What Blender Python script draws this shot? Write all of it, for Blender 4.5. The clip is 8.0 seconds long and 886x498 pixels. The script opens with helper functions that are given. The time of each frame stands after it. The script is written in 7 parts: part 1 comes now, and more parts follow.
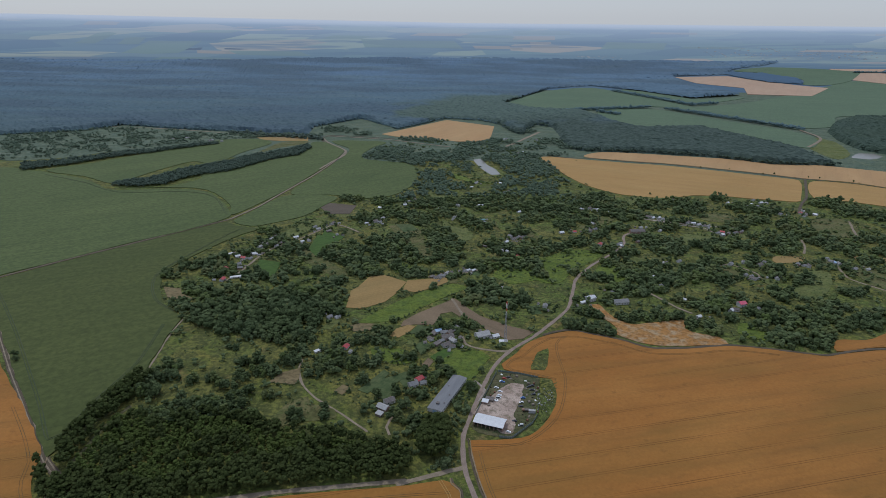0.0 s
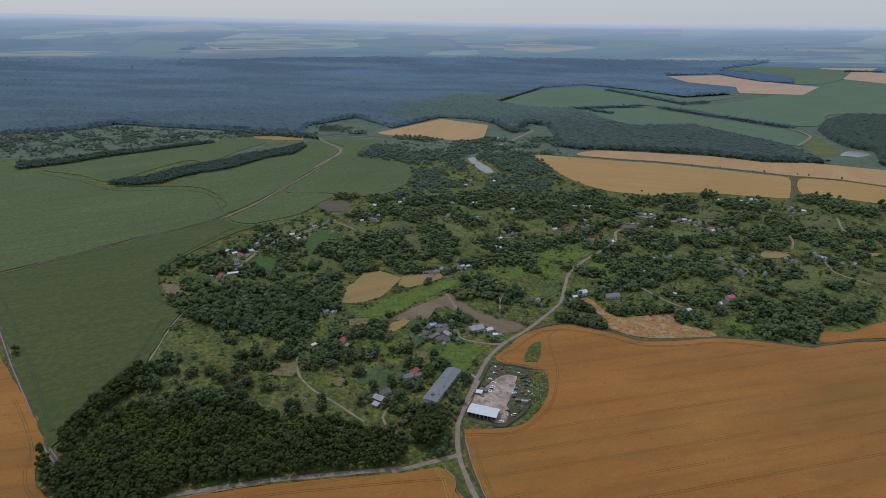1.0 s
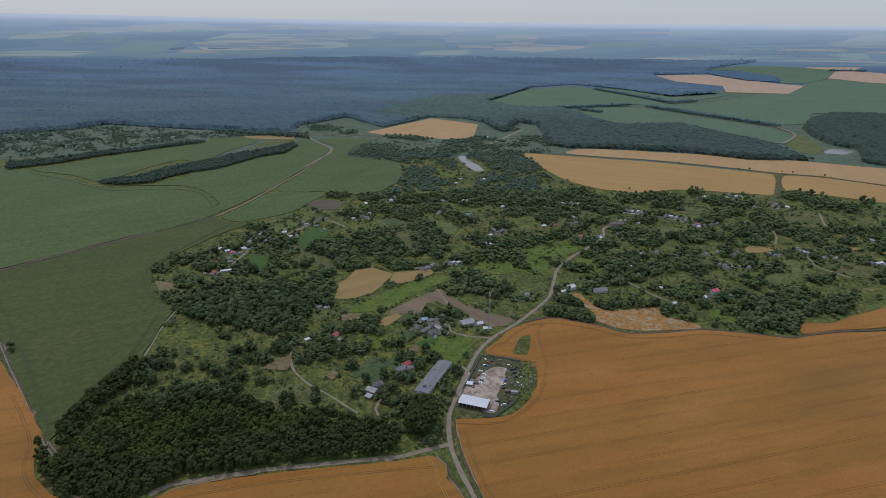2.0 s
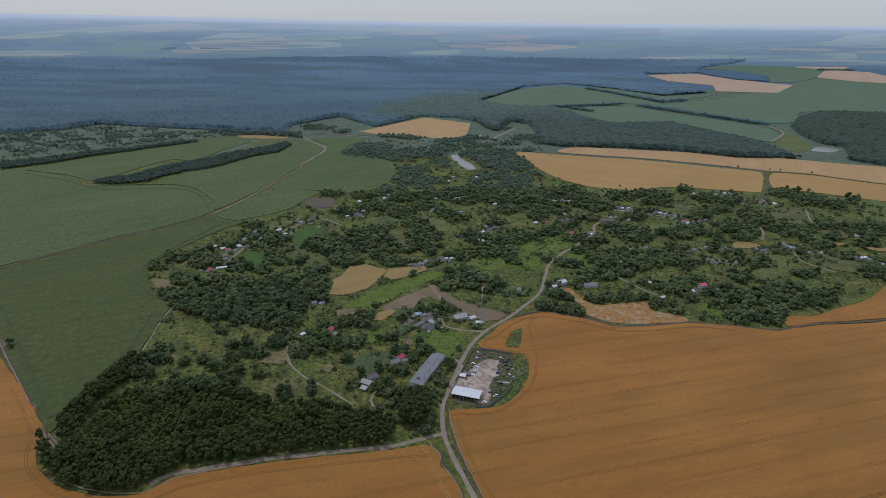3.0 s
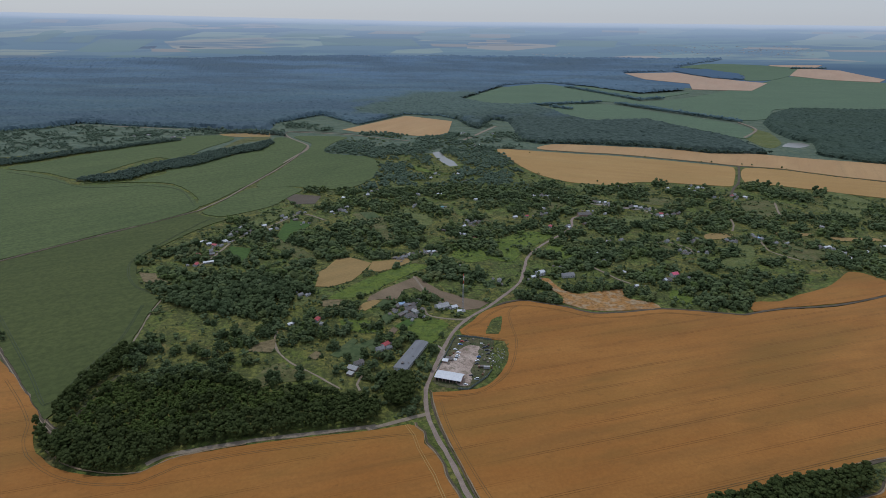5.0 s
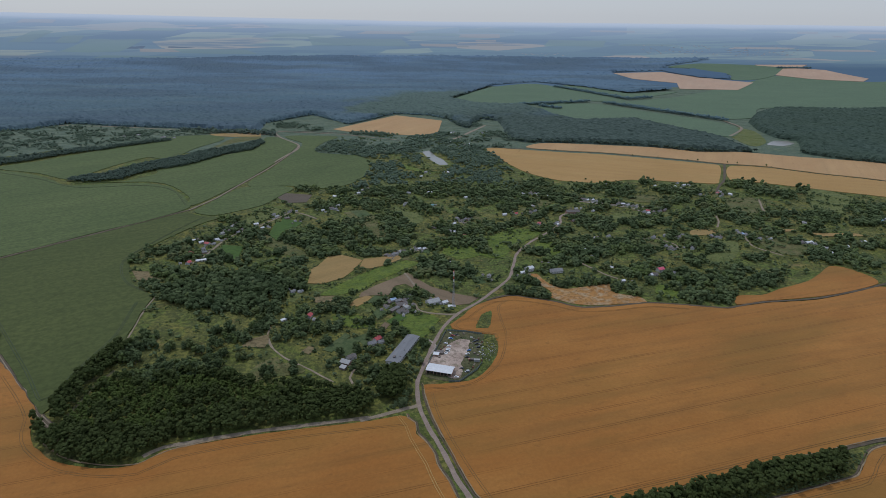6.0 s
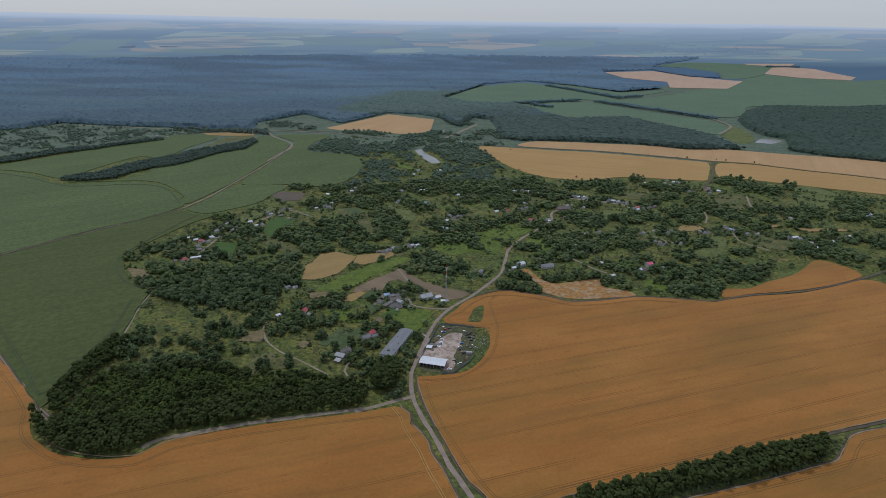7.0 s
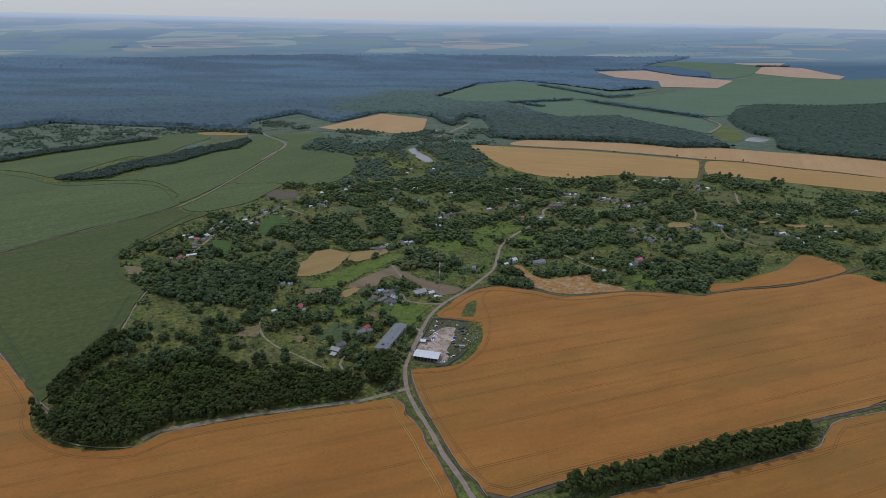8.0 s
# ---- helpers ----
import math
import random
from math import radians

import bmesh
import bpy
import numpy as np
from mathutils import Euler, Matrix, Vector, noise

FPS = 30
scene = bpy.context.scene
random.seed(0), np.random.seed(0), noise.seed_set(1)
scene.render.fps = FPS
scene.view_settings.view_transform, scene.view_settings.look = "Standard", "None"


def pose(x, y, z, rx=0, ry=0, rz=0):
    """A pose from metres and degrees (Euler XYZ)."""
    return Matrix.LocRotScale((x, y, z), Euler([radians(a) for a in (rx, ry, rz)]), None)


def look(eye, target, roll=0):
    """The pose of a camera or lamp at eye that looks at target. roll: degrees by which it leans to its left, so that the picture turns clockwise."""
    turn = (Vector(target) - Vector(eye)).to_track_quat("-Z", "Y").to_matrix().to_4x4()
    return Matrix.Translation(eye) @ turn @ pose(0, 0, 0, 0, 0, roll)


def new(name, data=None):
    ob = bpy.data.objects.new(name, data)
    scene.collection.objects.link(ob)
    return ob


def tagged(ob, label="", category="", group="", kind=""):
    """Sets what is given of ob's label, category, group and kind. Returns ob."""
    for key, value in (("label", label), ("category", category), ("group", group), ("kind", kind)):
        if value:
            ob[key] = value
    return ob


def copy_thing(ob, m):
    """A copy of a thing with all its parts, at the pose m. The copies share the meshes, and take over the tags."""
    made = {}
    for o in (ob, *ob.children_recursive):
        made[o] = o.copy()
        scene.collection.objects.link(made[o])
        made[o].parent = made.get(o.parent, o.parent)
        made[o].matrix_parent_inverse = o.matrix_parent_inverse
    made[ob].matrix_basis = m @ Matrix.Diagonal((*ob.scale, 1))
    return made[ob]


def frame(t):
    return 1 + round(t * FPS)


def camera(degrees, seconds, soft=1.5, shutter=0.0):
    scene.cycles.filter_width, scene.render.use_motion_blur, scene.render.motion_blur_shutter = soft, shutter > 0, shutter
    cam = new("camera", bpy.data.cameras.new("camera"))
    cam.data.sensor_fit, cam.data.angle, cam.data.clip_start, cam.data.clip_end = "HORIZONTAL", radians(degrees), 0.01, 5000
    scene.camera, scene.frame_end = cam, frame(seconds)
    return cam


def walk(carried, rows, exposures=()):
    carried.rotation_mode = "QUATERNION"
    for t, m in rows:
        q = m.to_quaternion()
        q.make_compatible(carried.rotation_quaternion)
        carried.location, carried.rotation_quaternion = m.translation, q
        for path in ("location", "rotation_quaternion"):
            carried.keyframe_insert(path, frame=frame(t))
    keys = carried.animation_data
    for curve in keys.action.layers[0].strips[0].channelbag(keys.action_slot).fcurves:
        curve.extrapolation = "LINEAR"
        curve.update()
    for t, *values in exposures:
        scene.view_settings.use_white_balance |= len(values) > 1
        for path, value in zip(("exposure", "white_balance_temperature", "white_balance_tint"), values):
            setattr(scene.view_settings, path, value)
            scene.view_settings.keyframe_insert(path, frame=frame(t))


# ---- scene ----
cam = camera(71.8, 8.0, 0.45)
PATH = [
    (0, (18.395, -387.465, 319.485), (18.33, -385.596, 318.776), 0.5),
    (0.5, (18.753, -394.02, 319.275), (18.696, -392.151, 318.565), 0.5),
    (1, (19.24, -400.531, 319.447), (19.192, -398.662, 318.737), 0.5),
    (1.5, (19.527, -407.04, 319.422), (19.495, -405.171, 318.712), 0.5),
    (3, (20.417, -427.083, 319.918), (20.42, -425.213, 319.207), 0.5),
    (3.5, (20.558, -433.668, 319.977), (20.574, -431.798, 319.265), 0.5),
    (4, (20.859, -440.401, 320.318), (20.888, -438.532, 319.606), 0.6),
    (4.5, (21.322, -446.963, 320.488), (21.365, -445.094, 319.775), 0.6),
    (6, (21.376, -466.638, 321.147), (21.464, -464.771, 320.434), 0.6),
    (6.5, (21.292, -472.796, 320.913), (21.393, -470.93, 320.2), 0.6),
    (7, (21.19, -479.004, 320.8), (21.301, -477.139, 320.086), 0.6),
    (7.5, (21.342, -485.247, 320.865), (21.463, -483.382, 320.152), 0.6),
    (8, (20.908, -491.691, 320.906), (21.04, -489.828, 320.192), 0.6),
]
walk(cam, [(t, look(eye, target, roll)) for t, eye, target, roll in PATH], [(0.0, -0.63, 5940, 10), (8.0, -0.64, 5940, 10)])

# ---- daylight: high hazy summer sun ahead and to the left ----
SUN_FROM = Vector((-15.0, 23.0, 46.0)).normalized()
world = bpy.data.worlds.new("sky")
scene.world = world
world.use_nodes = True
wn, wl = world.node_tree.nodes, world.node_tree.links
sky = wn.new("ShaderNodeTexSky")
sky.sky_type = "NISHITA"
sky.sun_disc = False
sky.sun_elevation = math.asin(SUN_FROM.z)
sky.sun_rotation = math.atan2(SUN_FROM.x, SUN_FROM.y)
sky.altitude = 300
sky.air_density, sky.dust_density, sky.ozone_density = 1.0, 0.6, 2.0
veil = wn.new("ShaderNodeMix")  # summer haze: the sky is washed out to a pale blue-grey
veil.data_type = "RGBA"
veil.inputs[0].default_value = 0.8
height = wn.new("ShaderNodeTexCoord")
split = wn.new("ShaderNodeSeparateXYZ")
tint = wn.new("ShaderNodeMix")  # warm grey haze low down, paler blue overhead
tint.data_type = "RGBA"
rise = wn.new("ShaderNodeMapRange")
rise.inputs[1].default_value, rise.inputs[2].default_value = 0.0, 0.45
wl.new(height.outputs["Generated"], split.inputs[0])
wl.new(split.outputs[2], rise.inputs[0])
wl.new(rise.outputs[0], tint.inputs[0])
tint.inputs[6].default_value = (5.35, 5.5, 5.75, 1)
tint.inputs[7].default_value = (6.4, 7.1, 8.5, 1)
wl.new(tint.outputs[2], veil.inputs[7])
wl.new(sky.outputs[0], veil.inputs[6])
wl.new(veil.outputs[2], wn["Background"].inputs[0])
wn["Background"].inputs[1].default_value = 0.145
sun = new("sun", bpy.data.lights.new("sun", "SUN"))
sun.data.energy, sun.data.angle, sun.data.color = 2.1, radians(0.8), (1.0, 0.96, 0.90)
sun.matrix_world = look(SUN_FROM * 900, (0, 0, 0))


# ---- materials ----
def rgb(c):
    return (c[0], c[1], c[2], 1.0)


class Nodes:
    """A small builder of node materials."""

    def __init__(self, name, rough=0.9, spec=0.2):
        self.mat = bpy.data.materials.new(name)
        self.mat.use_nodes = True
        self.n, self.l = self.mat.node_tree.nodes, self.mat.node_tree.links
        self.bsdf = self.n["Principled BSDF"]
        self.bsdf.inputs["Roughness"].default_value = rough
        self.bsdf.inputs["Specular IOR Level"].default_value = spec
        self.geo = self.n.new("ShaderNodeNewGeometry")

    def at(self, scale=(1, 1, 1), turn=0.0):
        m = self.n.new("ShaderNodeMapping")
        m.inputs["Scale"].default_value = scale
        m.inputs["Rotation"].default_value = (0, 0, radians(turn))
        m.vector_type = "TEXTURE"
        m.inputs["Scale"].default_value = tuple(1 / s for s in scale)
        self.l.new(self.geo.outputs["Position"], m.inputs["Vector"])
        return m.outputs[0]

    def noise(self, scale, where=None, detail=4, rough=0.6, dist=0.0):
        k = self.n.new("ShaderNodeTexNoise")
        k.inputs["Scale"].default_value = scale
        k.inputs["Detail"].default_value = detail
        k.inputs["Roughness"].default_value = rough
        k.inputs["Distortion"].default_value = dist
        self.l.new(where or self.geo.outputs["Position"], k.inputs["Vector"])
        return k.outputs["Fac"]

    def voronoi(self, scale, where=None, what="Color"):
        k = self.n.new("ShaderNodeTexVoronoi")
        k.inputs["Scale"].default_value = scale
        self.l.new(where or self.geo.outputs["Position"], k.inputs["Vector"])
        return k.outputs[what]

    def ramp(self, fac, *stops):
        r = self.n.new("ShaderNodeValToRGB")
        e = r.color_ramp.elements
        while len(e) < len(stops):
            e.new(0.5)
        for i, (p, c) in enumerate(stops):
            e[i].position = p
            e[i].color = rgb(c) if isinstance(c, tuple) else (c, c, c, 1)
        self.l.new(fac, r.inputs[0])
        return r.outputs[0]

    def mix(self, fac, a, b, mode="MIX"):
        m = self.n.new("ShaderNodeMix")
        m.data_type, m.blend_type = "RGBA", mode
        for sock, v in ((m.inputs[0], fac), (m.inputs[6], a), (m.inputs[7], b)):
            if isinstance(v, bpy.types.NodeSocket):
                self.l.new(v, sock)
            elif isinstance(v, tuple):
                sock.default_value = rgb(v)
            else:
                sock.default_value = v
        return m.outputs[2]

    def math(self, op, a, b=0.0):
        m = self.n.new("ShaderNodeMath")
        m.operation = op
        for i, v in enumerate((a, b)):
            if isinstance(v, bpy.types.NodeSocket):
                self.l.new(v, m.inputs[i])
            else:
                m.inputs[i].default_value = v
        return m.outputs[0]

    def axis(self, vec, i):
        s = self.n.new("ShaderNodeSeparateXYZ")
        self.l.new(vec, s.inputs[0])
        return s.outputs[i]

    def stripes(self, turn, pitch, width, wobble=0.0, shift=0.0):
        """Thin parallel lines: 1 on a line, 0 between."""
        v = self.axis(self.at((1, 1, 1), turn), 1)
        if wobble:
            v = self.math("ADD", v, self.math("MULTIPLY", self.noise(0.008, detail=1), wobble))
        f = self.math("FRACT", self.math("DIVIDE", self.math("ADD", v, shift), pitch))
        return self.math("LESS_THAN", f, width / pitch)

    def bump(self, height, strength, distance):
        b = self.n.new("ShaderNodeBump")
        b.inputs["Strength"].default_value = strength
        b.inputs["Distance"].default_value = distance
        self.l.new(height, b.inputs["Height"])
        self.l.new(b.outputs[0], self.bsdf.inputs["Normal"])

    def done(self, colour):
        if isinstance(colour, tuple):
            self.bsdf.inputs["Base Color"].default_value = rgb(colour)
        else:
            self.l.new(colour, self.bsdf.inputs["Base Color"])
        return self.mat


def wheat(name, a, b, c, turn, pitch=26.0, lines=0.55):
    m = Nodes(name)
    m.bsdf.inputs["Sheen Weight"].default_value = 0.11  # the straw shines when seen along the ground
    m.bsdf.inputs["Sheen Roughness"].default_value = 0.5
    m.bsdf.inputs["Sheen Tint"].default_value = (1.0, 0.72, 0.38, 1.0)
    big = m.noise(0.006, m.at((1, 2.5, 1), turn), 4)
    fine = m.noise(0.35, detail=4, rough=0.7)
    blot = m.noise(0.045, m.at((0.5, 1.3, 1), turn), 6, 0.65)
    col = m.mix(m.ramp(big, (0.35, 0.0), (0.68, 1.0)), a, b)
    streak = m.noise(0.03, m.at((0.12, 1.6, 1), turn), 4)
    col = m.mix(m.math("MULTIPLY", m.ramp(streak, (0.46, 0.0), (0.70, 1.0)), 0.5), col, c)
    col = m.mix(m.math("MULTIPLY", m.ramp(fine, (0.36, 0.0), (0.66, 1.0)), 0.34), col, tuple(0.62 * v for v in a))
    col = m.mix(m.math("MULTIPLY", m.ramp(blot, (0.52, 0.0), (0.68, 1.0)), 0.2), col, tuple(0.68 * v for v in c))
    green = m.ramp(m.noise(0.008, m.at((0.45, 1.5, 1), turn), 5, 0.6), (0.48, 0.0), (0.66, 1.0))  # unripe, weedy stretches
    col = m.mix(m.math("MULTIPLY", green, 0.6 * lines), col, (0.66 * a[0], 0.90 * a[1], 0.95 * a[2]))
    spots = m.ramp(m.noise(0.11, m.at((0.6, 1.2, 1), turn), 5, 0.7), (0.60, 0.0), (0.70, 1.0))
    col = m.mix(m.math("MULTIPLY", spots, 0.3), col, tuple(0.55 * v for v in c))
    tram = m.math("MAXIMUM", m.stripes(turn, pitch, 0.5, 1.2, 1.9), m.stripes(turn, pitch, 0.5, 1.2, -0.1))
    broken = m.ramp(m.noise(0.014, m.at((0.5, 2, 1), turn), 3), (0.36, 0.0), (0.58, 1.0))
    weak = m.math("MULTIPLY", m.math("MULTIPLY", tram, broken), lines)
    col = m.mix(weak, col, tuple(0.45 * v for v in a))
    m.bump(fine, 0.5, 0.5)
    return m.done(col)


def crop(name, a, b, turn, pitch=28.0):
    m = Nodes(name)
    big = m.noise(0.004, m.at((1, 2, 1), turn), 5)
    fine = m.noise(0.16, detail=6, rough=0.7)
    rows = m.noise(0.05, m.at((0.08, 2.2, 1), turn), 4)
    col = m.mix(m.ramp(big, (0.3, 0.0), (0.7, 1.0)), a, b)
    col = m.mix(m.math("MULTIPLY", m.ramp(rows, (0.42, 0.0), (0.64, 1.0)), 0.38), col, tuple(0.7 * v for v in a))
    col = m.mix(m.math("MULTIPLY", m.ramp(fine, (0.42, 0.0), (0.60, 1.0)), 0.58), col, tuple(0.58 * v for v in a))
    lodged = m.ramp(m.noise(0.03, m.at((0.35, 1.2, 1), turn + 35), 6, 0.7, 1.5), (0.60, 0.0), (0.66, 1.0))
    col = m.mix(m.math("MULTIPLY", lodged, 0.4), col, tuple(0.5 * v for v in a))
    tram = m.stripes(turn, pitch, 0.7, 4)
    weak = m.math("MULTIPLY", m.math("MULTIPLY", tram, m.ramp(m.noise(0.02), (0.42, 0.0), (0.6, 1.0))), 0.35)
    col = m.mix(weak, col, tuple(0.45 * v for v in a))
    m.bump(fine, 0.4, 0.4)
    return m.done(col)


def leafy(name, a, b, c, patch=0.02):
    """Foliage: clumps of varied green."""
    m = Nodes(name, 0.85, 0.15)
    isle = m.geo.outputs["Random Per Island"]
    col = m.mix(m.ramp(isle, (0.0, 0.0), (1.0, 1.0)), a, b)
    col = m.mix(m.ramp(m.noise(patch, detail=3), (0.42, 0.0), (0.68, 1.0)), col, c)
    grain = m.noise(1.3, detail=4, rough=0.75)
    col = m.mix(m.math("MULTIPLY", m.ramp(grain, (0.42, 0.0), (0.6, 1.0)), 0.5), col, tuple(0.5 * v for v in a))
    m.bump(grain, 0.6, 0.6)
    m.done(col)
    through_light = m.n.new("ShaderNodeBsdfTranslucent")  # sunlight that passes through the leaves
    m.l.new(col, through_light.inputs[0])
    both = m.n.new("ShaderNodeMixShader")
    both.inputs[0].default_value = 0.3
    m.l.new(m.bsdf.outputs[0], both.inputs[1])
    m.l.new(through_light.outputs[0], both.inputs[2])
    m.l.new(both.outputs[0], m.n["Material Output"].inputs[0])
    return m.mat


def plain(name, a, b, scale=0.4, rough=0.8, spec=0.2, bump=0.2, metal=0.0):
    m = Nodes(name, rough, spec)
    m.bsdf.inputs["Metallic"].default_value = metal
    n1 = m.noise(scale, detail=5)
    n2 = m.noise(scale * 9, detail=5, rough=0.7)
    col = m.mix(m.ramp(n1, (0.35, 0.0), (0.65, 1.0)), a, b)
    col = m.mix(m.math("MULTIPLY", m.ramp(n2, (0.4, 0.0), (0.65, 1.0)), 0.45), col, tuple(0.6 * v for v in a))
    if bump:
        m.bump(n2, bump, 0.05)
    return m.done(col)


def meadow(name):
    """Rough grazing: parcels, tufts, dry spots and tall weeds."""
    m = Nodes(name)
    big = m.noise(0.010, detail=5, dist=0.4)
    mid = m.noise(0.065, detail=6, rough=0.65)
    tuft = m.noise(0.22, detail=5, rough=0.7)
    fine = m.noise(0.8, detail=3)
    col = m.ramp(big, (0.28, (0.065, 0.086, 0.020)), (0.42, (0.120, 0.130, 0.024)), (0.50, (0.160, 0.143, 0.033)), (0.58, (0.100, 0.119, 0.022)), (0.72, (0.072, 0.104, 0.020)))
    patch = m.voronoi(0.026, m.at((1, 0.6, 1), 25))
    col = m.mix(m.ramp(m.axis(patch, 1), (0.55, 0.0), (0.62, 0.6)), col, (0.136, 0.134, 0.035))
    col = m.mix(m.ramp(m.axis(patch, 2), (0.60, 0.0), (0.68, 0.7)), col, (0.093, 0.132, 0.028))
    col = m.mix(m.math("MULTIPLY", m.ramp(mid, (0.46, 0.0), (0.55, 1.0)), 0.8), col, (0.060, 0.068, 0.019))
    col = m.mix(m.math("MULTIPLY", m.ramp(m.noise(0.035, m.at((1, 1, 1), 40), 5), (0.6, 0.0), (0.70, 1.0)), 0.6), col, (0.235, 0.160, 0.069))
    col = m.mix(m.math("MULTIPLY", m.ramp(tuft, (0.48, 0.0), (0.57, 1.0)), 0.75), col, (0.044, 0.051, 0.013))
    col = m.mix(m.math("MULTIPLY", m.ramp(tuft, (0.36, 1.0), (0.46, 0.0)), 0.6), col, (0.186, 0.172, 0.044))
    hills = m.math("ADD", m.math("MULTIPLY", m.noise(0.013, detail=2), 22.0), m.math("MULTIPLY", m.math("ADD", tuft, fine), 0.8))
    m.bump(hills, 1.0, 1.0)
    return m.done(col)


M_MEADOW = meadow("meadow_grass")
M_WHEAT = wheat("ripe_wheat", (0.262, 0.104, 0.019), (0.328, 0.144, 0.031), (0.140, 0.072, 0.017), 15.2, 22.5, 0.9)
M_WHEAT_UP = wheat("pale_wheat", (0.318, 0.183, 0.058), (0.368, 0.220, 0.076), (0.268, 0.160, 0.055), -20, 30, 0.25)
M_STUBBLE = wheat("cut_stubble", (0.356, 0.208, 0.091), (0.406, 0.252, 0.114), (0.327, 0.200, 0.095), 62, 22, 0.35)
# far copy of the stubble, paled and blued with painted haze
M_STUBBLE_HAZED = wheat("hazy_stubble", (0.375, 0.245, 0.167), (0.420, 0.285, 0.197), (0.345, 0.235, 0.167), 62, 22, 0.25)
M_TAN = wheat("dry_stubble", (0.257, 0.164, 0.058), (0.319, 0.208, 0.077), (0.195, 0.133, 0.047), 30, 5, 0.5)
M_SOIL = wheat("ploughed_soil", (0.145, 0.101, 0.065), (0.207, 0.150, 0.091), (0.104, 0.083, 0.046), -42, 5, 0.4)
M_EARTH = wheat("dug_dark_earth", (0.078, 0.062, 0.048), (0.105, 0.085, 0.066), (0.060, 0.050, 0.036), 20, 4, 0.4)
M_CROP = crop("green_crop", (0.063, 0.080, 0.021), (0.082, 0.096, 0.026), 28)
M_CROP_N = crop("maize_crop", (0.076, 0.103, 0.033), (0.101, 0.126, 0.042), 35)
# far crop whose colour holds some haze blue
M_BEET_HAZED = crop("hazed_beet_crop", (0.096, 0.143, 0.082), (0.114, 0.162, 0.090), -15, 40)
M_ROWS = crop("vegetable_rows", (0.045, 0.085, 0.025), (0.12, 0.12, 0.055), 60, 3.0)
M_LAWN = crop("clover", (0.053, 0.098, 0.019), (0.063, 0.109, 0.021), 20, 12)


def grassy(name, a, b, c):
    m = Nodes(name)
    fine = m.noise(0.25, detail=6, rough=0.7)
    col = m.mix(m.ramp(m.noise(0.025, detail=5, dist=0.5), (0.35, 0.0), (0.62, 1.0)), a, b)
    col = m.mix(m.math("MULTIPLY", m.ramp(m.noise(0.09, detail=5), (0.46, 0.0), (0.62, 1.0)), 0.8), col, c)
    col = m.mix(m.math("MULTIPLY", m.ramp(fine, (0.46, 0.0), (0.62, 1.0)), 0.7), col, tuple(0.42 * v for v in a))
    m.bump(m.math("ADD", m.math("MULTIPLY", m.noise(0.013, detail=2), 22.0), fine), 1.0, 1.0)
    return m.done(col)


M_PASTURE = grassy("dry_pasture", (0.105, 0.105, 0.036), (0.135, 0.120, 0.047), (0.075, 0.095, 0.025))
M_BRIGHT = grassy("bright_grass", (0.099, 0.136, 0.021), (0.124, 0.155, 0.024), (0.066, 0.099, 0.019))
M_LEA = grassy("pale_meadow", (0.111, 0.127, 0.037), (0.133, 0.143, 0.045), (0.084, 0.106, 0.028))
# far rough grass, dulled and blued: haze painted into its colour
M_SCRUB_HAZED = grassy("scrubland", (0.086, 0.120, 0.076), (0.123, 0.146, 0.089), (0.067, 0.099, 0.070))
M_DRYGRASS = grassy("dry_bare_grass", (0.170, 0.128, 0.062), (0.200, 0.152, 0.076), (0.130, 0.110, 0.050))
M_TRAMPLED = grassy("trampled_weeds", (0.082, 0.084, 0.034), (0.118, 0.102, 0.052), (0.050, 0.062, 0.024))
M_WEEDY = grassy("weedy_wheat", (0.30, 0.142, 0.040), (0.33, 0.175, 0.058), (0.33, 0.26, 0.16))
# village leaves: base colours a little bluer, as thin painted haze
M_LEAF = leafy("broadleaf", (0.111, 0.150, 0.061), (0.175, 0.217, 0.087), (0.135, 0.170, 0.081))
M_LEAF_DARK = leafy("dark_broadleaf", (0.073, 0.101, 0.039), (0.117, 0.150, 0.059), (0.087, 0.121, 0.052))
M_LEAF_LIGHT = leafy("light_shrub", (0.126, 0.171, 0.048), (0.162, 0.200, 0.074), (0.177, 0.186, 0.082))
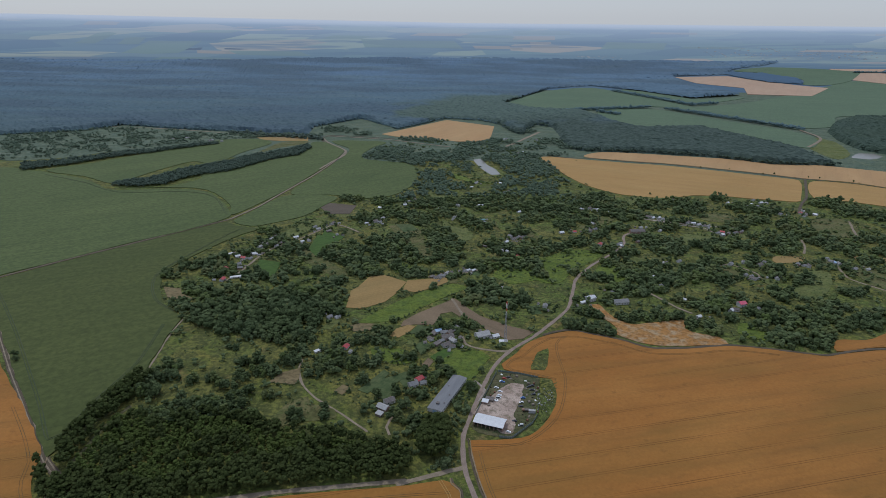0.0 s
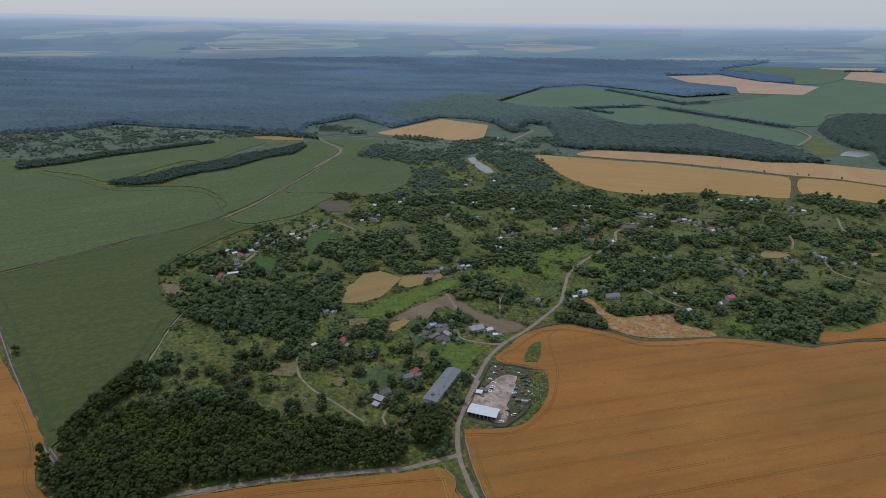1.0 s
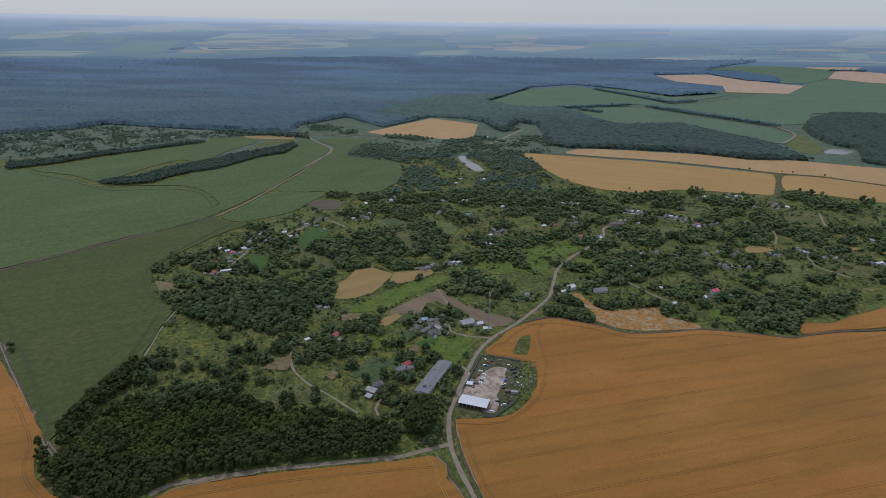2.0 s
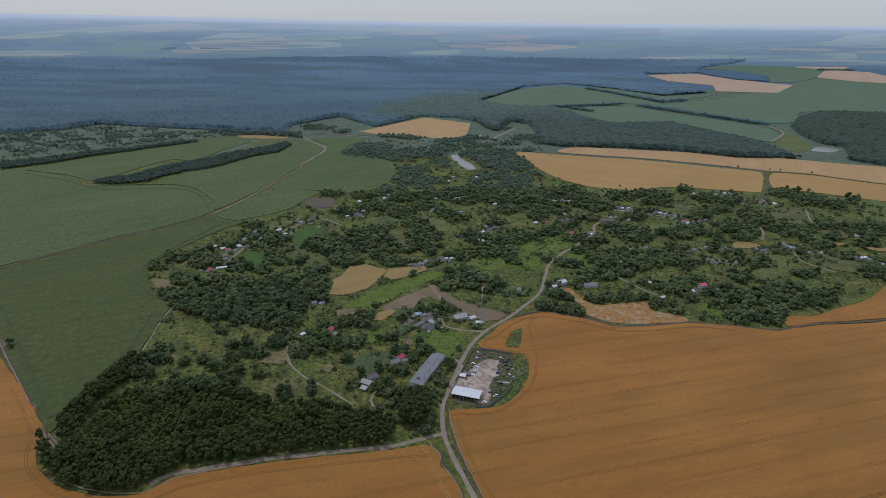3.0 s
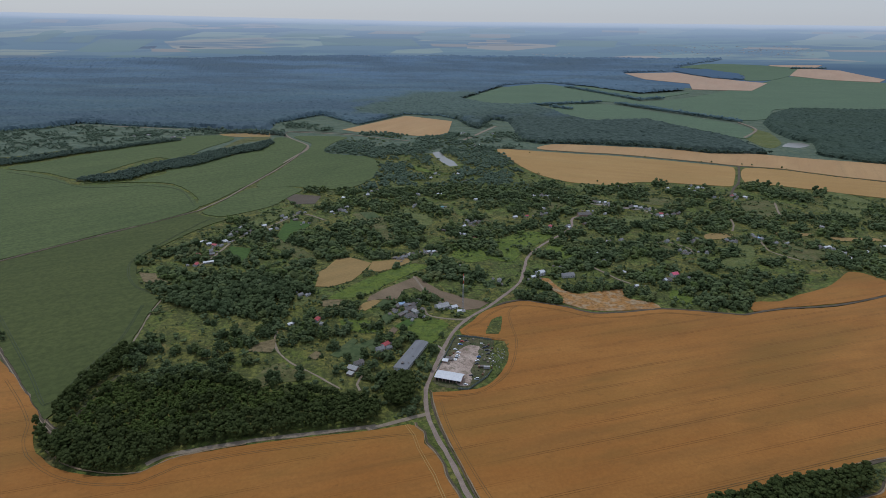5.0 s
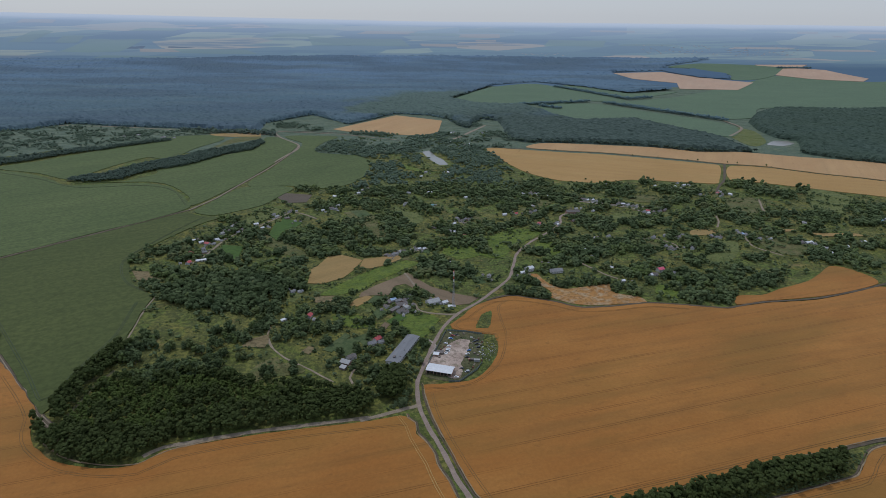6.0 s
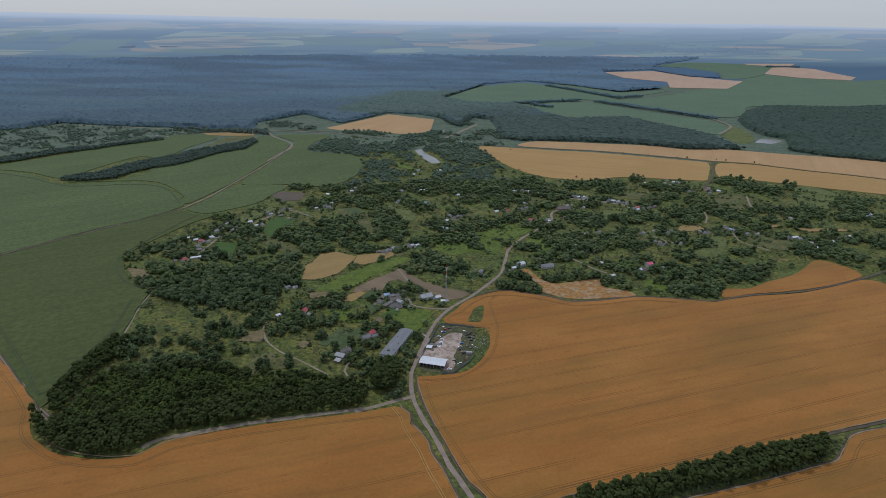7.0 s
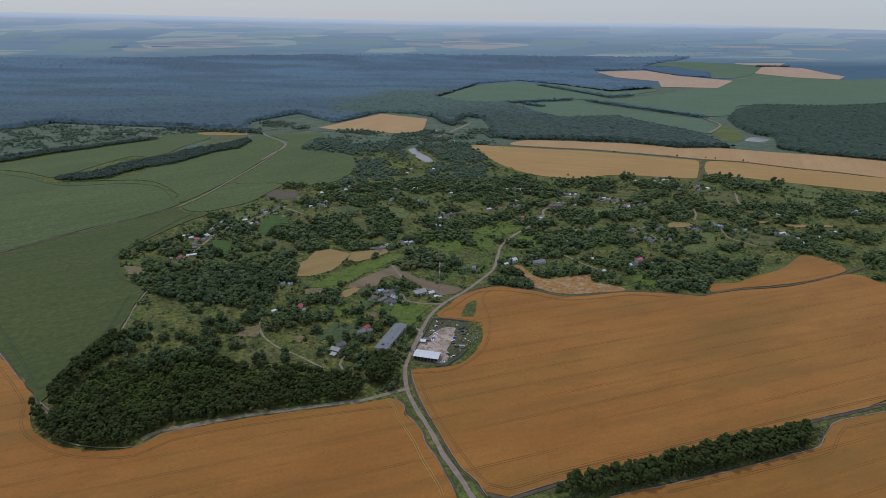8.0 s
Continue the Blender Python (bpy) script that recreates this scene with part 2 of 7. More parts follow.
def hazed_stands(name):
    """Forest canopy with greener broadleaf on a hill; bluer with distance: haze painted in."""
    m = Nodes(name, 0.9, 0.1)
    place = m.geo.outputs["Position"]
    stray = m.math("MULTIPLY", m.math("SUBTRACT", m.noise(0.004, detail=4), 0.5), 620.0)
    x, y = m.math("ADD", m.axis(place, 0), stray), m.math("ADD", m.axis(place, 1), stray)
    # distance northward drives the blue: haze put into the base colour
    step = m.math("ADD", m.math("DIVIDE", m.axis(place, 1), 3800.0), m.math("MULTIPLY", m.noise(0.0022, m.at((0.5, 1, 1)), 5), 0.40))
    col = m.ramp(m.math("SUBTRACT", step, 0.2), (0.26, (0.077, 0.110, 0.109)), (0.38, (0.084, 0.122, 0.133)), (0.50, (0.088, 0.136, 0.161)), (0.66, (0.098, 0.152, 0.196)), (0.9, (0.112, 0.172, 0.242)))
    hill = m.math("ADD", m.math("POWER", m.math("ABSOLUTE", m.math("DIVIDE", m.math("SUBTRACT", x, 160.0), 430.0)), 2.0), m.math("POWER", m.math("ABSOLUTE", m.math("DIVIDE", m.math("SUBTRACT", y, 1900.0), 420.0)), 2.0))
    # the nearer eastern part is kept greener, with less painted haze
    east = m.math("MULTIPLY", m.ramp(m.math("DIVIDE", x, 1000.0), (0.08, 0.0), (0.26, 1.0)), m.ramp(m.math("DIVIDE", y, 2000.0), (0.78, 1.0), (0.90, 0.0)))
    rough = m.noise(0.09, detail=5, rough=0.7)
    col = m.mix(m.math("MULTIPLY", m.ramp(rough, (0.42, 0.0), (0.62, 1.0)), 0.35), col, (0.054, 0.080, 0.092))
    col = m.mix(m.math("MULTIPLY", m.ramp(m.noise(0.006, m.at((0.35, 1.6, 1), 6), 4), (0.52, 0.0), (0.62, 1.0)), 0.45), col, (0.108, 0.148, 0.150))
    # broad dark streaks: cloud shadow painted into the forest colour
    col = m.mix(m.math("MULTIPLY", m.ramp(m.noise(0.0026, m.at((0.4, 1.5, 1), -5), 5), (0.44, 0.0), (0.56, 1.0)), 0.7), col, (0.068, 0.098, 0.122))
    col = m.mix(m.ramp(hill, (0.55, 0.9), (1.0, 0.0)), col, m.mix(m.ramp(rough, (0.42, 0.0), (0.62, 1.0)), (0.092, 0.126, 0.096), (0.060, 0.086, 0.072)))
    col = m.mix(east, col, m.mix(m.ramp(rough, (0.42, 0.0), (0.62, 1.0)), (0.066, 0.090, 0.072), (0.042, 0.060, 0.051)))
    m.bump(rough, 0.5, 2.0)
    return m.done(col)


# leaves of far forest edges, lightened and blued: haze in the base colour
M_EDGE_HAZED = leafy("hazed_edge_leaves", (0.143, 0.218, 0.221), (0.186, 0.264, 0.260), (0.166, 0.247, 0.258), 0.006)
M_WOODLAND = leafy("woodland_leaves", (0.051, 0.070, 0.019), (0.085, 0.108, 0.030), (0.070, 0.088, 0.026))
M_WOOD_YOUNG = leafy("young_wood_leaves", (0.083, 0.116, 0.028), (0.126, 0.166, 0.040), (0.109, 0.140, 0.034))
# eastern forest leaves with some haze blue put into the colour
M_EAST_HAZED = leafy("hazed_forest_leaves", (0.073, 0.108, 0.078), (0.102, 0.141, 0.097), (0.086, 0.124, 0.095), 0.006)
M_FOREST_HAZED = hazed_stands("hazed_forest_stands")
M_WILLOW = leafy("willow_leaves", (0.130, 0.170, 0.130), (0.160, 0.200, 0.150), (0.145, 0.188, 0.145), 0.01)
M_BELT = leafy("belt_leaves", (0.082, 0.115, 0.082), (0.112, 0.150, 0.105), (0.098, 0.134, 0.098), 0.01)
# upper valley leaves, lifted and blued as painted haze
M_WOOD_HAZED = leafy("hazed_mixed_wood", (0.122, 0.168, 0.112), (0.175, 0.226, 0.142), (0.156, 0.205, 0.140), 0.01)
M_ASPHALT = plain("worn_asphalt", (0.207, 0.153, 0.121), (0.277, 0.211, 0.166), 0.15)
M_DIRT = plain("dirt_track", (0.185, 0.145, 0.10), (0.27, 0.215, 0.15), 0.12)
M_DARKTRACK = plain("rutted_earth", (0.066, 0.052, 0.033), (0.118, 0.090, 0.058), 0.1)
M_RUT = plain("wheel_rut", (0.13, 0.078, 0.027), (0.19, 0.105, 0.034), 0.05)
M_RIM = plain("bleached_straw", (0.201, 0.139, 0.074), (0.271, 0.203, 0.127), 0.3)
M_STRAW = plain("flattened_straw", (0.30, 0.180, 0.055), (0.38, 0.245, 0.085), 0.3)
M_RUT_GREEN = plain("crop_wheel_rut", (0.040, 0.058, 0.022), (0.065, 0.075, 0.032), 0.05)
def yard_gravel(name):
    """Trampled gravel with bare earth and weeds coming through."""
    m = Nodes(name, 0.95, 0.1)
    fine = m.noise(1.1, detail=6, rough=0.75)
    col = m.mix(m.ramp(m.noise(0.07, detail=5), (0.38, 0.0), (0.62, 1.0)), (0.300, 0.222, 0.175), (0.46, 0.362, 0.295))
    col = m.mix(m.math("MULTIPLY", m.ramp(m.noise(0.16, detail=6, rough=0.7), (0.50, 0.0), (0.62, 1.0)), 0.7), col, (0.125, 0.098, 0.066))
    col = m.mix(m.math("MULTIPLY", m.ramp(m.noise(0.11, m.at((1, 1, 1), 50), 7, 0.75), (0.57, 0.0), (0.64, 1.0)), 0.6), col, (0.085, 0.098, 0.034))
    col = m.mix(m.math("MULTIPLY", m.ramp(fine, (0.42, 0.0), (0.62, 1.0)), 0.45), col, (0.13, 0.105, 0.085))
    m.bump(fine, 0.4, 0.1)
    return m.done(col)


M_GRAVEL = plain("pale_gravel", (0.235, 0.19, 0.162), (0.34, 0.285, 0.245), 0.08)
M_YARD = yard_gravel("yard_gravel")
M_BARK = plain("bark", (0.07, 0.055, 0.04), (0.11, 0.09, 0.07), 2)
m = Nodes("pond_water", 0.25, 0.4)
M_WATER = m.done(m.mix(m.noise(0.02), (0.17, 0.16, 0.13), (0.22, 0.205, 0.17)))


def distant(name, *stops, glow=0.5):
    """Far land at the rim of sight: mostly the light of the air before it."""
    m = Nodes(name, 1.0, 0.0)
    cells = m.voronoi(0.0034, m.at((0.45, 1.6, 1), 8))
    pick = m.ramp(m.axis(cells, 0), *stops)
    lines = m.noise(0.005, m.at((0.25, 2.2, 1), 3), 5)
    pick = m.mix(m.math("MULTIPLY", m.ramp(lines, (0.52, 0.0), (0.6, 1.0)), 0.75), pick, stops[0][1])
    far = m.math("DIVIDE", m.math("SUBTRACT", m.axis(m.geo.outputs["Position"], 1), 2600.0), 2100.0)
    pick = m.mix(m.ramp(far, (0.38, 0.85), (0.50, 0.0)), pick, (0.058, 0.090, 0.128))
    # haze painted in: colour and glow grow paler towards the skyline
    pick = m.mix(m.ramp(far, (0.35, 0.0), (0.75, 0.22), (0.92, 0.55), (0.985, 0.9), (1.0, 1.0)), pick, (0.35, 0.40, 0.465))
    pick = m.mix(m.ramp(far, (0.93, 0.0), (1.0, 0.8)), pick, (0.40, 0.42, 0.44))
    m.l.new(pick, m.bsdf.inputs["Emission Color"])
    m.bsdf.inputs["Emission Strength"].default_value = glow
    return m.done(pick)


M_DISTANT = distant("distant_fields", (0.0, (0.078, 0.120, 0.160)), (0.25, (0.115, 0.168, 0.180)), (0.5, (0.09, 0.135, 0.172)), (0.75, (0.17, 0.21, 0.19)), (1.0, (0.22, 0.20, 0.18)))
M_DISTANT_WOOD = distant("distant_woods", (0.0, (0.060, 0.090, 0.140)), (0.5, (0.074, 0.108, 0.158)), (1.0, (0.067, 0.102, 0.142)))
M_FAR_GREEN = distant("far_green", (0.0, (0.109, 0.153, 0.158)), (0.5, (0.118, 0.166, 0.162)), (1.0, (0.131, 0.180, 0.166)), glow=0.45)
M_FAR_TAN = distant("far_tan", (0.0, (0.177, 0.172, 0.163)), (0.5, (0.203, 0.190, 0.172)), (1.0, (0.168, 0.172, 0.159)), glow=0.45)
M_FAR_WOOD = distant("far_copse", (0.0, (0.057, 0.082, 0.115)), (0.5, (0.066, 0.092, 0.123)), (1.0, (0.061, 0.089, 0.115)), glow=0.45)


# ---- helpers for meshes ----
RISE_FROM, RISE_TO, RISE = 2600.0, 4700.0, 275.0


def lie(y):
    """Height of the land: level, then raised so its rim meets the horizon in view."""
    return RISE * (np.clip(np.asarray(y, float) - RISE_FROM, 0, RISE_TO - RISE_FROM) / (RISE_TO - RISE_FROM)) ** 2


def land(x, y):
    """The land, lifted in the west so that the skyline fits the camera's view."""
    return lie(y) + 32.0 * np.clip(-np.asarray(x, float) / 2700.0, 0, 1.3) * np.clip((np.asarray(y, float) - 3900.0) / 800.0, 0, 1)


def mesh_of(name, verts, faces, mats, smooth=False):
    me = bpy.data.meshes.new(name)
    verts = np.asarray(verts, np.float32)
    me.vertices.add(len(verts))
    me.vertices.foreach_set("co", verts.ravel())
    faces = np.asarray(faces, np.int32)
    k = faces.shape[1]
    me.loops.add(faces.size)
    me.loops.foreach_set("vertex_index", faces.ravel())
    me.polygons.add(len(faces))
    me.polygons.foreach_set("loop_start", np.arange(0, faces.size, k, dtype=np.int32))
    me.polygons.foreach_set("loop_total", np.full(len(faces), k, np.int32))
    me.polygons.foreach_set("use_smooth", np.full(len(faces), smooth))
    me.materials.append(mats)
    me.update(calc_edges=True)
    me.validate()
    return me


def from_bm(name, bm, mat):
    me = bpy.data.meshes.new(name)
    bmesh.ops.recalc_face_normals(bm, faces=bm.faces)
    bm.to_mesh(me)
    bm.free()
    me.materials.append(mat)
    return me


def part(name, bm, material, parent, label=""):
    ob = new(name, from_bm(name, bm, material))
    ob.parent = parent
    if label:
        ob["label"] = label
    return ob


def curve_through(pts, closed, step):
    """A smooth line through the corners (Catmull-Rom)."""
    p = [Vector(q) for q in pts]
    n, out = len(p), []
    for i in range(n if closed else n - 1):
        a, b, c, d = (p[(i + k) % n] if closed else p[min(max(i + k, 0), n - 1)] for k in (-1, 0, 1, 2))
        go, come, most = (c - a) / 2, (d - b) / 2, 0.9 * (c - b).length
        go, come = go * min(1, most / max(1e-6, go.length)), come * min(1, most / max(1e-6, come.length))
        m = max(1, min(12, int((c - b).length / step)))
        for j in range(m):
            t = j / m
            out.append((2 * t ** 3 - 3 * t * t + 1) * b + (t ** 3 - 2 * t * t + t) * go + (3 * t * t - 2 * t ** 3) * c + (t ** 3 - t * t) * come)
    if not closed:
        out.append(p[-1])
    return out


def inside(poly, x, y):
    """Which of the places lie in the outline."""
    res = np.zeros(np.shape(x), bool)
    n = len(poly)
    for i in range(n):
        (x1, y1), (x2, y2) = poly[i], poly[(i + 1) % n]
        if y1 == y2:
            continue
        res ^= ((y1 > y) != (y2 > y)) & (x < (x2 - x1) * (y - y1) / (y2 - y1) + x1)
    return res


def sheet(name, outline, mat, top, label, category="field", step=14, wobble=1.2, kind="structure", flat=False):
    """A crop or patch of land with a raised edge, draped on the land."""
    line = curve_through(outline, True, step)
    bm = bmesh.new()
    vs = []
    for i, q in enumerate(line):
        w = wobble * (noise.noise((q.x * 0.05, q.y * 0.05, 3.0)) + 0.6 * noise.noise((q.x * 0.23, q.y * 0.23, 8.0)))
        vs.append(bm.verts.new((q.x + w, q.y + w, 0)))
    face = bm.faces.new(vs)
    ys = [q.y for q in line]
    if max(ys) > RISE_FROM:
        y = RISE_FROM - 100
        while y < max(ys):
            bmesh.ops.bisect_plane(bm, geom=bm.verts[:] + bm.edges[:] + bm.faces[:], plane_co=(0, y, 0), plane_no=(0, 1, 0))
            y += 120
    up = bm.verts[:]
    if not flat:
        ext = bmesh.ops.extrude_face_region(bm, geom=bm.faces[:])
        up = [v for v in ext["geom"] if isinstance(v, bmesh.types.BMVert)]
    for v in bm.verts:
        v.co.z = float(land(v.co.x, v.co.y)) - 0.3
    for v in up:
        v.co.z += top + 0.3
    bmesh.ops.triangulate(bm, faces=[f for f in bm.faces if len(f.verts) > 4])
    ob = new(name, from_bm(name, bm, mat))
    return tagged(ob, label, category, "", kind)


def ribbon(name, pts, width, mat, z, label, category="road", step=6, wobble=0.9):
    """A road or track with a slight crown and ragged edges."""
    line = curve_through(pts, False, step)
    bm = bmesh.new()
    rows = []
    for i, q in enumerate(line):
        d = (line[min(i + 1, len(line) - 1)] - line[max(i - 1, 0)]).normalized()
        s = Vector((-d.y, d.x))
        row = []
        for k, h in ((-1, -0.25), (-0.96, 0.0), (0, 0.08), (0.96, 0.0), (1, -0.25)):
            w = width / 2 * k + (wobble * noise.noise((q.x * 0.09, q.y * 0.09, k * 7.0)) if abs(k) > 0.5 else 0)
            row.append(bm.verts.new((q.x + s.x * w, q.y + s.y * w, float(lie(q.y)) + z + h)))
        rows.append(row)
    for a, b in zip(rows, rows[1:]):
        for k in range(4):
            bm.faces.new((a[k], a[k + 1], b[k + 1], b[k]))
    ob = new(name, from_bm(name, bm, mat))
    return tagged(ob, label, category, "", "structure")


# ---- the land ----
def grid_mesh(name, xs, ys, z, mat, keep=None, smooth=True):
    gx, gy = np.meshgrid(xs, ys)
    nx, ny = len(xs), len(ys)
    v = np.stack([gx, gy, z], -1).reshape(-1, 3)
    i, j = np.meshgrid(np.arange(nx - 1), np.arange(ny - 1))
    a = (j * nx + i).ravel()
    f = np.stack([a, a + 1, a + nx + 1, a + nx], -1)
    if keep is not None:
        kk = keep.reshape(-1)
        f = f[kk[f].all(1)]
        used = np.unique(f)
        back = np.full(len(v), -1)
        back[used] = np.arange(len(used))
        v, f = v[used], back[f]
    return mesh_of(name, v, f, mat, smooth)


xs = np.linspace(-6500, 6500, 27)
ys = np.concatenate([np.linspace(-6000, 2500, 18), np.linspace(2600, 4700, 36)])
gz = land(xs[None, :], ys[:, None])
ground = tagged(new("ground", grid_mesh("ground", xs, ys, gz, M_MEADOW)), "rough green meadow land that reaches the horizon", "ground", "", "structure")
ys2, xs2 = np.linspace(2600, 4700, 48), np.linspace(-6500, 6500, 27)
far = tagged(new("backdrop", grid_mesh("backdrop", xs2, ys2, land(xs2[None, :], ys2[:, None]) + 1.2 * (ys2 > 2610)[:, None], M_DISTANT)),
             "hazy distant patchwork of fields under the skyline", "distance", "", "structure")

# outlines and lines of the plan, in metres, traced from the camera's view onto level ground
WHEAT_EAST = [(27.6, 19.1), (28.6, 5.2), (33.6, -22.7), (39.5, -46.6), (46.5, -68.5), (52.5, -88.5), (58.5, -106.5), (63.4, -120.3), (69.3, -128.1), (73.5, -135.4), (77.5, -146.4), (88, -150), (95, -151), (131, -139), (235, -112), (337, -85), (414, -66), (500, -45), (1150, -150), (1150, 200), (647, 195), (636, 219), (618, 227), (555, 204), (508, 190), (437, 182), (390, 169), (373, 173), (332, 182), (299, 186), (243, 177), (214, 177), (189, 193), (161, 204), (135, 209), (105, 195), (86, 178), (76, 161), (66, 147), (59, 138), (60, 128), (73, 121), (94, 116), (104, 113), (106, 87), (95, 53), (77, 29), (54, 22), (29, 20)]
WHEAT_KNOLL = [(406, 180), (420, 205), (449, 205), (481, 222), (535, 247), (567, 272), (597, 297), (613, 292), (625, 272), (630, 255), (623, 237),
    (560, 211), (514, 199), (440, 188)]
WHEAT_WEEDY = [(171, 280), (182, 278), (192, 246), (207, 230), (236, 235), (268, 244), (273, 239), (265, 223), (278, 211), (294, 205), (300, 190),
    (275, 186), (245, 183), (216, 184), (190, 200), (185, 207), (190, 217), (181, 241), (169, 265)]
WHEAT_WEST = [(7, -27), (13.8, -30.0), (19.5, -36.6), (21.5, -50.5), (28.6, -61.7), (34.5, -75.5), (36.5, -87.4), (41.5, -100.6), (46.5, -113.5), (49.5, -124.4), (53.5, -137.4), (56.4, -149.4), (140, -420), (255, -760), (-900, -760), (-1300, -500), (-720, 100), (-598, 275), (-490, 172), (-379, 65), (-332, 18), (-306, -11), (-292, -42), (-280, -58), (-260, -74), (-224, -85), (-195, -83), (-182, -72), (-177, -66), (-120, -51), (-60, -40), (-17, -33)]
WHEAT_SOUTH = [(166, -156), (221, -145), (270, -134), (323, -120), (353, -111), (368, -97), (383, -84), (400, -78), (440, -70), (487, -60), (1150,
    -170), (1150, -760), (310, -760), (190, -420), (105, -180)]
CROP_NEAR = [(-575, 312), (-535, 365), (-468, 449), (-373, 557), (-356, 543), (-316, 529), (-295, 533), (-319, 509), (-340, 469), (-360, 413), (-375,
    358), (-369, 322), (-356, 293), (-342, 265), (-320, 238), (-297, 220), (-294, 183), (-284, 115), (-283, 90), (-294, 70), (-293, 25), (-296, -7),
    (-298, -17), (-317, 4), (-361, 51), (-414, 109), (-478, 179), (-590, 298)]
CROP_NORTH = [(-583, 323), (-531, 384), (-473, 458), (-420, 514), (-378, 584), (-398, 632), (-430, 683), (-470, 731), (-524, 752), (-580, 752), (-662,
    738), (-764, 815), (-890, 870), (-1008, 904), (-1400, 900), (-1500, 200), (-730, 130)]
CROP_STRIP = [(-891, 885), (-835, 956), (-762, 1073), (-689, 1201), (-636, 1261), (-547, 1276), (-499, 1223), (-534, 1104), (-556, 976), (-614, 990),
    (-652, 903), (-673, 821), (-695, 788), (-778, 838)]
CROP_MIDDLE = [(-660, 755), (-575, 765), (-538, 812), (-532, 846), (-561, 894), (-510, 924), (-466, 983), (-400, 1081), (-388, 1172), (-391, 1248),
    (-361, 1250), (-305, 1178), (-286, 1123), (-291, 1026), (-328, 769), (-374, 600), (-399, 649), (-429, 694), (-477, 746), (-529, 764)]
CROP_CORNER = [(-362, 564), (-352, 608), (-315, 721), (-223, 719), (-235, 656), (-252, 601), (-289, 562), (-320, 540), (-345, 547)]
CROP_EAST = [(-313, 737), (-297, 877), (-275, 1097), (-279, 1166), (-341, 1268), (-201, 1263), (-221, 1185), (-235, 1093), (-214, 1044), (-143, 1019),
    (-105, 998), (-86, 928), (-84, 830), (-113, 743), (-163, 712), (-230, 731)]
STUBBLE_FAR = [(-225, 1382), (-45, 1658), (109, 1548), (90, 1345), (52, 1292), (-2, 1287), (-82, 1323), (-180, 1349)]
WHEAT_SLOPE = [(210, 1106), (220, 1019), (240, 914), (272, 832), (322, 774), (400, 752), (467, 775), (527, 769), (582, 755), (646, 744), (663, 768), (728, 907), (680, 940), (604, 978), (493, 1028), (411, 1049), (322, 1077)]
WHEAT_UPPER = [(314, 1113), (360, 1170), (439, 1166), (556, 1139), (726, 1101), (857, 1057), (975, 1002), (1165, 925), (1303, 837), (1149, 692), (1039, 758), (982, 799), (934, 825), (889, 858), (832, 901), (750, 928), (689, 962), (613, 1001), (499, 1052), (417, 1073)]
WHEAT_SIDE = [(750, 899), (825, 888), (882, 847), (928, 815), (975, 789), (1032, 749), (1088, 707), (1013, 616), (946, 635), (907, 657), (864, 679), (803, 715), (739, 753), (690, 772)]
BEET_WEST = [(179, 2144), (412, 2569), (632, 2702), (786, 2384), (894, 2023), (726, 2058), (584, 1952), (403, 1951), (229, 2017)]
BEET_MIDDLE = [(506, 1902), (725, 1970), (845, 1781), (979, 1590), (1024, 1494), (1017, 1384), (933, 1268), (881, 1365), (760, 1591), (573, 1555),
    (509, 1709)]
BEET_EAST = [(787, 2022), (918, 2060), (1176, 2218), (1873, 2901), (2105, 3084), (2476, 2870), (2775, 2924), (3500, 2600), (2500, 1650), (1948, 1861),
    (1554, 1860), (1346, 1859), (1191, 1628), (1066, 1603), (953, 1781)]
BEET_SLIVER = [(748, 2629), (937, 2634), (979, 2321), (1234, 2393), (982, 2175), (874, 2234)]
BEET_FAR = [(1573, 3377), (1844, 3501), (2304, 3378), (2122, 3127), (1885, 2924), (1753, 2920), (1832, 3120), (1695, 3321)]
STUBBLE_EAST = [(1163, 3144), (1469, 3193), (1709, 2896), (1814, 2806), (1562, 2472), (1298, 2515), (1387, 2770), (1210, 2929)]
STUBBLE_EDGE = [(2100, 3105), (2304, 3378), (2518, 3303), (2574, 2987), (2459, 2869), (2233, 2955)]
STUBBLE_STRIP = [(2167, 3472), (2513, 3481), (2428, 3401), (2164, 3394)]
TAN_PATCH = [(-117, 254), (-120, 301), (-112, 314), (-103, 347), (-85, 353), (-54, 331), (-63, 296), (-74, 271), (-98, 252)]
TAN_SMALL = [(-56, 305), (-52, 337), (-2, 349), (0, 334), (-23, 312), (-39, 301)]
PLOUGHED = [(-49, 211), (-46, 225), (-32, 244), (0, 276), (10, 287), (24, 262), (40, 241), (71, 219), (98, 206), (84, 190), (69, 187), (45, 207), (36,
    229), (17, 237), (7, 250), (-6, 244), (-7, 224), (-14, 216), (-33, 217)]
TAN_SOUTH = [(-58, 189), (-52, 206), (-41, 214), (-32, 212), (-39, 196), (-48, 186)]
TAN_NOOK = [(-356, 300), (-332, 296), (-324, 282), (-302, 267), (-317, 263), (-337, 270)]
TAN_GAP = [(-106, 208), (-96, 215), (-83, 215), (-70, 214), (-78, 201), (-98, 196)]
TAN_MEADOW = [(-160, 95), (-152, 112), (-137, 121), (-138, 128), (-133, 103), (-135, 92)]
POND = [(39, 1063), (56, 1076), (70, 1011), (89, 967), (97, 920), (77, 913), (54, 981)]
POND_FAR = [(980, 1154), (1032, 1212), (1069, 1212), (1071, 1177), (1015, 1137)]
YARD = [(42, 45), (29, 54), (34, 65), (41, 74), (55, 94), (66, 104), (77, 102), (72, 77), (66, 56), (64, 33), (54, 30)]
GARDEN_BROWN = [(-238, 652), (-226, 679), (-175, 666), (-178, 617), (-214, 614)]
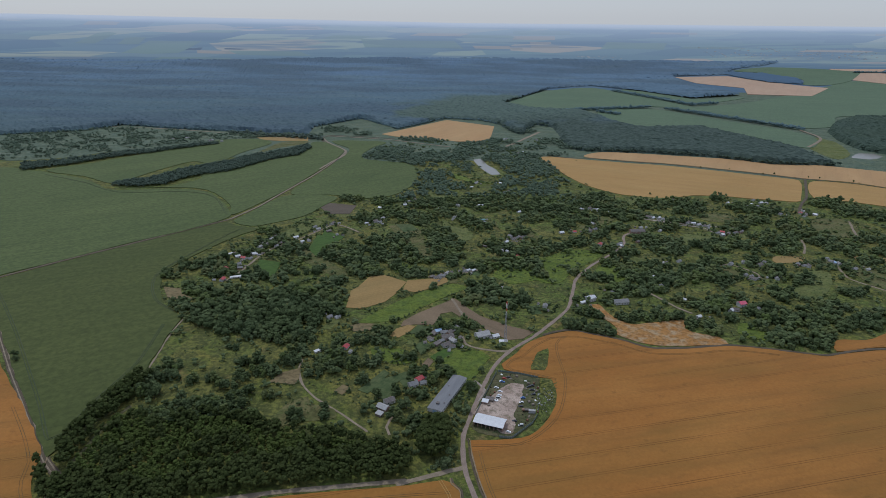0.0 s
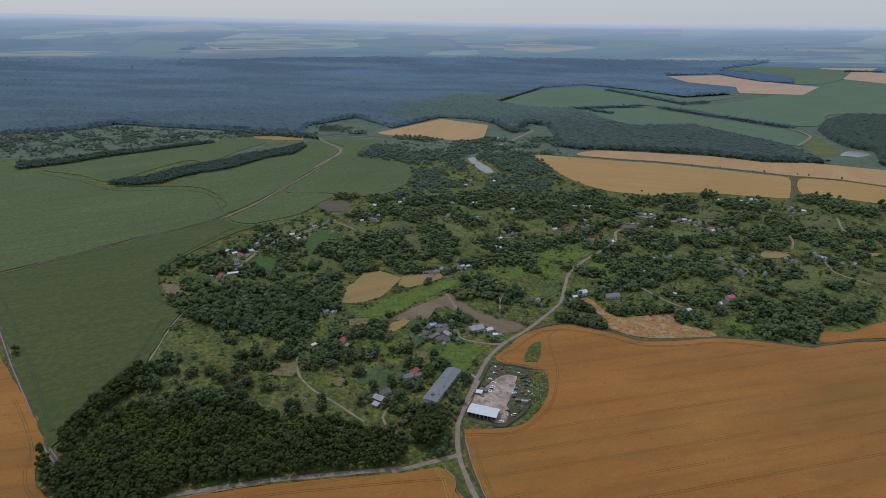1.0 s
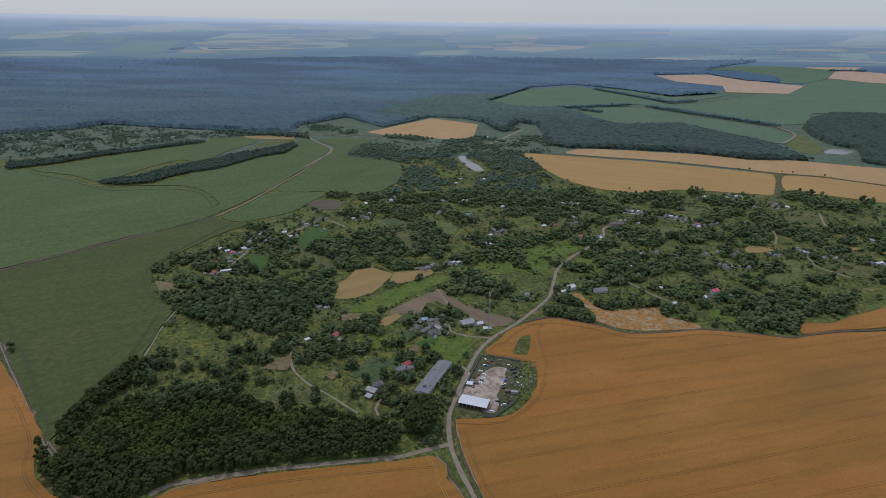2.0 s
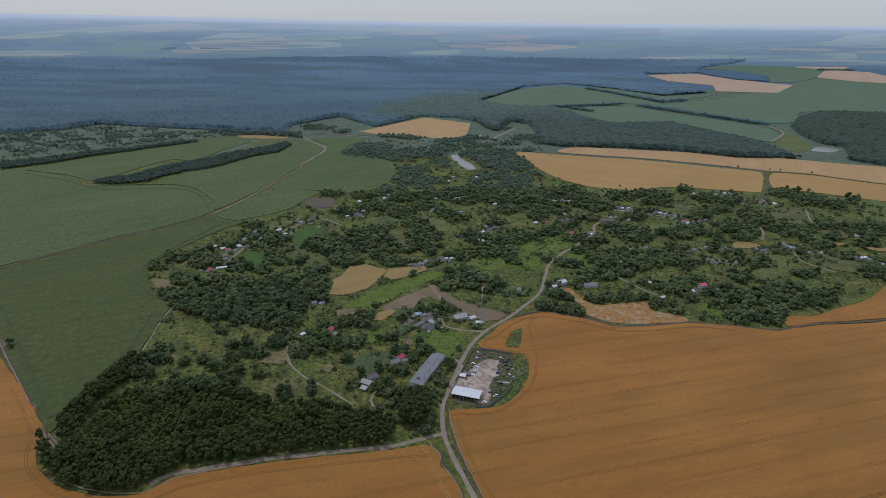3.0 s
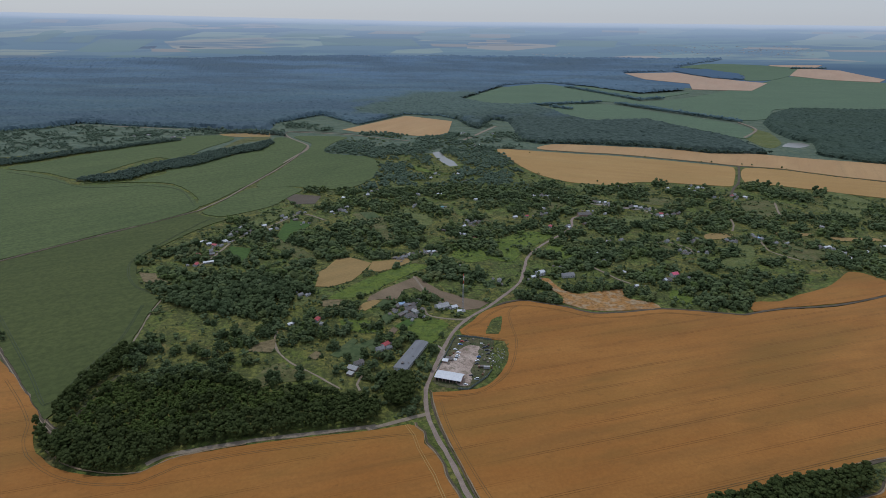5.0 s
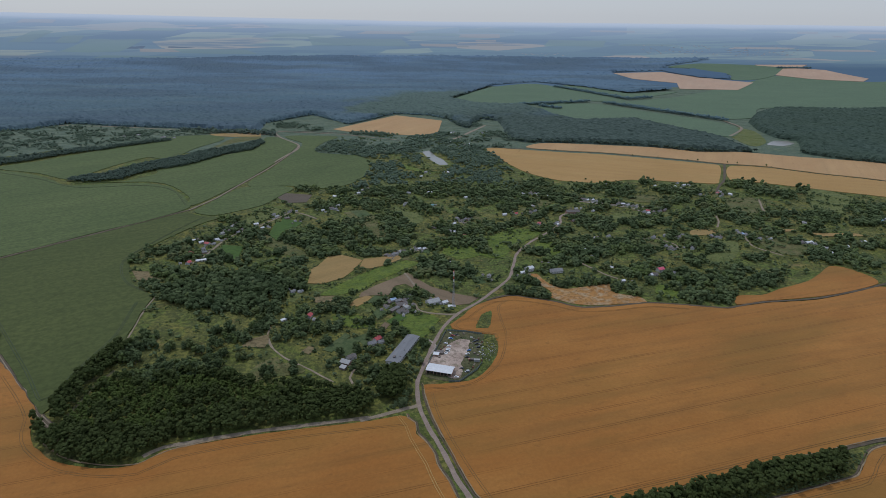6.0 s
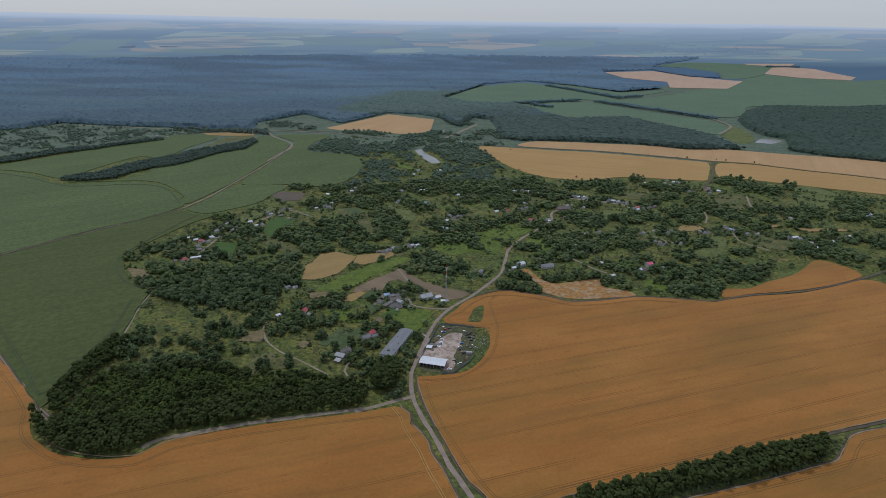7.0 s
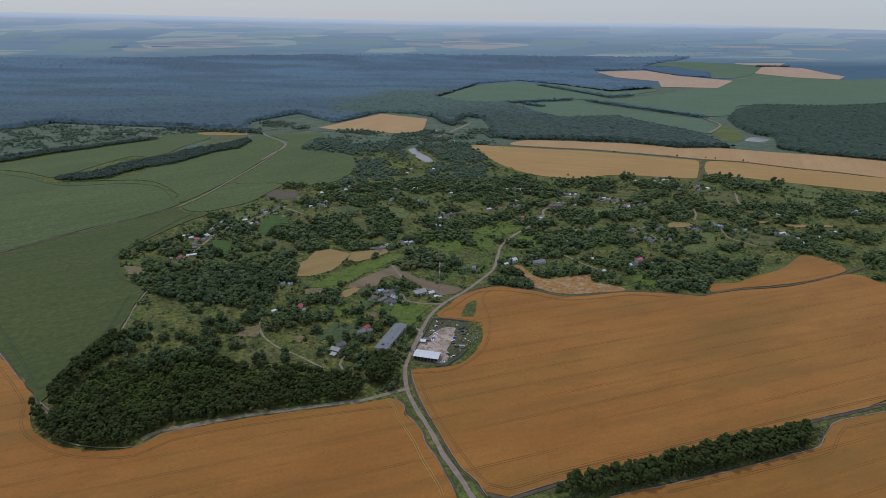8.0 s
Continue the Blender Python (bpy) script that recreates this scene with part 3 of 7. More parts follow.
ROAD = [(285, -760), (163, -420), (68, -150), (61, -130), (51, -105), (41, -71), (30, -40), (23, -10), (22, 26), (27, 48), (36, 84), (44, 112), (55, 141), (70, 166), (97, 197), (126, 238), (144, 268), (155, 308), (167, 353), (194, 399), (216, 427), (241, 458), (262, 493), (271, 529), (302, 561)]
FARM_ROAD = [(-730, 120), (-579, 318), (-539, 371), (-471, 454), (-373, 572), (-366, 591), (-347, 652), (-331, 740), (-302, 897), (-284, 1057), (-284,
    1137), (-308, 1178), (-361, 1250), (-381, 1307), (-359, 1352), (-176, 1315)]
WEST_TRACK = [(-585, 296), (-473, 173), (-414, 107), (-357, 46), (-311, -4), (-297, -19), (-278, -35)]
SOUTH_TRACK = [(22, -12), (5, -19), (-9, -25), (-27, -32), (-17, -28), (-61, -35), (-121, -46), (-179, -62), (-191, -72)]
NORTH_TRACK = [(106, 199), (135, 212), (161, 204), (189, 193), (214, 178), (244, 178), (299, 187), (332, 183), (374, 174), (392, 172), (438, 185),
    (511, 194), (558, 208), (620, 231), (673, 257)]
HEDGE_TRACK = [(73, -140), (82, -149), (94, -153), (131, -141), (234, -115), (335, -87), (375, -77), (412, -68), (449, -59), (498, -47), (1150, -150)]
SLOPE_ROAD = [(220, 1109), (326, 1095), (415, 1066), (497, 1045), (610, 994), (686, 956), (747, 922), (829, 895), (885, 852), (931, 820), (978, 794), (1036, 754), (1137, 679)]
SLOPE_LINK = [(749, 922), (706, 833), (673, 768), (646, 731), (610, 670)]
FAR_LANE = [(81, 1187), (134, 1243), (189, 1353), (240, 1458)]
FAR_LANE_EAST = [(1052, 1553), (1042, 1416), (937, 1277)]
VILLAGE_LANE = [(20, 193), (24, 175), (36, 168), (56, 163), (70, 164)]
MEADOW_PATH = [(-139, 138), (-137, 118), (-128, 94), (-110, 72), (-85, 52), (-57, 27)]
HILL_PATH = [(539, 423), (530, 379), (536, 364), (555, 339)]
SHED_LANE = [(32, 107), (41, 93), (34, 73)]
HOME_TRACK = [(-38, 24), (-42, 34), (-40, 45), (-37, 53)]
FOREST_MAIN = [(-3000, 1250), (-1280, 1276), (-1092, 1364), (-1031, 1470), (-867, 1422), (-684, 1390), (-534, 1338), (-431, 1346), (-440, 1490),
    (-386, 1570), (-327, 1657), (-184, 1461), (-46, 1682), (67, 1656), (128, 1571), (155, 1441), (185, 1397), (245, 1582), (285, 1542), (281, 1224),
    (318, 1181), (474, 1170), (622, 1136), (746, 1058), (898, 1055), (911, 1241), (854, 1345), (755, 1579), (567, 1531), (502, 1723), (437, 1886),
    (265, 1917), (176, 2088), (422, 2646), (646, 2775), (836, 2580), (979, 2321), (1249, 2465), (1179, 2882), (1153, 3143), (1484, 3235), (1581,
    3397), (2046, 3689), (990, 3667), (104, 3706), (-795, 3658), (-1824, 3508), (-2896, 3501), (-4800, 3500)]
FOREST_EAST = [(1240, 1709), (1383, 1843), (1649, 1829), (1961, 1878), (2600, 1700), (1700, 700), (1193, 894), (1073, 967), (1009, 1045), (1091,
    1203), (1057, 1257), (1072, 1384), (1119, 1528)]
WOOD_ISLAND = [(-687, 771), (-625, 761), (-579, 783), (-564, 831), (-543, 866), (-503, 893), (-475, 937), (-457, 985), (-432, 1035), (-387, 1075), (-378, 1163), (-395, 1202), (-430, 1133), (-463, 1097), (-504, 1049), (-536, 985), (-572, 944), (-596, 910), (-618, 846), (-658, 808)]
WOOD_BELT = [(-940, 875), (-895, 918), (-856, 957), (-815, 1024), (-757, 1070), (-702, 1133), (-627, 1202), (-647, 1218), (-703, 1170), (-763, 1111), (-825, 1070), (-874, 1012), (-926, 969), (-979, 935)]
WOOD_NEAR = [(-300, -22), (-300, -9), (-292, 3), (-309, 32), (-303, 52), (-296, 74), (-286, 103), (-269, 96), (-274, 73), (-271, 41), (-231, 33), (-193, 47), (-139, 29), (-85, 21), (-31, 8), (-22, 6), (-18, -20), (-24, -28), (-61, -33), (-122, -44), (-181, -61), (-193, -77), (-230, -81), (-263, -68), (-287, -46)]
WOOD_HEDGE = [(125, -154), (136, -147), (151, -137), (207, -125), (258, -112), (330, -93), (353, -88), (355, -100), (337, -113), (272, -129), (213,
    -142), (167, -153)]
VILLAGE = [(-366, 313), (-358, 409), (-319, 509), (-278, 554), (-241, 635), (-226, 708), (-173, 711), (-112, 739), (-82, 830), (-145, 1036), (-215,
    1050), (-198, 1240), (-81, 1314), (75, 1286), (237, 1357), (207, 1094), (247, 990), (290, 820), (537, 766), (650, 735), (752, 686), (958, 620),
    (1400, 560), (1300, 300), (651, 200), (632, 259), (601, 299), (450, 207), (421, 207), (406, 181), (375, 177), (302, 194), (275, 245), (208, 233),
    (192, 249), (182, 281), (164, 269), (186, 208), (135, 215), (106, 204), (55, 143), (34, 84), (20, -10), (-9, -21), (-18, -20), (-193, 47), (-272,
    43), (-281, 86), (-296, 214), (-340, 265)]
WOOD_FINGER = [(-299, 4), (-276, -20), (-278, 8), (-275, 33), (-275, 76), (-285, 92), (-295, 90), (-298, 61), (-297, 27)]
FINGER_TRACK = [(-274, -37), (-275, -23), (-275, 3), (-274, 31), (-268, 53)]
WHEAT_SOUTH_BRUSH = [(130, -156), (170, -154), (213, -143), (272, -130), (337, -114), (356, -102), (370, -92), (380, -84), (366, -84), (350, -92), (330, -104), (268, -122), (205, -138), (150, -150)]
WOOD_WEST = [(-290, 216), (-277, 246), (-243, 250), (-203, 258), (-160, 260), (-123, 252), (-113, 234), (-139, 222), (-136, 193), (-143, 178), (-181, 174), (-228, 181), (-264, 191)]
LANE_COTTAGE = [(373, 412), (391, 416), (403, 403), (414, 385), (411, 366)]
LANE_MILL = [(-27, 349), (-3, 357), (30, 370), (52, 389), (70, 408)]
LANE_BROOK = [(83, 487), (103, 496), (120, 478), (131, 449)]
LANE_UPPER = [(385, 589), (412, 574), (420, 553), (451, 539)]
LANE_STEEP = [(329, 616), (354, 608), (364, 589), (391, 589)]
CLUMP = [(87, 129), (91, 145), (97, 162), (108, 170), (105, 146), (101, 129)]
WOOD_FAR_EAST = [(1443, 3314), (1686, 3301), (1822, 3098), (1760, 2920), (1609, 2962), (1496, 3173)]
HAMLET_MEADOW = [(-1293, 1292), (-1183, 1376), (-1010, 1430), (-674, 1362), (-539, 1302), (-639, 1269), (-759, 1187), (-858, 1092), (-934, 1008),
    (-1064, 980)]
TREE_BELTS = [(777, 1987, 1062, 1553), (708, 2576, 911, 2097), (373, 1901, 716, 2022), (932, 2116, 1020, 2156), (2255, 3356, 2461, 3362), (503, 1886,
    555, 1825)]
ROADSIDE_GROVE = [(212, 408), (222, 414), (230, 424), (236, 433), (243, 441), (228, 412), (238, 421), (247, 432), (254, 445), (219, 404), (262, 460), (250, 424)]
LONE_TREES = [(379, 775), (284, 1062), (355, 1080), (382, 1082), (621, 1005), (763, 937), (782, 928), (839, 903), (846, 894), (514, 785), (-417, 119),
    (-422, 125), (559, 1012), (677, 961), (700, 958)]
GROVES_WEST = [(-361, 336, 13, -7, 15), (-351, 365, 15, -7, 16), (-313, 358, 19, -11, 27), (-317, 388, 14, -6, 16), (-289, 353, 11, -8, 23), (-306,
    286, 19, -8, 19), (-307, 247, 18, -5, 12), (-283, 263, 17, -7, 18), (-244, 333, 18, -6, 18), (-249, 281, 27, -9, 26), (-262, 227, 26, -7, 18),
    (-224, 229, 29, -7, 19), (-187, 235, 29, -6, 23), (-187, 284, 38, -5, 19), (-164, 262, 33, -5, 21), (-139, 287, 17, -5, 23), (-146, 324, 20, -3,
    12), (-280, 418, 16, -5, 15), (-289, 514, 19, -5, 16), (-242, 414, 16, -4, 15)]
GROVES_HILL = [(-230, 444, 23, -6, 21), (-203, 405, 12, -4, 17), (-218, 373, 19, -7, 24), (-224, 338, 15, -6, 22), (-177, 360, 14, -4, 17), (-180,
    429, 16, -4, 20), (-162, 441, 15, -5, 28), (-140, 409, 20, -5, 30), (-165, 414, 20, -4, 19), (-276, 458, 17, -5, 17), (-254, 472, 13, -4, 15),
    (-142, 442, 23, -5, 28), (-117, 369, 23, -4, 27), (-101, 360, 14, -3, 17), (-116, 463, 10, -5, 34), (-83, 470, 24, -4, 39), (-62, 431, 20, -3,
    27), (-144, 589, 27, -4, 28), (-110, 623, 24, -3, 29), (-63, 595, 33, -3, 37)]
GROVES_MIDDLE = [(-25, 498, 30, -2, 46), (2, 475, 21, -1, 32), (-5, 428, 24, -1, 22), (-44, 410, 28, -1, 17), (-48, 359, 19, -1, 17), (-73, 381, 12,
    -2, 14), (-92, 412, 17, -2, 19), (-193, 706, 21, -4, 22), (-128, 692, 26, -3, 22), (-44, 679, 41, -2, 29), (17, 701, 42, 0, 30), (-21, 629, 25,
    -1, 23), (68, 669, 36, 1, 24), (81, 724, 43, 1, 27), (129, 673, 36, 3, 32), (18, 600, 19, 0, 28), (37, 548, 14, 0, 23), (60, 566, 11, 1, 20),
    (133, 607, 19, 3, 28), (61, 473, 25, 1, 19)]
GROVES_CENTRE = [(85, 449, 29, 1, 21), (108, 527, 13, 2, 24), (128, 470, 25, 3, 27), (4, 402, 9, -1, 21), (43, 384, 19, 0, 18), (59, 410, 16, 1, 15),
    (86, 397, 22, 1, 19), (112, 392, 17, 2, 18), (27, 285, 19, 0, 19), (56, 298, 29, 1, 26), (83, 280, 16, 1, 20), (50, 328, 20, 0, 16), (-19, 315,
    11, 0, 9), (5, 353, 11, 0, 13), (135, 459, 32, 3, 26), (183, 659, 30, 7, 55), (162, 692, 29, 4, 36), (214, 696, 31, 7, 44), (186, 580, 17, 4, 27),
    (223, 606, 21, 5, 28)]
GROVES_ROAD = [(281, 675, 31, 9, 42), (262, 736, 32, 6, 31), (295, 627, 23, 7, 29), (262, 564, 20, 4, 17), (232, 522, 16, 4, 19), (191, 493, 19, 4,
    25), (227, 462, 22, 3, 14), (170, 468, 10, 3, 19), (316, 634, 20, 6, 23), (360, 705, 26, 8, 29), (302, 513, 19, 6, 23), (318, 489, 33, 9, 30),
    (331, 466, 18, 7, 21), (424, 685, 31, 14, 43), (405, 719, 21, 8, 26), (387, 601, 19, 5, 15), (350, 570, 19, 5, 17), (396, 493, 33, 8, 23), (259,
    452, 15, 3, 14), (232, 405, 22, 6, 25)]
GROVES_LANE = [(252, 367, 26, 7, 27), (276, 397, 22, 6, 23), (233, 321, 29, 5, 19), (284, 350, 21, 5, 17), (199, 354, 16, 2, 11), (200, 294, 11, 4,
    18), (164, 288, 8, 2, 13), (175, 374, 12, 2, 10), (303, 360, 22, 7, 21), (339, 381, 29, 9, 26), (366, 423, 19, 7, 19), (266, 314, 17, 3, 12),
    (287, 291, 19, 5, 14), (324, 286, 16, 5, 14), (113, 398, 14, 1, 14), (123, 361, 16, 1, 10), (500, 752, 16, 7, 20), (517, 691, 25, 12, 29), (509,
    624, 27, 14, 32), (561, 676, 24, 11, 24)]
GROVES_EAST = [(557, 597, 19, 16, 33), (461, 577, 26, 7, 18), (492, 524, 25, 14, 32), (500, 488, 29, 14, 30), (437, 496, 16, 9, 23), (400, 482, 20, 9,
    24), (450, 477, 8, 9, 22), (561, 542, 31, 15, 30), (586, 505, 33, 13, 23), (592, 481, 11, 17, 29), (692, 738, 30, 16, 31), (720, 680, 25, 20, 35),
    (744, 655, 15, 19, 30), (643, 533, 21, 11, 19), (639, 484, 12, 11, 17), (422, 420, 11, 5, 13), (447, 387, 22, 9, 20), (461, 360, 13, 10, 21),
    (535, 412, 22, 6, 10), (532, 383, 11, 7, 12)]
GROVES_SLOPE = [(595, 437, 19, 9, 15), (354, 363, 21, 9, 23), (316, 277, 19, 6, 17), (351, 303, 13, 5, 13), (365, 273, 25, 7, 15), (395, 253, 38, 11,
    23), (387, 200, 28, 11, 22), (363, 211, 11, 8, 18), (420, 227, 24, 10, 19), (465, 243, 31, 7, 11), (457, 285, 23, 9, 17), (497, 265, 19, 9, 15),
    (508, 328, 17, 6, 10), (408, 322, 10, 7, 15), (421, 315, 10, 9, 19), (451, 333, 10, 8, 16), (347, 230, 11, 4, 9), (317, 203, 6, 3, 8), (292, 207,
    9, 3, 9), (323, 249, 9, 4, 10)]
GROVES_SOUTH = [(313, 179, 14, 2, 6), (158, 216, 21, 2, 13), (173, 210, 14, 2, 12), (140, 225, 8, 2, 12), (168, 255, 14, 2, 10), (177, 248, 12, 1, 7),
    (226, 244, 27, 3, 13), (247, 245, 18, 2, 9), (262, 246, 8, 3, 10), (272, 226, 6, 4, 11), (270, 206, 10, 3, 8), (293, 227, 8, 4, 12), (-271, 96,
    15, -5, 10), (-263, 116, 11, -3, 7), (-249, 97, 7, -3, 7), (-230, 91, 5, -2, 5), (-269, 73, 17, -5, 10), (-290, 216, 11, -3, 7), (-225, 195, 23,
    -3, 8), (-187, 176, 8, -2, 6)]
GROVES_MEADOW = [(-168, 171, 11, -2, 8), (-145, 149, 9, -3, 10), (-152, 132, 10, -3, 12), (-181, 136, 7, -2, 7), (-189, 125, 13, -2, 5), (-215, 151,
    6, -2, 7), (-168, 111, 12, -3, 11), (-186, 100, 7, -3, 9), (-196, 86, 9, -2, 6), (-213, 94, 5, -1, 4), (-193, 51, 20, -5, 14), (-218, 50, 18, -6,
    13), (-232, 37, 18, -4, 9), (-178, 64, 9, -4, 12), (-173, 78, 4, -2, 6), (-152, 70, 4, -2, 5), (-159, 37, 10, -2, 6), (-120, 43, 6, -2, 9), (-99,
    60, 6, -2, 7), (-121, 109, 9, -2, 7)]
GROVES_FARM = [(-114, 129, 9, -3, 12), (-111, 151, 7, -2, 10), (-142, 172, 8, -2, 8), (-96, 44, 3, -1, 4), (-107, 162, 9, -4, 19), (-89, 125, 13, -1,
    7), (-110, 119, 10, -2, 9), (-80, 176, 20, -1, 8), (-64, 195, 14, -1, 9), (-62, 228, 11, -1, 10), (-68, 132, 10, -1, 7), (-35, 144, 13, -1, 8),
    (-25, 191, 4, 0, 6), (9, 199, 6, 0, 8), (2, 211, 14, 0, 10), (27, 219, 11, 0, 9), (5, 120, 12, 0, 8), (-22, 114, 9, 0, 6), (-40, 84, 7, -1, 5),
    (-54, 75, 4, -1, 5)]
GROVES_SHED = [(-8, 105, 5, 0, 7), (-19, 77, 8, 0, 5), (-30, 63, 5, 0, 5), (-1, 135, 4, 0, 5), (29, 92, 4, 0, 5), (72, 148, 4, 0, 4), (122, 205, 5, 1,
    5), (-3, 20, 11, -1, 16), (13, 2, 5, 0, 5), (6, -11, 4, 0, 4), (-36, 48, 5, -1, 6), (-26, 41, 6, 0, 5), (-16, 42, 4, 0, 5), (-16, 251, 6, 0, 6),
    (38, 124, 4, 0, 3), (-74, 101, 6, -1, 5), (-84, 84, 4, -1, 4), (-22, 30, 3, 0, 4), (-66, 55, 3, -1, 3), (-146, 226, 10, -2, 8)]
GROVES_NORTH = [(-168, 1112, 53, -6, 53), (-205, 1076, 31, -6, 45), (-119, 1045, 51, -4, 43), (-68, 1080, 52, -3, 58), (-13, 1084, 38, -1, 58), (29,
    1154, 40, 0, 49), (-53, 837, 44, -4, 64), (-90, 728, 19, -2, 19), (-16, 753, 25, -1, 20), (82, 1060, 22, 1, 37), (126, 1003, 29, 3, 52), (166,
    951, 42, 6, 64), (110, 848, 19, 3, 42), (175, 808, 32, 4, 39), (102, 1195, 26, 2, 37), (-80, 1298, 44, -2, 33), (-144, 1309, 28, -2, 25), (29,
    1242, 27, 0, 31), (207, 1218, 33, 3, 30), (231, 1011, 24, 5, 41)]
GROVES_FAR = [(110, 761, 31, 2, 28), (155, 1130, 23, 2, 27), (-1152, 1141, 23, -25, 35), (-1131, 1220, 21, -15, 23), (-958, 1218, 24, -9, 15), (-878, 1274, 38, -12, 25), (-1170, 1209, 21, -16, 23), (-1150, 1491, 51, -30, 52), (-547, 1328, 95, -11, 34), (-756, 1284, 46, -11, 25), (-983, 1132, 17, -13, 21), (-769, 1210, 24, -7, 15), (-359, 1436, 50, -10, 48), (-282, 1377, 32, -4, 27), (-405, 1340, 16, -6, 26), (-1107, 1281, 21, -10, 17)]
GROVES_HAMLET = [(139, 1278, 30, 3, 26), (212, 1453, 20, 3, 30), (255, 1297, 40, 3, 40), (303, 1236, 40, 3, 36), (186, 1102, 36, 3, 26), (249, 1132, 30, 3, 22), (99, 1296, 18, 3, 30), (356, 1353, 50, 3, 40), (146, 1060, 26, 3, 18)]
GROVES_BROW = [(716, 687, 36, 19, 35), (801, 698, 12, 22, 36), (716, 512, 41, 25, 40), (835, 561, 41, 25, 36)]
GROVES_RIM = [(797, 492, 41, 18, 26), (825, 459, 30, 23, 30), (688, 405, 14, 14, 22), (664, 444, 19, 11, 18), (664, 531, 21, 10, 17), (628, 342, 39,
    18, 29), (639, 318, 34, 12, 18), (743, 363, 23, 15, 20), (688, 267, 16, 19, 25), (707, 377, 18, 11, 16), (605, 395, 14, 8, 13), (652, 299, 21, 8,
    11), (1019, 692, 15, 28, 36), (640, 204, 15, 11, 14), (438, 261, 24, 8, 16), (467, 240, 23, 6, 11), (936, 577, 17, 23, 30)]
HOMES_WEST = [(-273, 478, 0), (-279, 445, 0), (-277, 456, 3), (-277, 416, 2), (-313, 415, 2), (-316, 412, 2), (-299, 405, 1), (-288, 399, 8), (-288,
    376, 3), (-281, 364, 4), (-279, 399, 3), (-280, 417, 1), (-299, 360, 8), (-290, 324, 8), (-273, 334, 2), (-280, 332, 1), (-271, 489, 5), (-272,
    458, 5), (-256, 450, 3), (-253, 463, 7), (-238, 488, 1), (-224, 471, 1), (-215, 476, 3), (-213, 530, 0), (-221, 540, 3), (-196, 558, 5), (-194,
    520, 6), (-178, 505, 3)]
HOMES_HILL = [(-122, 228, 0), (-131, 228, 3), (-127, 152, 2), (-100, 161, 8), (-130, 650, 1), (-82, 697, 0), (-74, 706, 5), (-88, 673, 1), (-118, 591,
    0), (-120, 570, 3), (-128, 574, 5), (-141, 564, 1), (33, 804, 1), (43, 840, 0), (8, 675, 0), (45, 675, 1), (53, 679, 2), (97, 770, 3), (104, 775,
    5), (93, 839, 1), (115, 642, 1), (2, 603, 3), (-25, 652, 3), (50, 591, 9)]
HOMES_MIDDLE = [(50, 468, 6), (62, 473, 5), (84, 487, 1), (78, 476, 3), (73, 448, 0), (83, 448, 1), (96, 428, 8), (96, 502, 5), (104, 511, 3), (109,
    508, 7), (92, 514, 3), (26, 373, 1), (33, 373, 1), (22, 371, 3), (-2, 360, 0), (-7, 353, 3), (-11, 351, 3), (-16, 346, 5), (-21, 349, 6), (2, 362,
    5), (71, 316, 0), (117, 269, 3), (174, 535, 1), (195, 541, 8)]
HOMES_CENTRE = [(227, 668, 1), (233, 664, 0), (243, 672, 5), (257, 663, 1), (249, 664, 3), (270, 651, 1), (233, 585, 0), (231, 557, 3), (221, 547, 5),
    (224, 484, 8), (253, 487, 3), (256, 481, 1), (285, 501, 7), (342, 623, 1), (352, 623, 1), (357, 615, 3), (336, 627, 5), (307, 569, 0), (334, 555,
    0), (410, 738, 3), (394, 600, 5), (401, 596, 1), (407, 589, 0), (415, 585, 5)]
HOMES_EAST = [(420, 581, 3), (424, 550, 3), (432, 553, 8), (439, 546, 7), (427, 540, 1), (269, 364, 1), (272, 337, 3), (300, 413, 0), (322, 423, 3),
    (364, 376, 2), (391, 416, 3), (204, 313, 3), (288, 296, 1), (507, 723, 1), (563, 745, 3), (547, 714, 1), (569, 727, 1), (580, 727, 0), (539, 676,
    2), (573, 659, 3), (611, 666, 8), (616, 658, 5), (633, 658, 1), (622, 678, 0)]
HOMES_SLOPE = [(453, 553, 5), (462, 556, 7), (412, 424, 3), (440, 426, 3), (431, 415, 5), (437, 413, 7), (396, 378, 3), (401, 373, 3), (401, 366, 5),
    (432, 368, 3), (485, 420, 4), (492, 417, 3), (497, 414, 5), (538, 435, 3), (541, 429, 10), (545, 426, 3), (555, 407, 3), (573, 407, 0), (675, 484,
    0), (620, 388, 1), (627, 388, 1), (628, 380, 3), (611, 388, 5), (635, 365, 0)]
HOMES_RIM = [(671, 369, 1), (629, 344, 1), (704, 388, 3), (713, 388, 1), (810, 494, 0), (815, 494, 9), (829, 500, 1), (824, 487, 3), (334, 269, 1),
    (339, 271, 5), (365, 274, 3), (290, 251, 1), (-752, 1276, 0), (-669, 1250, 0), (-744, 1276, 3), (-672, 1242, 5), (-637, 1234, 3), (-782, 1259, 3),
    (125, 1324, 1), (135, 1333, 3), (164, 1155, 1), (152, 1139, 5), (114, 1178, 1), (232, 1343, 1), (218, 1324, 3)]
HOMES_FARM = [(0, 198, 3), (-2, 180, 3), (10, 181, 0), (3, 171, 5), (-11, 195, 6), (-6, 173, 6), (9, 169, 5), (14, 211, 3), (-16, 100, 3), (-20, 105, 8), (46, 198, 5), (55, 192, 1), (-14, 183, 5), (6, 197, 7), (164, 281, 2)]
HOMES = HOMES_FARM + HOMES_WEST + HOMES_HILL + HOMES_MIDDLE + HOMES_CENTRE + HOMES_EAST + HOMES_SLOPE + HOMES_RIM
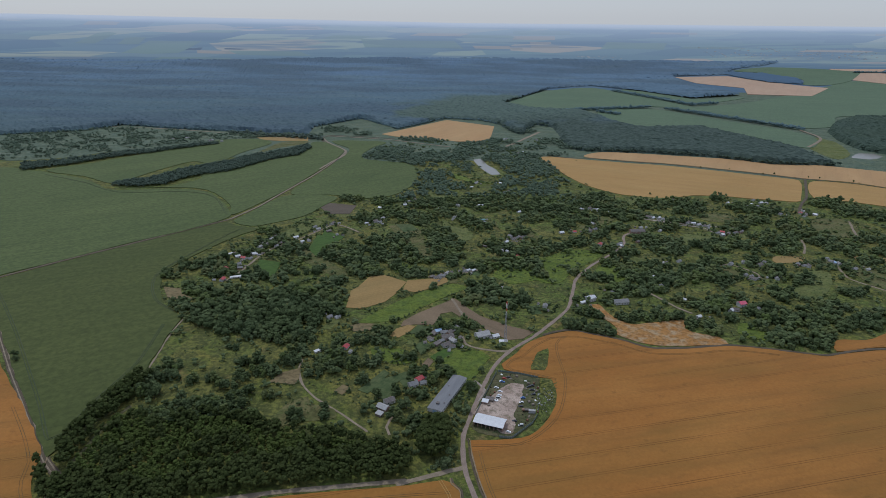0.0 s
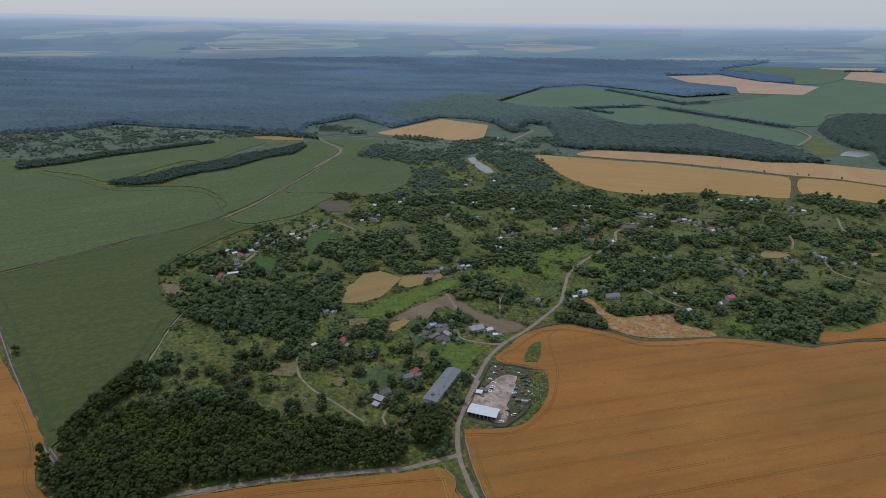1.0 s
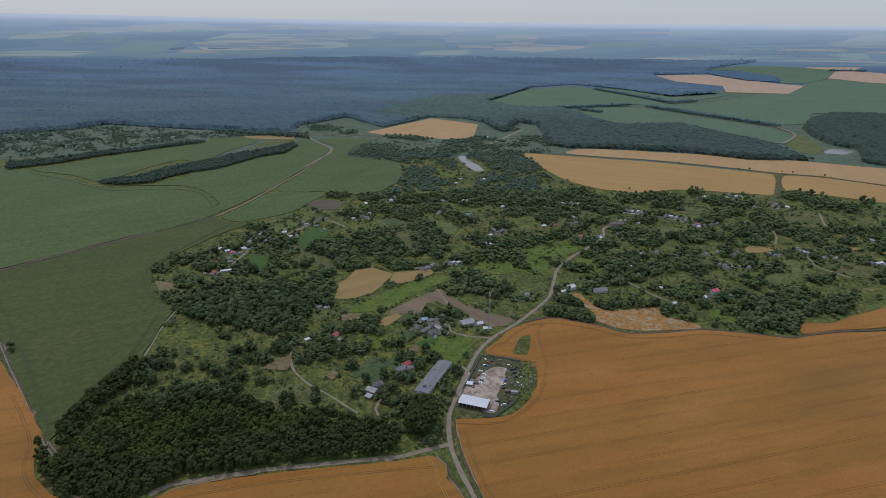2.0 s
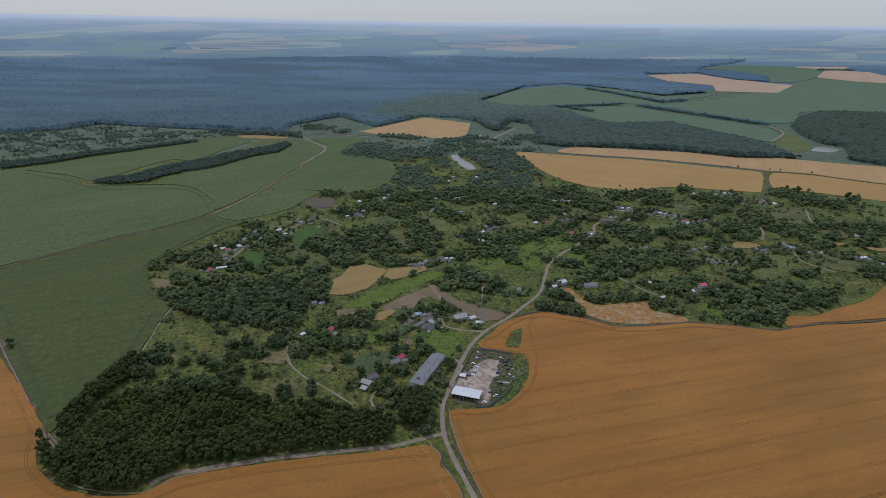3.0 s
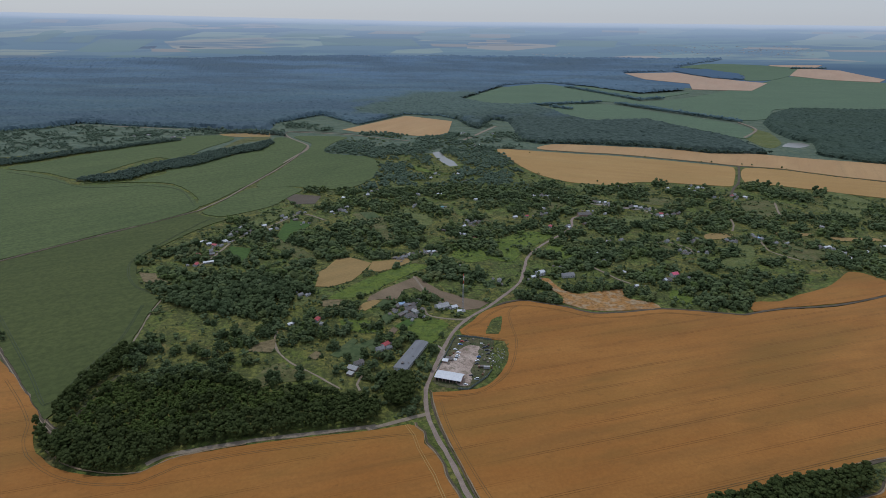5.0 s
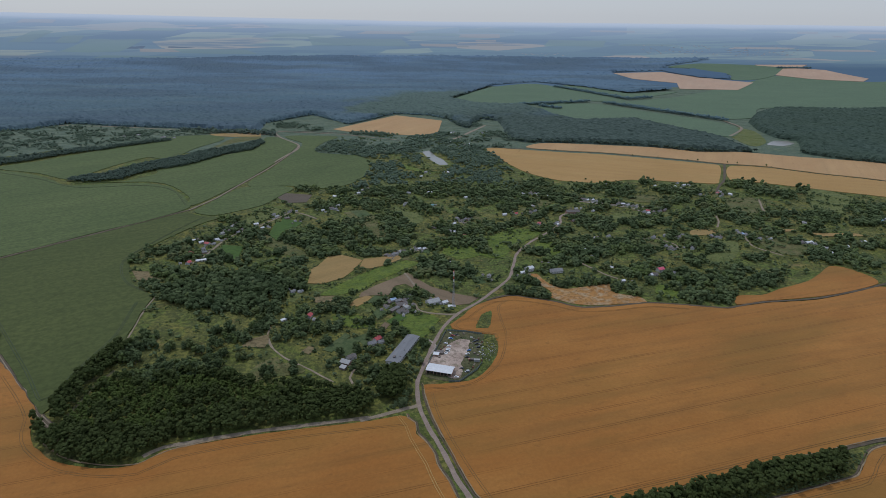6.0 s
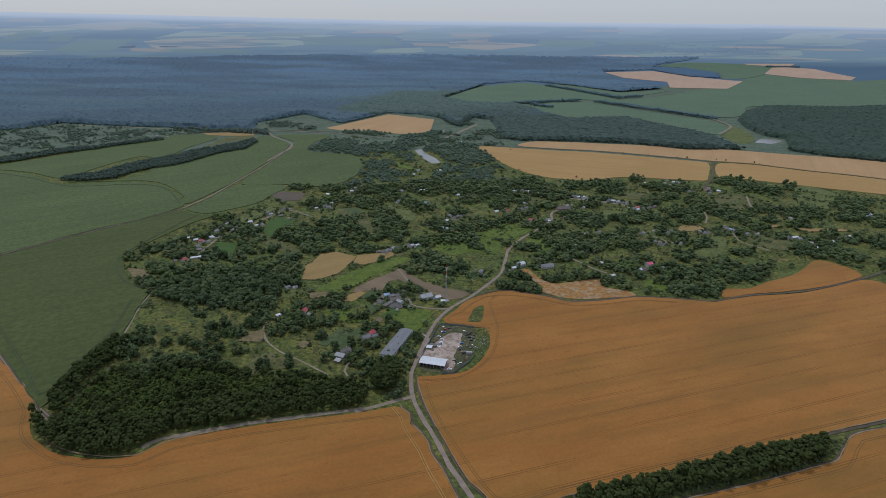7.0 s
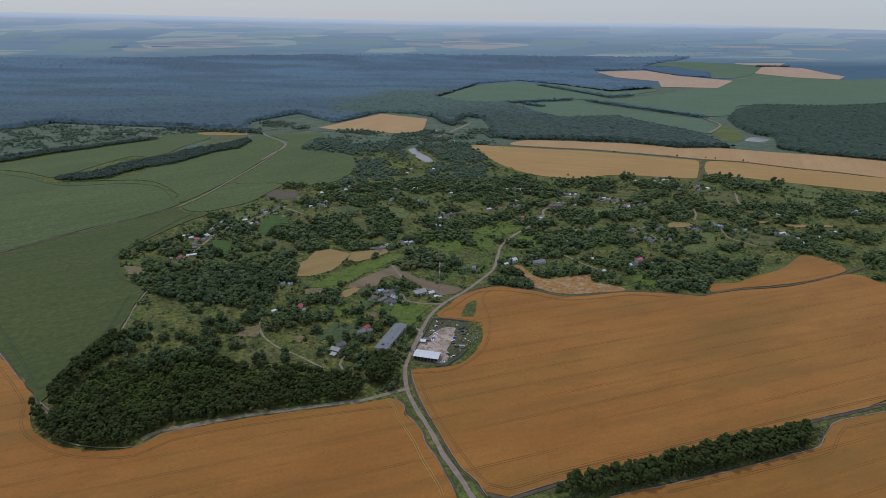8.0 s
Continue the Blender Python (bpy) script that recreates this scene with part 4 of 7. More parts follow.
CARS = [(60, 112), (64, 114), (58, 106), (52, 96), (55, 90), (54, 84), (53, 80), (75, 81), (73, 74), (72, 68), (82, 99), (84, 94), (85, 87), (65, 47),
    (70, 41), (59, 32), (76, 62), (85, 101)]
HOMESTEADS = [(-44, 69), (-48, 59), (-50, 50), (-25, 96), (4, 187), (-6, 200), (174, 290), (295, 545), (209, 284), (351, 283), (41, 193)]
GARDEN_PALE = [(-97, 83), (-91, 94), (-81, 89), (-88, 78)]
GARDEN_DARK = [(-37, 196), (-29, 216), (-17, 213), (-22, 195)]
GARDEN_GREEN = [(-197, 446), (-202, 527), (-165, 497), (-186, 435)]
GARDEN_LAWN = [(-263, 366), (-265, 397), (-231, 389), (-228, 336), (-244, 344)]
GARDEN_HILL = [(585, 570), (620, 638), (676, 629), (647, 552), (606, 544)]
BRIGHT_BANK = [(-96, 219), (-72, 256), (-36, 298), (5, 329), (24, 318), (-1, 291), (-32, 254), (-50, 229), (-80, 218)]
BRIGHT_SLOPE = [(59, 363), (82, 398), (128, 422), (173, 459), (215, 459), (219, 442), (192, 408), (165, 376), (143, 340), (115, 345), (82, 335)]
BRIGHT_FIELD = [(190, 354), (207, 404), (233, 401), (231, 356), (210, 346)]
MEADOW_DRY = [(-141, 27), (-136, 58), (-120, 72), (-105, 64), (-85, 48), (-102, 40), (-120, 35)]
MEADOW_SLOPE = [(-102, 556), (-54, 545), (-35, 456), (-30, 433), (-50, 436), (-72, 490)]
BARE_LOT = [(467, 451), (508, 453), (500, 438), (460, 427)]
FENCE = [(53, 122), (32, 54)]
FENCE_E = [(93, 113), (86, 57), (80, 45), (61, 24), (51, 25)]
PLOT_A = [(-74, 87), (-55, 122), (-49, 115), (-65, 81)]
PLOT_B = [(-61, 88), (-57, 105), (-41, 94), (-45, 82)]
WEED_LOT = [(93, 113), (109, 113), (106, 87), (97, 57), (83, 43)]
GREEN_YARD = [(54, 122), (93, 113), (86, 57), (79, 43), (61, 23), (50, 25), (31, 35), (31, 54), (37, 73)]
WHEEL_DEPOT = [(29, 13), (45, 14), (67, 17), (84, 30), (101, 52), (111, 79), (118, 116), (117, 146), (118, 180), (130, 196), (153, 194), (186, 181),
    (211, 166), (251, 167), (300, 176), (343, 169)]
WHEEL_LOBE = [(109, 113), (86, 122), (68, 127), (64, 135), (69, 144), (81, 153), (94, 173), (114, 192), (130, 196)]
WHEEL_HEADLAND = [(35, 7), (41, -30), (55, -76), (69, -114), (81, -138), (95, -144), (133, -131), (239, -104), (343, -76), (459, -47)]
WHEEL_WOOD = [(13, -39), (-17, -43), (-59, -50), (-118, -61), (-167, -76), (-187, -92), (-221, -93), (-255, -83), (-286, -61), (-300, -42), (-308,
    -22), (-330, 5), (-368, 45)]
WHEEL_ROADSIDE = [(5, -27), (12, -41), (16, -57), (22, -73), (28, -88), (31, -99), (35, -112), (40, -125), (45, -139), (47, -148)]
WHEEL_SOUTH = [(209, -153), (266, -141), (317, -129), (356, -119), (375, -101), (388, -90), (432, -81)]
WHEEL_CROP = [(-544, 269), (-456, 174), (-399, 109), (-346, 48), (-310, 4), (-303, 11), (-303, 50), (-299, 95), (-298, 125), (-309, 201)]
WHEEL_CROP_IN = [(-311, 233), (-343, 257), (-368, 296), (-382, 340), (-371, 402), (-348, 491), (-334, 528)]
WHEEL_MIDDLE = [(-388, 599), (-435, 683), (-471, 719), (-527, 735), (-643, 723), (-748, 788), (-868, 846)]
STRIP_PASTURE = [(-532, 984), (-508, 1047), (-491, 1149), (-474, 1241), (-410, 1263), (-413, 1215), (-455, 1174), (-486, 1107), (-510, 1034)]
STRIP_TAN = [(-563, 1300), (-495, 1315), (-422, 1312), (-410, 1263), (-479, 1257), (-537, 1269)]
HAMLET_LANE = [(-1048, 1437), (-863, 1413), (-674, 1362), (-545, 1319), (-416, 1287), (-384, 1306)]
LANE_WEST = [(-285, 323), (-277, 352), (-273, 384), (-268, 419), (-256, 450), (-237, 473), (-220, 507), (-204, 536), (-194, 556), (-172, 546), (-145,
    520)]
LANE_SCHOOL = [(326, 619), (359, 603), (402, 590), (432, 584), (462, 580)]
LANE_ORCHARD = [(252, 314), (261, 298), (274, 274), (286, 260)]
PATH_PASTURE = [(672, 625), (653, 580), (640, 546)]
PATH_GULLY = [(543, 527), (532, 494), (516, 465)]
EDGE_TRACK = [(-294, 223), (-292, 180), (-284, 126), (-279, 90)]
GARDEN_YARD = [(-29, 170), (-21, 182), (-13, 171), (-22, 150)]
GARDEN_BEDS = [(-12, 148), (1, 165), (10, 157), (-4, 138)]
GARDEN_DUG = [(-20, 132), (-14, 146), (-8, 140), (-13, 127)]
GARDEN_HOME = [(-64, 88), (-55, 98), (-40, 84), (-44, 71), (-53, 74)]
GARDEN_BACK = [(-56, 105), (-43, 113), (-36, 106), (-46, 94)]
VERGE_EAST = [(25, 22), (26, 19), (27, 5), (32, -23), (38, -47), (45, -69), (51, -89), (57, -107), (62, -121), (68, -129), (72, -136), (76, -147), (78, -151)]
VERGE_WEST = [(14, -24), (15, -29), (21, -36), (23, -50), (30, -61), (36, -75), (38, -87), (43, -100), (48, -113), (51, -124), (55, -137), (58, -149)]
CLUMP_SHED = [(-14, 4), (0, -4), (8, 5), (11, 27), (7, 40), (-9, 34), (-15, 19)]
VERGE_BUSHES = [(-9, -19), (9, -4), (19, -4), (18, 13), (13, 34), (10, 53), (14, 74), (27, 102), (31, 93), (22, 50), (19, -10)]
SOIL_PATH = [(6, 285), (11, 271), (16, 254), (22, 235)]
PARCEL_LAWN = [(11, 160), (47, 158), (40, 132), (30, 110), (24, 106), (10, 120), (-4, 127)]
PARCEL_GARTH = [(-73, 162), (-37, 160), (-23, 146), (-35, 133), (-61, 139)]
PARCEL_CLOVER = [(-208, 505), (-175, 490), (-184, 448), (-188, 414), (-207, 441)]
PARCEL_STRAW = [(-223, 454), (-175, 412), (-152, 379), (-128, 356), (-151, 348), (-185, 376), (-216, 413)]
PARCEL_BRAE = [(-66, 549), (-52, 511), (-30, 461), (-13, 426), (-37, 421), (-50, 462), (-62, 499)]
PARCEL_LEA = [(-18, 596), (5, 561), (32, 541), (30, 497), (9, 492), (-5, 529)]
PARCEL_TILTH = [(-94, 563), (-67, 569), (-55, 536), (-75, 524)]
PARCEL_GREEN = [(-77, 382), (-65, 397), (-49, 382), (-52, 363), (-66, 359)]
PARCEL_HEATH = [(433, 653), (473, 656), (486, 632), (456, 610), (425, 618)]
PARCEL_MEAD = [(368, 541), (403, 534), (409, 508), (380, 484), (352, 497)]
PARCEL_BROWN = [(471, 445), (500, 447), (498, 430), (464, 425)]
PARCEL_STRIP = [(582, 459), (641, 452), (634, 441), (579, 445)]
PARCEL_HAY = [(654, 435), (727, 430), (733, 419), (662, 418)]
PARCEL_COMMON = [(472, 396), (513, 398), (499, 359), (473, 325), (441, 298), (421, 311), (446, 348)]
PARCEL_BANK = [(562, 420), (613, 406), (611, 366), (577, 338), (545, 358)]
PARCEL_ORCHARD = [(375, 399), (394, 391), (383, 362), (357, 348)]
PARCEL_CREST = [(357, 772), (400, 752), (387, 699), (333, 675), (320, 717)]
PARCEL_RISE = [(824, 710), (861, 658), (857, 618), (779, 537), (728, 521), (767, 628)]
PARCEL_DRY = [(254, 447), (297, 419), (330, 382), (315, 363), (280, 388), (253, 425)]
PARCEL_NURSERY = [(215, 656), (257, 628), (284, 628), (242, 577), (215, 599)]
PARCEL_GLADE = [(95, 527), (110, 559), (129, 539), (126, 514)]
PARCEL_FLOWER = [(333, 239), (351, 230), (348, 204), (329, 201), (321, 218)]
PARCEL_TURF = [(-65, 777), (-12, 767), (6, 744), (-22, 722), (-63, 740)]
PARCEL_SWARD = [(-15, 934), (36, 866), (79, 834), (36, 845), (-8, 888)]
PARCEL_PLOT = [(-257, 540), (-237, 579), (-214, 565), (-234, 503), (-266, 486)]
SCRUB_POND = [(1027, 1428), (1054, 1357), (1000, 1195), (934, 1131), (927, 1194), (946, 1299)]
WILLOWS = [(-660, 1348), (-373, 1277)]
SAND_ROAD = [(-380, 1312), (-350, 1243), (-287, 1147), (-277, 1089), (-291, 1015), (-304, 936)]
CROSS_LANE = [(-378, 1340), (-285, 1322), (-185, 1295), (-118, 1260), (-21, 1210)]
FAR_GREEN = [(-2643, 4150, 73, 145), (-2330, 4080, 73, 98), (-2062, 3911, 187, 192), (-1734, 3564, 232, 71), (-1223, 3776, 240, 70), (-342, 4094, 335, 117), (-1424, 4426, 81, 23), (563, 4460, 210, 57), (1134, 4107, 209, 102), (2977, 3983, 326, 26), (1645, 4072, 190, 34), (-882, 4260, 140, 48), (182, 4335, 189, 41), (-1885, 4354, 157, 47)]
FAR_TAN = [(-1620, 3799, 129, 51), (-216, 4371, 188, 40), (199, 4020, 127, 42), (-1663, 4473, 61, 16), (-1178, 4474, 72, 17), (-2779, 4513, 127, 46), (-423, 3677, 108, 18), (494, 4305, 150, 49), (532, 4164, 74, 25), (359, 3990, 36, 25), (546, 4048, 95, 25), (1535, 4468, 172, 32), (2449, 4011, 226, 35), (3057, 3958, 227, 35), (3638, 4311, 175, 26), (3078, 4484, 84, 33), (3273, 4384, 37, 26)]
FAR_COPSE = [(-2518, 4105, 100, 145), (-1916, 3797, 174, 146), (-1271, 3997, 336, 134), (-641, 3976, 323, 110), (-2307, 3681, 153, 44), (1007, 4304, 259, 66), (1782, 4278, 529, 84), (1833, 3851, 285, 72), (3526, 4128, 155, 53), (809, 3891, 197, 71), (-1221, 4353, 302, 40)]
CLEARINGS_WEST = [(-46, 484, 10, -3, 45), (23, 514, 19, 0, 34), (32, 476, 17, 0, 15), (65, 587, 21, 1, 21), (87, 636, 18, 1, 17), (-10, 568, 11, 0,
    15), (-144, 478, 12, -3, 20), (-61, 636, 15, -1, 17), (-37, 645, 10, -1, 13), (-58, 386, 12, -1, 12), (51, 420, 18, 0, 9), (-90, 534, 20, -2, 17),
    (-161, 357, 8, -4, 17), (-188, 375, 8, -5, 22), (-236, 356, 13, -6, 21), (100, 334, 23, 3, 29), (126, 318, 16, 3, 24), (-185, 557, 17, -3, 17),
    (-245, 146, 22, -13, 31), (-142, 523, 11, -2, 14)]
CLEARINGS_EAST = [(178, 524, 10, 4, 29), (257, 584, 16, 3, 15), (190, 439, 23, 2, 11), (366, 535, 20, 8, 24), (395, 545, 20, 7, 19), (485, 661, 14, 9,
    24), (499, 579, 17, 6, 15), (462, 515, 19, 4, 10), (478, 393, 28, 8, 16), (457, 337, 17, 9, 18), (410, 343, 9, 3, 7), (518, 358, 27, 10, 17),
    (278, 310, 21, 3, 8), (288, 257, 17, 2, 6), (162, 416, 29, 2, 15), (213, 378, 14, 5, 22), (308, 211, 10, 5, 13), (438, 218, 15, 4, 7), (-1, 583,
    13, 0, 12), (138, 562, 11, 3, 29)]
GROVES_VALLEY = [(-45, 900, 34, -3, 50), (-17, 808, 41, -1, 35), (-75, 745, 28, -2, 24), (28, 946, 15, 0, 27), (167, 1024, 37, 4, 47), (198, 959, 43,
    6, 49), (123, 953, 15, 3, 38), (139, 845, 35, 3, 32), (169, 778, 38, 4, 33), (208, 725, 32, 5, 31), (9, 1000, 26, 0, 29), (44, 741, 24, 0, 16),
    (-160, 1168, 49, -5, 43), (105, 1099, 31, 2, 39), (211, 869, 24, 3, 24), (85, 806, 16, 1, 22), (-76, 994, 39, -1, 17), (75, 1262, 31, 1, 32),
    (138, 1191, 23, 1, 22)]


FIELDS = [
    ("wheat_field", WHEAT_EAST, M_WHEAT, 0.7, "ripe orange wheat field with tramlines beside the road"),
    ("wheat_field", WHEAT_KNOLL, M_WHEAT, 0.7, "ripe orange wheat on a knoll below the village"),
    ("wheat_field", WHEAT_WEEDY, M_WEEDY, 0.6, "thin weedy corner of ripe wheat with pale flowers"),
    ("wheat_field", WHEAT_WEST, M_WHEAT, 0.7, "ripe orange wheat field south of the woodland"),
    ("wheat_field", WHEAT_SOUTH, M_WHEAT, 0.7, "ripe orange wheat field south of the hedge of trees"),
    ("crop_field", CROP_NEAR, M_CROP, 1.0, "large dark green crop field beside the woodland"),
    ("crop_field", CROP_NORTH, M_CROP_N, 1.0, "large green crop field beyond the farm road"),
    ("crop_field", CROP_STRIP, M_CROP_N, 1.0, "long green crop strip below a belt of trees"),
    ("crop_field", CROP_MIDDLE, M_CROP_N, 1.0, "green crop field along the farm road"),
    ("crop_field", CROP_CORNER, M_CROP_N, 0.9, "small green crop field at the road fork"),
    ("crop_field", CROP_EAST, M_CROP_N, 1.0, "green crop field beside the village trees"),
    ("stubble_field", STUBBLE_FAR, M_STUBBLE, 0.6, "pinkish cut stubble field before the forest"),
    ("wheat_field", WHEAT_SLOPE, M_WHEAT_UP, 0.7, "pale ripe wheat field above the village"),
    ("wheat_field", WHEAT_UPPER, M_STUBBLE, 0.7, "pinkish ripe wheat strip below the forest"),
    ("wheat_field", WHEAT_SIDE, M_WHEAT_UP, 0.7, "pale ripe wheat field east of the field track"),
    ("crop_field", BEET_WEST, M_BEET_HAZED, 1.5, "smooth blue-green crop field among the forest"),
    ("crop_field", BEET_MIDDLE, M_BEET_HAZED, 1.5, "smooth blue-green crop field below a tree belt"),
    ("crop_field", BEET_EAST, M_BEET_HAZED, 1.5, "wide blue-green crop field before the far town"),
    ("crop_field", BEET_SLIVER, M_BEET_HAZED, 1.5, "narrow blue-green crop field between tree belts"),
    ("crop_field", BEET_FAR, M_BEET_HAZED, 3.0, "distant blue-green crop field"),
    ("stubble_field", STUBBLE_EAST, M_STUBBLE_HAZED, 2.5, "distant pinkish stubble field beside a wood"),
    ("stubble_field", STUBBLE_EDGE, M_STUBBLE_HAZED, 3.0, "distant pinkish stubble field"),
    ("stubble_field", STUBBLE_STRIP, M_STUBBLE_HAZED, 3.0, "narrow distant pinkish stubble field"),
    ("stubble_field", TAN_PATCH, M_TAN, 0.35, "dry tan stubble plot on the village hillside"),
    ("stubble_field", TAN_SMALL, M_TAN, 0.35, "small dry tan plot below the village houses"),
    ("ploughed_field", PLOUGHED, M_SOIL, 0.2, "bare brown ploughed plot beside the mast"),
    ("stubble_field", TAN_SOUTH, M_TAN, 0.3, "small tan plot beside the ploughed soil"),
    ("stubble_field", TAN_NOOK, M_DRYGRASS, 0.35, "small tan plot at the crop's edge"),
    ("stubble_field", TAN_GAP, M_DRYGRASS, 0.35, "small tan plot among the trees"),
    ("stubble_field", TAN_MEADOW, M_DRYGRASS, 0.3, "bare tan patch on the meadow"),
    ("ploughed_field", GARDEN_BROWN, M_EARTH, 0.2, "dark dug garden plot"),
    ("pasture", STRIP_PASTURE, M_PASTURE, 0.5, "yellowish meadow strip beside the green crop"),
    ("stubble_field", STRIP_TAN, M_TAN, 0.5, "narrow tan strip below the willows"),
    ("scrubland", HAMLET_MEADOW, M_SCRUB_HAZED, 0.3, "scrubby dim meadow of the far hamlet"),
    ("depot_ground", GREEN_YARD, M_TRAMPLED, 0.06, "weedy green ground of the vehicle depot"),
    ("weedy_lot", WEED_LOT, M_MEADOW, 0.2, "overgrown weedy lot beside the depot fence"),
    ("garden_plot", GARDEN_PALE, M_DRYGRASS, 0.12, "pale dug garden plot"),
    ("garden_plot", GARDEN_DARK, M_ROWS, 0.25, "dark green vegetable plot"),
    ("garden_plot", GARDEN_YARD, M_ROWS, 0.24, "vegetable garden with green rows at the farmstead"),
    ("garden_plot", GARDEN_BEDS, M_LAWN, 0.24, "green garden bed at the farmstead"),
    ("garden_plot", GARDEN_DUG, M_SOIL, 0.14, "dug brown garden bed at the farmstead"),
    ("garden_plot", GARDEN_HOME, M_ROWS, 0.24, "vegetable garden beside the lone homestead"),
    ("garden_plot", GARDEN_BACK, M_ROWS, 0.16, "vegetable rows behind the homestead"),
    ("garden_plot", PLOT_A, M_ROWS, 0.25, "vegetable plot with green rows"),
    ("garden_plot", PLOT_B, M_ROWS, 0.34, "vegetable plot with pale rows"),
    ("garden_plot", GARDEN_GREEN, M_LAWN, 0.4, "deep green clover plot on the hillside"),
    ("garden_plot", GARDEN_LAWN, M_LAWN, 0.4, "deep green clover plot beside the houses"),
    ("pasture", GARDEN_HILL, M_PASTURE, 0.3, "grey-brown mown pasture below the wheat"),
    ("pasture", BRIGHT_BANK, M_BRIGHT, 0.3, "bright green grass bank above the ploughed soil"),
    ("pasture", BRIGHT_SLOPE, M_BRIGHT, 0.3, "bright green grass slope beside the road"),
    ("pasture", BRIGHT_FIELD, M_BRIGHT, 0.3, "bright green grass field beside the road"),
    ("pasture", MEADOW_DRY, M_PASTURE, 0.25, "dry yellowish meadow beside the wood"),
    ("pasture", MEADOW_SLOPE, M_PASTURE, 0.3, "dry brownish meadow slope"),
    ("pasture", BARE_LOT, M_TAN, 0.2, "bare pale lot in the village"),
    ("pasture", PARCEL_LAWN, M_BRIGHT, 0.3, "bright grass between the road and the long shed"),
    ("pasture", PARCEL_GARTH, M_BRIGHT, 0.3, "bright grass below the farmstead"),
    ("garden_plot", PARCEL_CLOVER, M_LAWN, 0.45, "deep green clover plot below the hillside lane"),
    ("pasture", PARCEL_STRAW, M_PASTURE, 0.3, "dry brownish meadow on the western slope"),
    ("pasture", PARCEL_BRAE, M_PASTURE, 0.3, "dry meadow tongue between two groves"),
    ("pasture", PARCEL_LEA, M_LEA, 0.3, "pale green meadow on the hillside"),
    ("garden_plot", PARCEL_TILTH, M_ROWS, 0.3, "garden rows below the hillside houses"),
    ("pasture", PARCEL_GREEN, M_BRIGHT, 0.3, "bright lawn among dark trees"),
    ("pasture", PARCEL_HEATH, M_PASTURE, 0.3, "dry brownish slope above the farm lane"),
    ("pasture", PARCEL_MEAD, M_LEA, 0.3, "pale green meadow below the farm lane"),
    ("garden_plot", PARCEL_BROWN, M_TAN, 0.3, "bare tan garden beside the village houses"),
    ("garden_plot", PARCEL_STRIP, M_TAN, 0.3, "narrow tan stubble strip on the eastern slope"),
    ("garden_plot", PARCEL_HAY, M_TAN, 0.3, "long tan hay strip on the eastern slope"),
    ("pasture", PARCEL_COMMON, M_LEA, 0.3, "green common between the eastern groves"),
    ("pasture", PARCEL_BANK, M_PASTURE, 0.3, "dry bank on the eastern slope"),
    ("pasture", PARCEL_ORCHARD, M_PASTURE, 0.3, "dry orchard grass beside the cottages"),
    ("pasture", PARCEL_CREST, M_LEA, 0.3, "green slope below the pale wheat"),
    ("pasture", PARCEL_RISE, M_LEA, 0.3, "smooth green slope below the pale wheat"),
    ("pasture", PARCEL_DRY, M_LEA, 0.3, "pale green slope below the road"),
    ("pasture", PARCEL_NURSERY, M_PASTURE, 0.3, "dry garden ground among the central houses"),
    ("pasture", PARCEL_GLADE, M_PASTURE, 0.3, "small dry glade in the valley"),
    ("pasture", PARCEL_FLOWER, M_BRIGHT, 0.3, "yellow-green flowering weeds above the wheat"),
    ("pasture", PARCEL_TURF, M_LEA, 0.3, "narrow pale green turf in the valley"),
    ("pasture", PARCEL_SWARD, M_BRIGHT, 0.3, "bright strip of grass above the pond houses"),
    ("pasture", PARCEL_PLOT, M_LEA, 0.3, "pale green plot at the crop's edge"),
    ("pasture", SCRUB_POND, M_LEA, 0.3, "scrubby meadow beside the far pond"),
    ("gravel_yard", YARD, M_YARD, 0.1, "pale trampled gravel yard of the vehicle depot"),
    ("weedy_island", CLUMP, M_MEADOW, 0.5, "weedy green island left in the wheat"),
]
for i, (nm, outline, mat, top, text) in enumerate(FIELDS):
    ragged = nm in ("gravel_yard", "pasture", "depot_ground")
    sheet(nm, outline, mat, (0.05 if nm == "pasture" else top) + 0.006 * i, text, nm.split("_")[-1], 3 if ragged else 5000 if nm in ("stubble_field", "garden_plot", "ploughed_field") else 8, 3.5 if ragged else 1.4)
# sheet over the far meadow that carries the painted haze tone
sheet("scrubland", [(-2600, 1000), (-900, 1090), (-300, 1010), (100, 1050), (480, 960), (900, 900), (1500, 790), (2700, 720), (2900, 2450), (-2800, 2450)], M_SCRUB_HAZED, 0.03, "rough land round the forest, dulled by painted haze", "land", 60, 12, flat=True)
plot_rng = np.random.default_rng(5)
for i, (x, y, kind) in enumerate(HOMES[::2]):
    if y < 720 and i % 4 < 3:
        a, dist = plot_rng.uniform(0, 6.28), 17
        cx, cy, t = x + dist * math.cos(a), y + dist * math.sin(a), plot_rng.uniform(-0.5, 0.5)
        if min(math.hypot(cx - q[0], cy - q[1]) for q in curve_through(ROAD, False, 12)) < 24:
            continue
        w, d = plot_rng.uniform(4, 8), plot_rng.uniform(6, 13)
        box4 = [(cx + u * w * math.cos(t) - v * d * math.sin(t), cy + u * w * math.sin(t) + v * d * math.cos(t)) for u, v in ((-1, -1), (0, -1.02), (1, -1), (1.02, 0), (1, 1), (0, 1.02), (-1, 1), (-1.02, 0))]
        k = i % 4
        sheet("garden_plot", box4, (M_ROWS, M_PASTURE, M_LEA, M_LAWN)[k], 0.2 + 0.003 * i, ("vegetable plot behind a village house", "mown grass plot behind a village house", "pale green plot behind a village house", "green clover plot behind a village house")[k], "plot", 400, 0.6)
